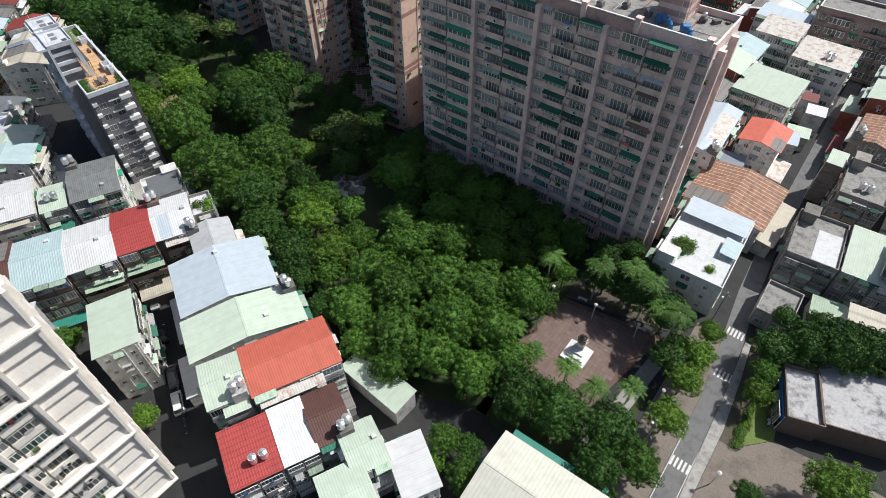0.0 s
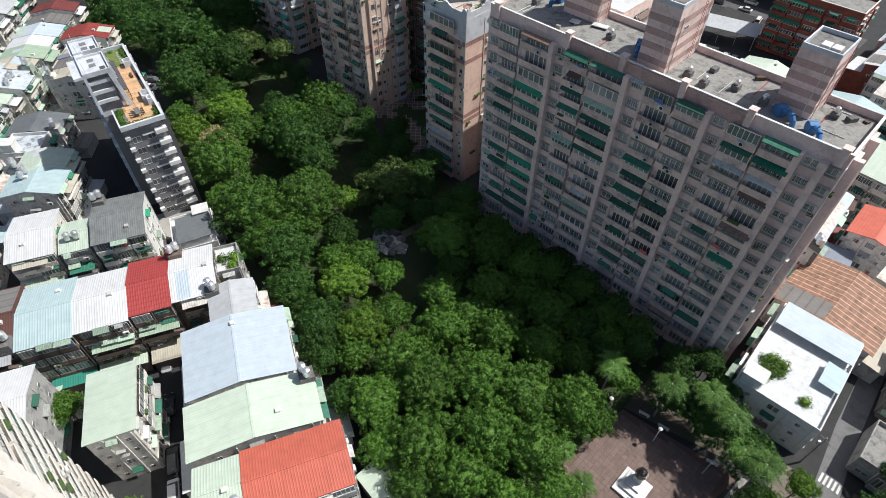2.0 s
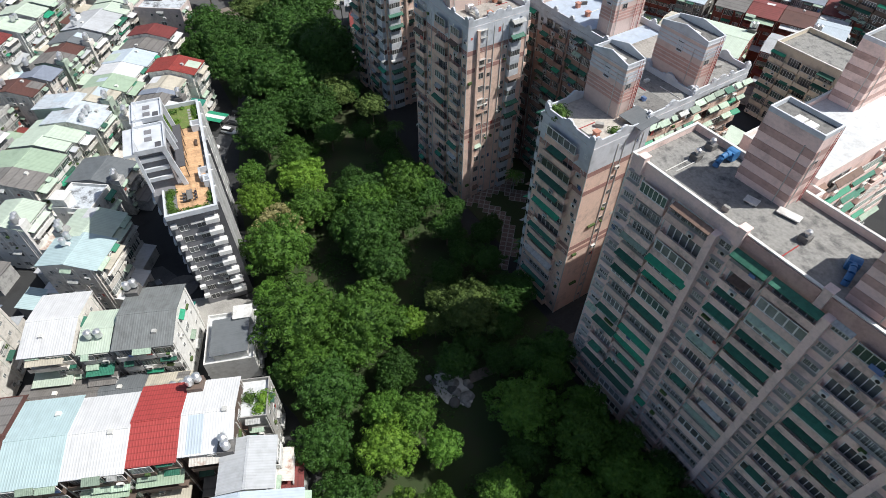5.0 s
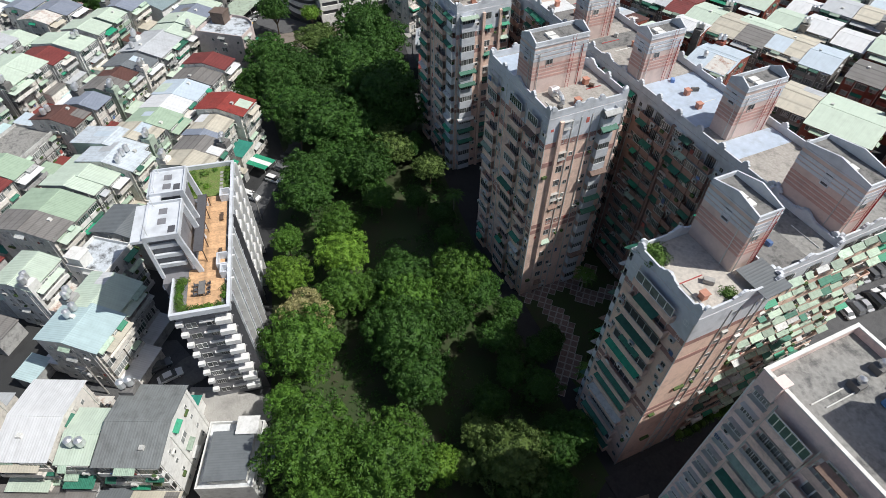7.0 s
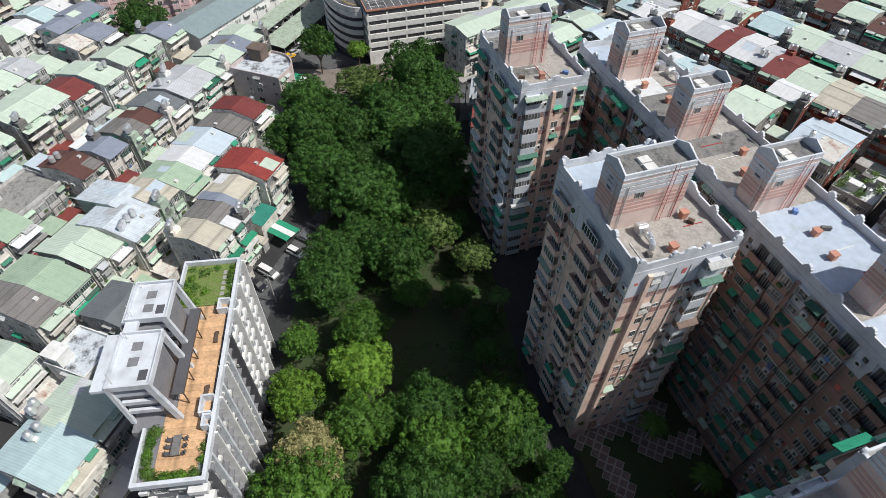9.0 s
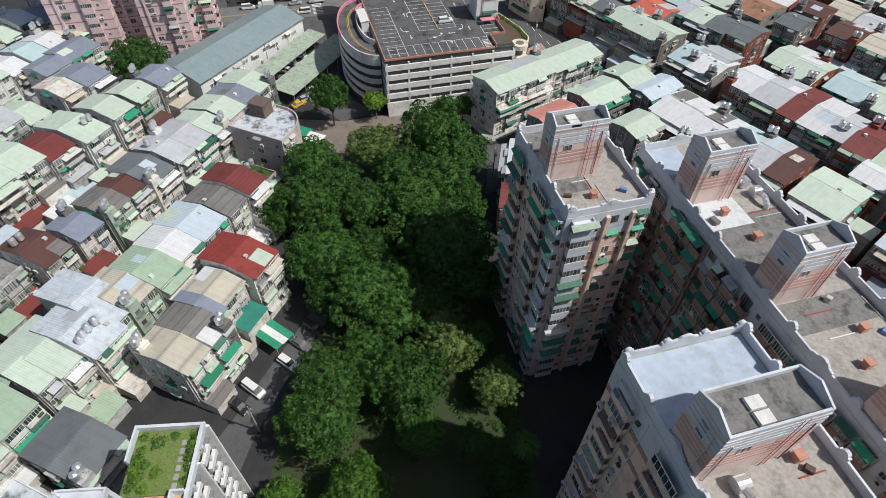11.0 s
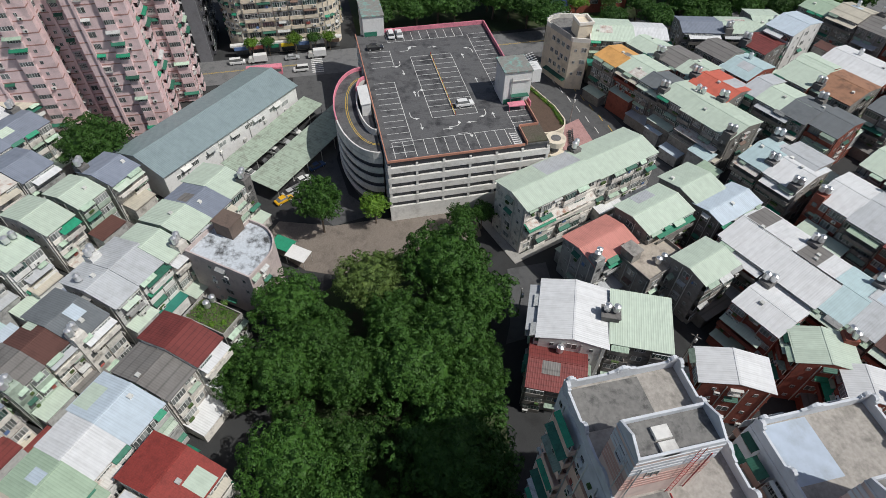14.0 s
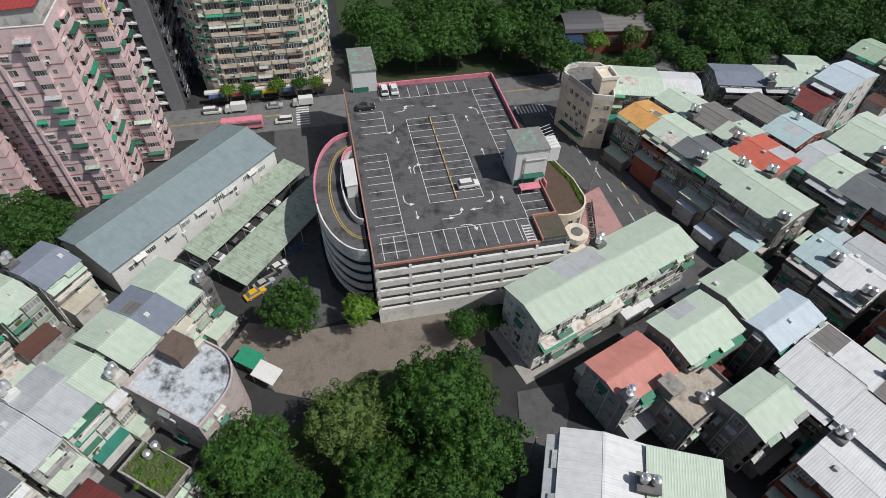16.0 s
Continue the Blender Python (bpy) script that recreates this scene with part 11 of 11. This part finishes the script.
for u, v in ((-3.5, 2.3), (5.0, 2.3)):
    x, y = ob_point(u, v)
    ob = thing("bench", at(x, y, 24.5, -11), "dark timber bench on the roof terrace", "bench", "terrace benches")
    bm = bmesh.new()
    bm_box(bm, -0.9, 0.9, -0.25, 0.25, 0.34, 0.42)
    part("seat", bm, M["timber_dark"], ob)
    for sx in (-0.7, 0.7):
        bm = bmesh.new()
        bm_box(bm, sx - 0.08, sx + 0.08, -0.22, 0.22, 0, 0.34)
        part("leg", bm, M["timber_dark"], ob)
for x, y, z in ((-10.5, 89.2, 8.05), (-9.6, 90.2, 8.05), (-9.2, 88.6, 8.05), (-11.3, 90.4, 8.05), (-10.6, 87.8, 8.05), (-8.6, 91.2, 8.05), (-10.2, 91.4, 8.05), (-8.2, 89.6, 8.05), (-9.9, 86.9, 8.05), (-3.2, 87.2, 8.05), (-91.5, 38.5, 11.05), (-92.8, 36.5, 11.05), (-90.2, 37.2, 11.05), (-96.0, 95.2, 40.68), (-95.4, 96.2, 40.68), (-94.2, 95.4, 40.68), (-86.6, 99.5, 40.68)):
    shrub(x, y, z, rs.uniform(0.9, 1.5), rs.choice((0, 2, 0)), "leafy potted plant on a roof terrace")
for i in range(16):
    shrub(-84.9 + 0.3 * math.sin(i), 107 + i * 1.7, 0.1, rs.uniform(0.8, 1.2), i % 3, "low hedge shrub beside the tower")
for i in range(14):
    shrub(13.5 + 0.2 * math.sin(i * 1.7), 60.8 + i * 1.1, 0.06, rs.uniform(0.7, 1.1), (0, 2, 1)[i % 3], "clipped hedge shrub in the yard")
for i in range(18):
    shrub(-284 + i * 1.0, 136.2 + min(i, 10) * 0.29, 9.1, rs.uniform(0.5, 0.75), (2, 2, 0)[i % 3], "yellow-green potted shrub along the terrace edge")
for i in range(6):
    shrub(-262.5 + i * 1.0, 138.6 + i * 0.15, 0.14, rs.uniform(0.6, 0.85), (0, 2)[i % 2], "low shrub in the tiled forecourt")
# planted roof garden beside the rounded house, and canopies at its door
ob = thing("roof_garden", at(-227.2, 56.4, 6.06, 142), "vegetable beds in rows on a flat roof", "roof garden")
bm = bmesh.new()
bm_box(bm, -2.35, 2.35, -4.3, 4.3, 0, 0.16)
part("bed", bm, M["soil"], ob)
rg = random.Random(17)
bm = bmesh.new()
for i in range(900):
    x, y, a, r = rg.uniform(-2.3, 2.3), round(rg.uniform(-4.2, 4.2) / 0.6) * 0.6 + rg.uniform(-0.22, 0.22), rg.uniform(0, 6.28), rg.uniform(0.08, 0.2)
    z = 0.2 + rg.uniform(0, 0.3)
    bm.faces.new([bm.verts.new((x + r * math.cos(a + q), y + r * math.sin(a + q), z + rg.uniform(-0.08, 0.08))) for q in (0, 1.57, 3.14, 4.71)])
tagged(part("leafy_crop", bm, M["plant"], ob, "rows of leafy vegetables"), kind="stuff")
for i in range(9):
    shrub(-229.5 + (i % 3) * 2.2, 54.2 + (i // 3) * 2.1, 6.3, rs.uniform(0.5, 0.8), i % 3, "leafy vegetable plant on the roof garden") if i != 4 else None
for x, y, m_ in ((-246.2, 69.0, "awning_bright"), (-242.6, 72.0, "white_paint")):
    ob = thing("canopy", at(x, y, 0, 52), "tin door canopy on thin posts beside the yard", "canopy", "yard canopies")
    bm = bmesh.new()
    bm_profile(bm, [(-1.6, 2.6), (1.6, 3.0), (1.6, 3.08), (-1.6, 2.68)], -2.4, 2.4)
    part("roof", bm, M[m_], ob)
    for sx in (-2.2, 2.2):
        for sy in (-1.4, 1.4):
            bm = bmesh.new()
            bm_tube(bm, (sx, sy, 0), (sx, sy, 2.6 if sy < 0 else 2.96), 0.05, 0.05, 6)
            part("post", bm, M["grille"], ob)
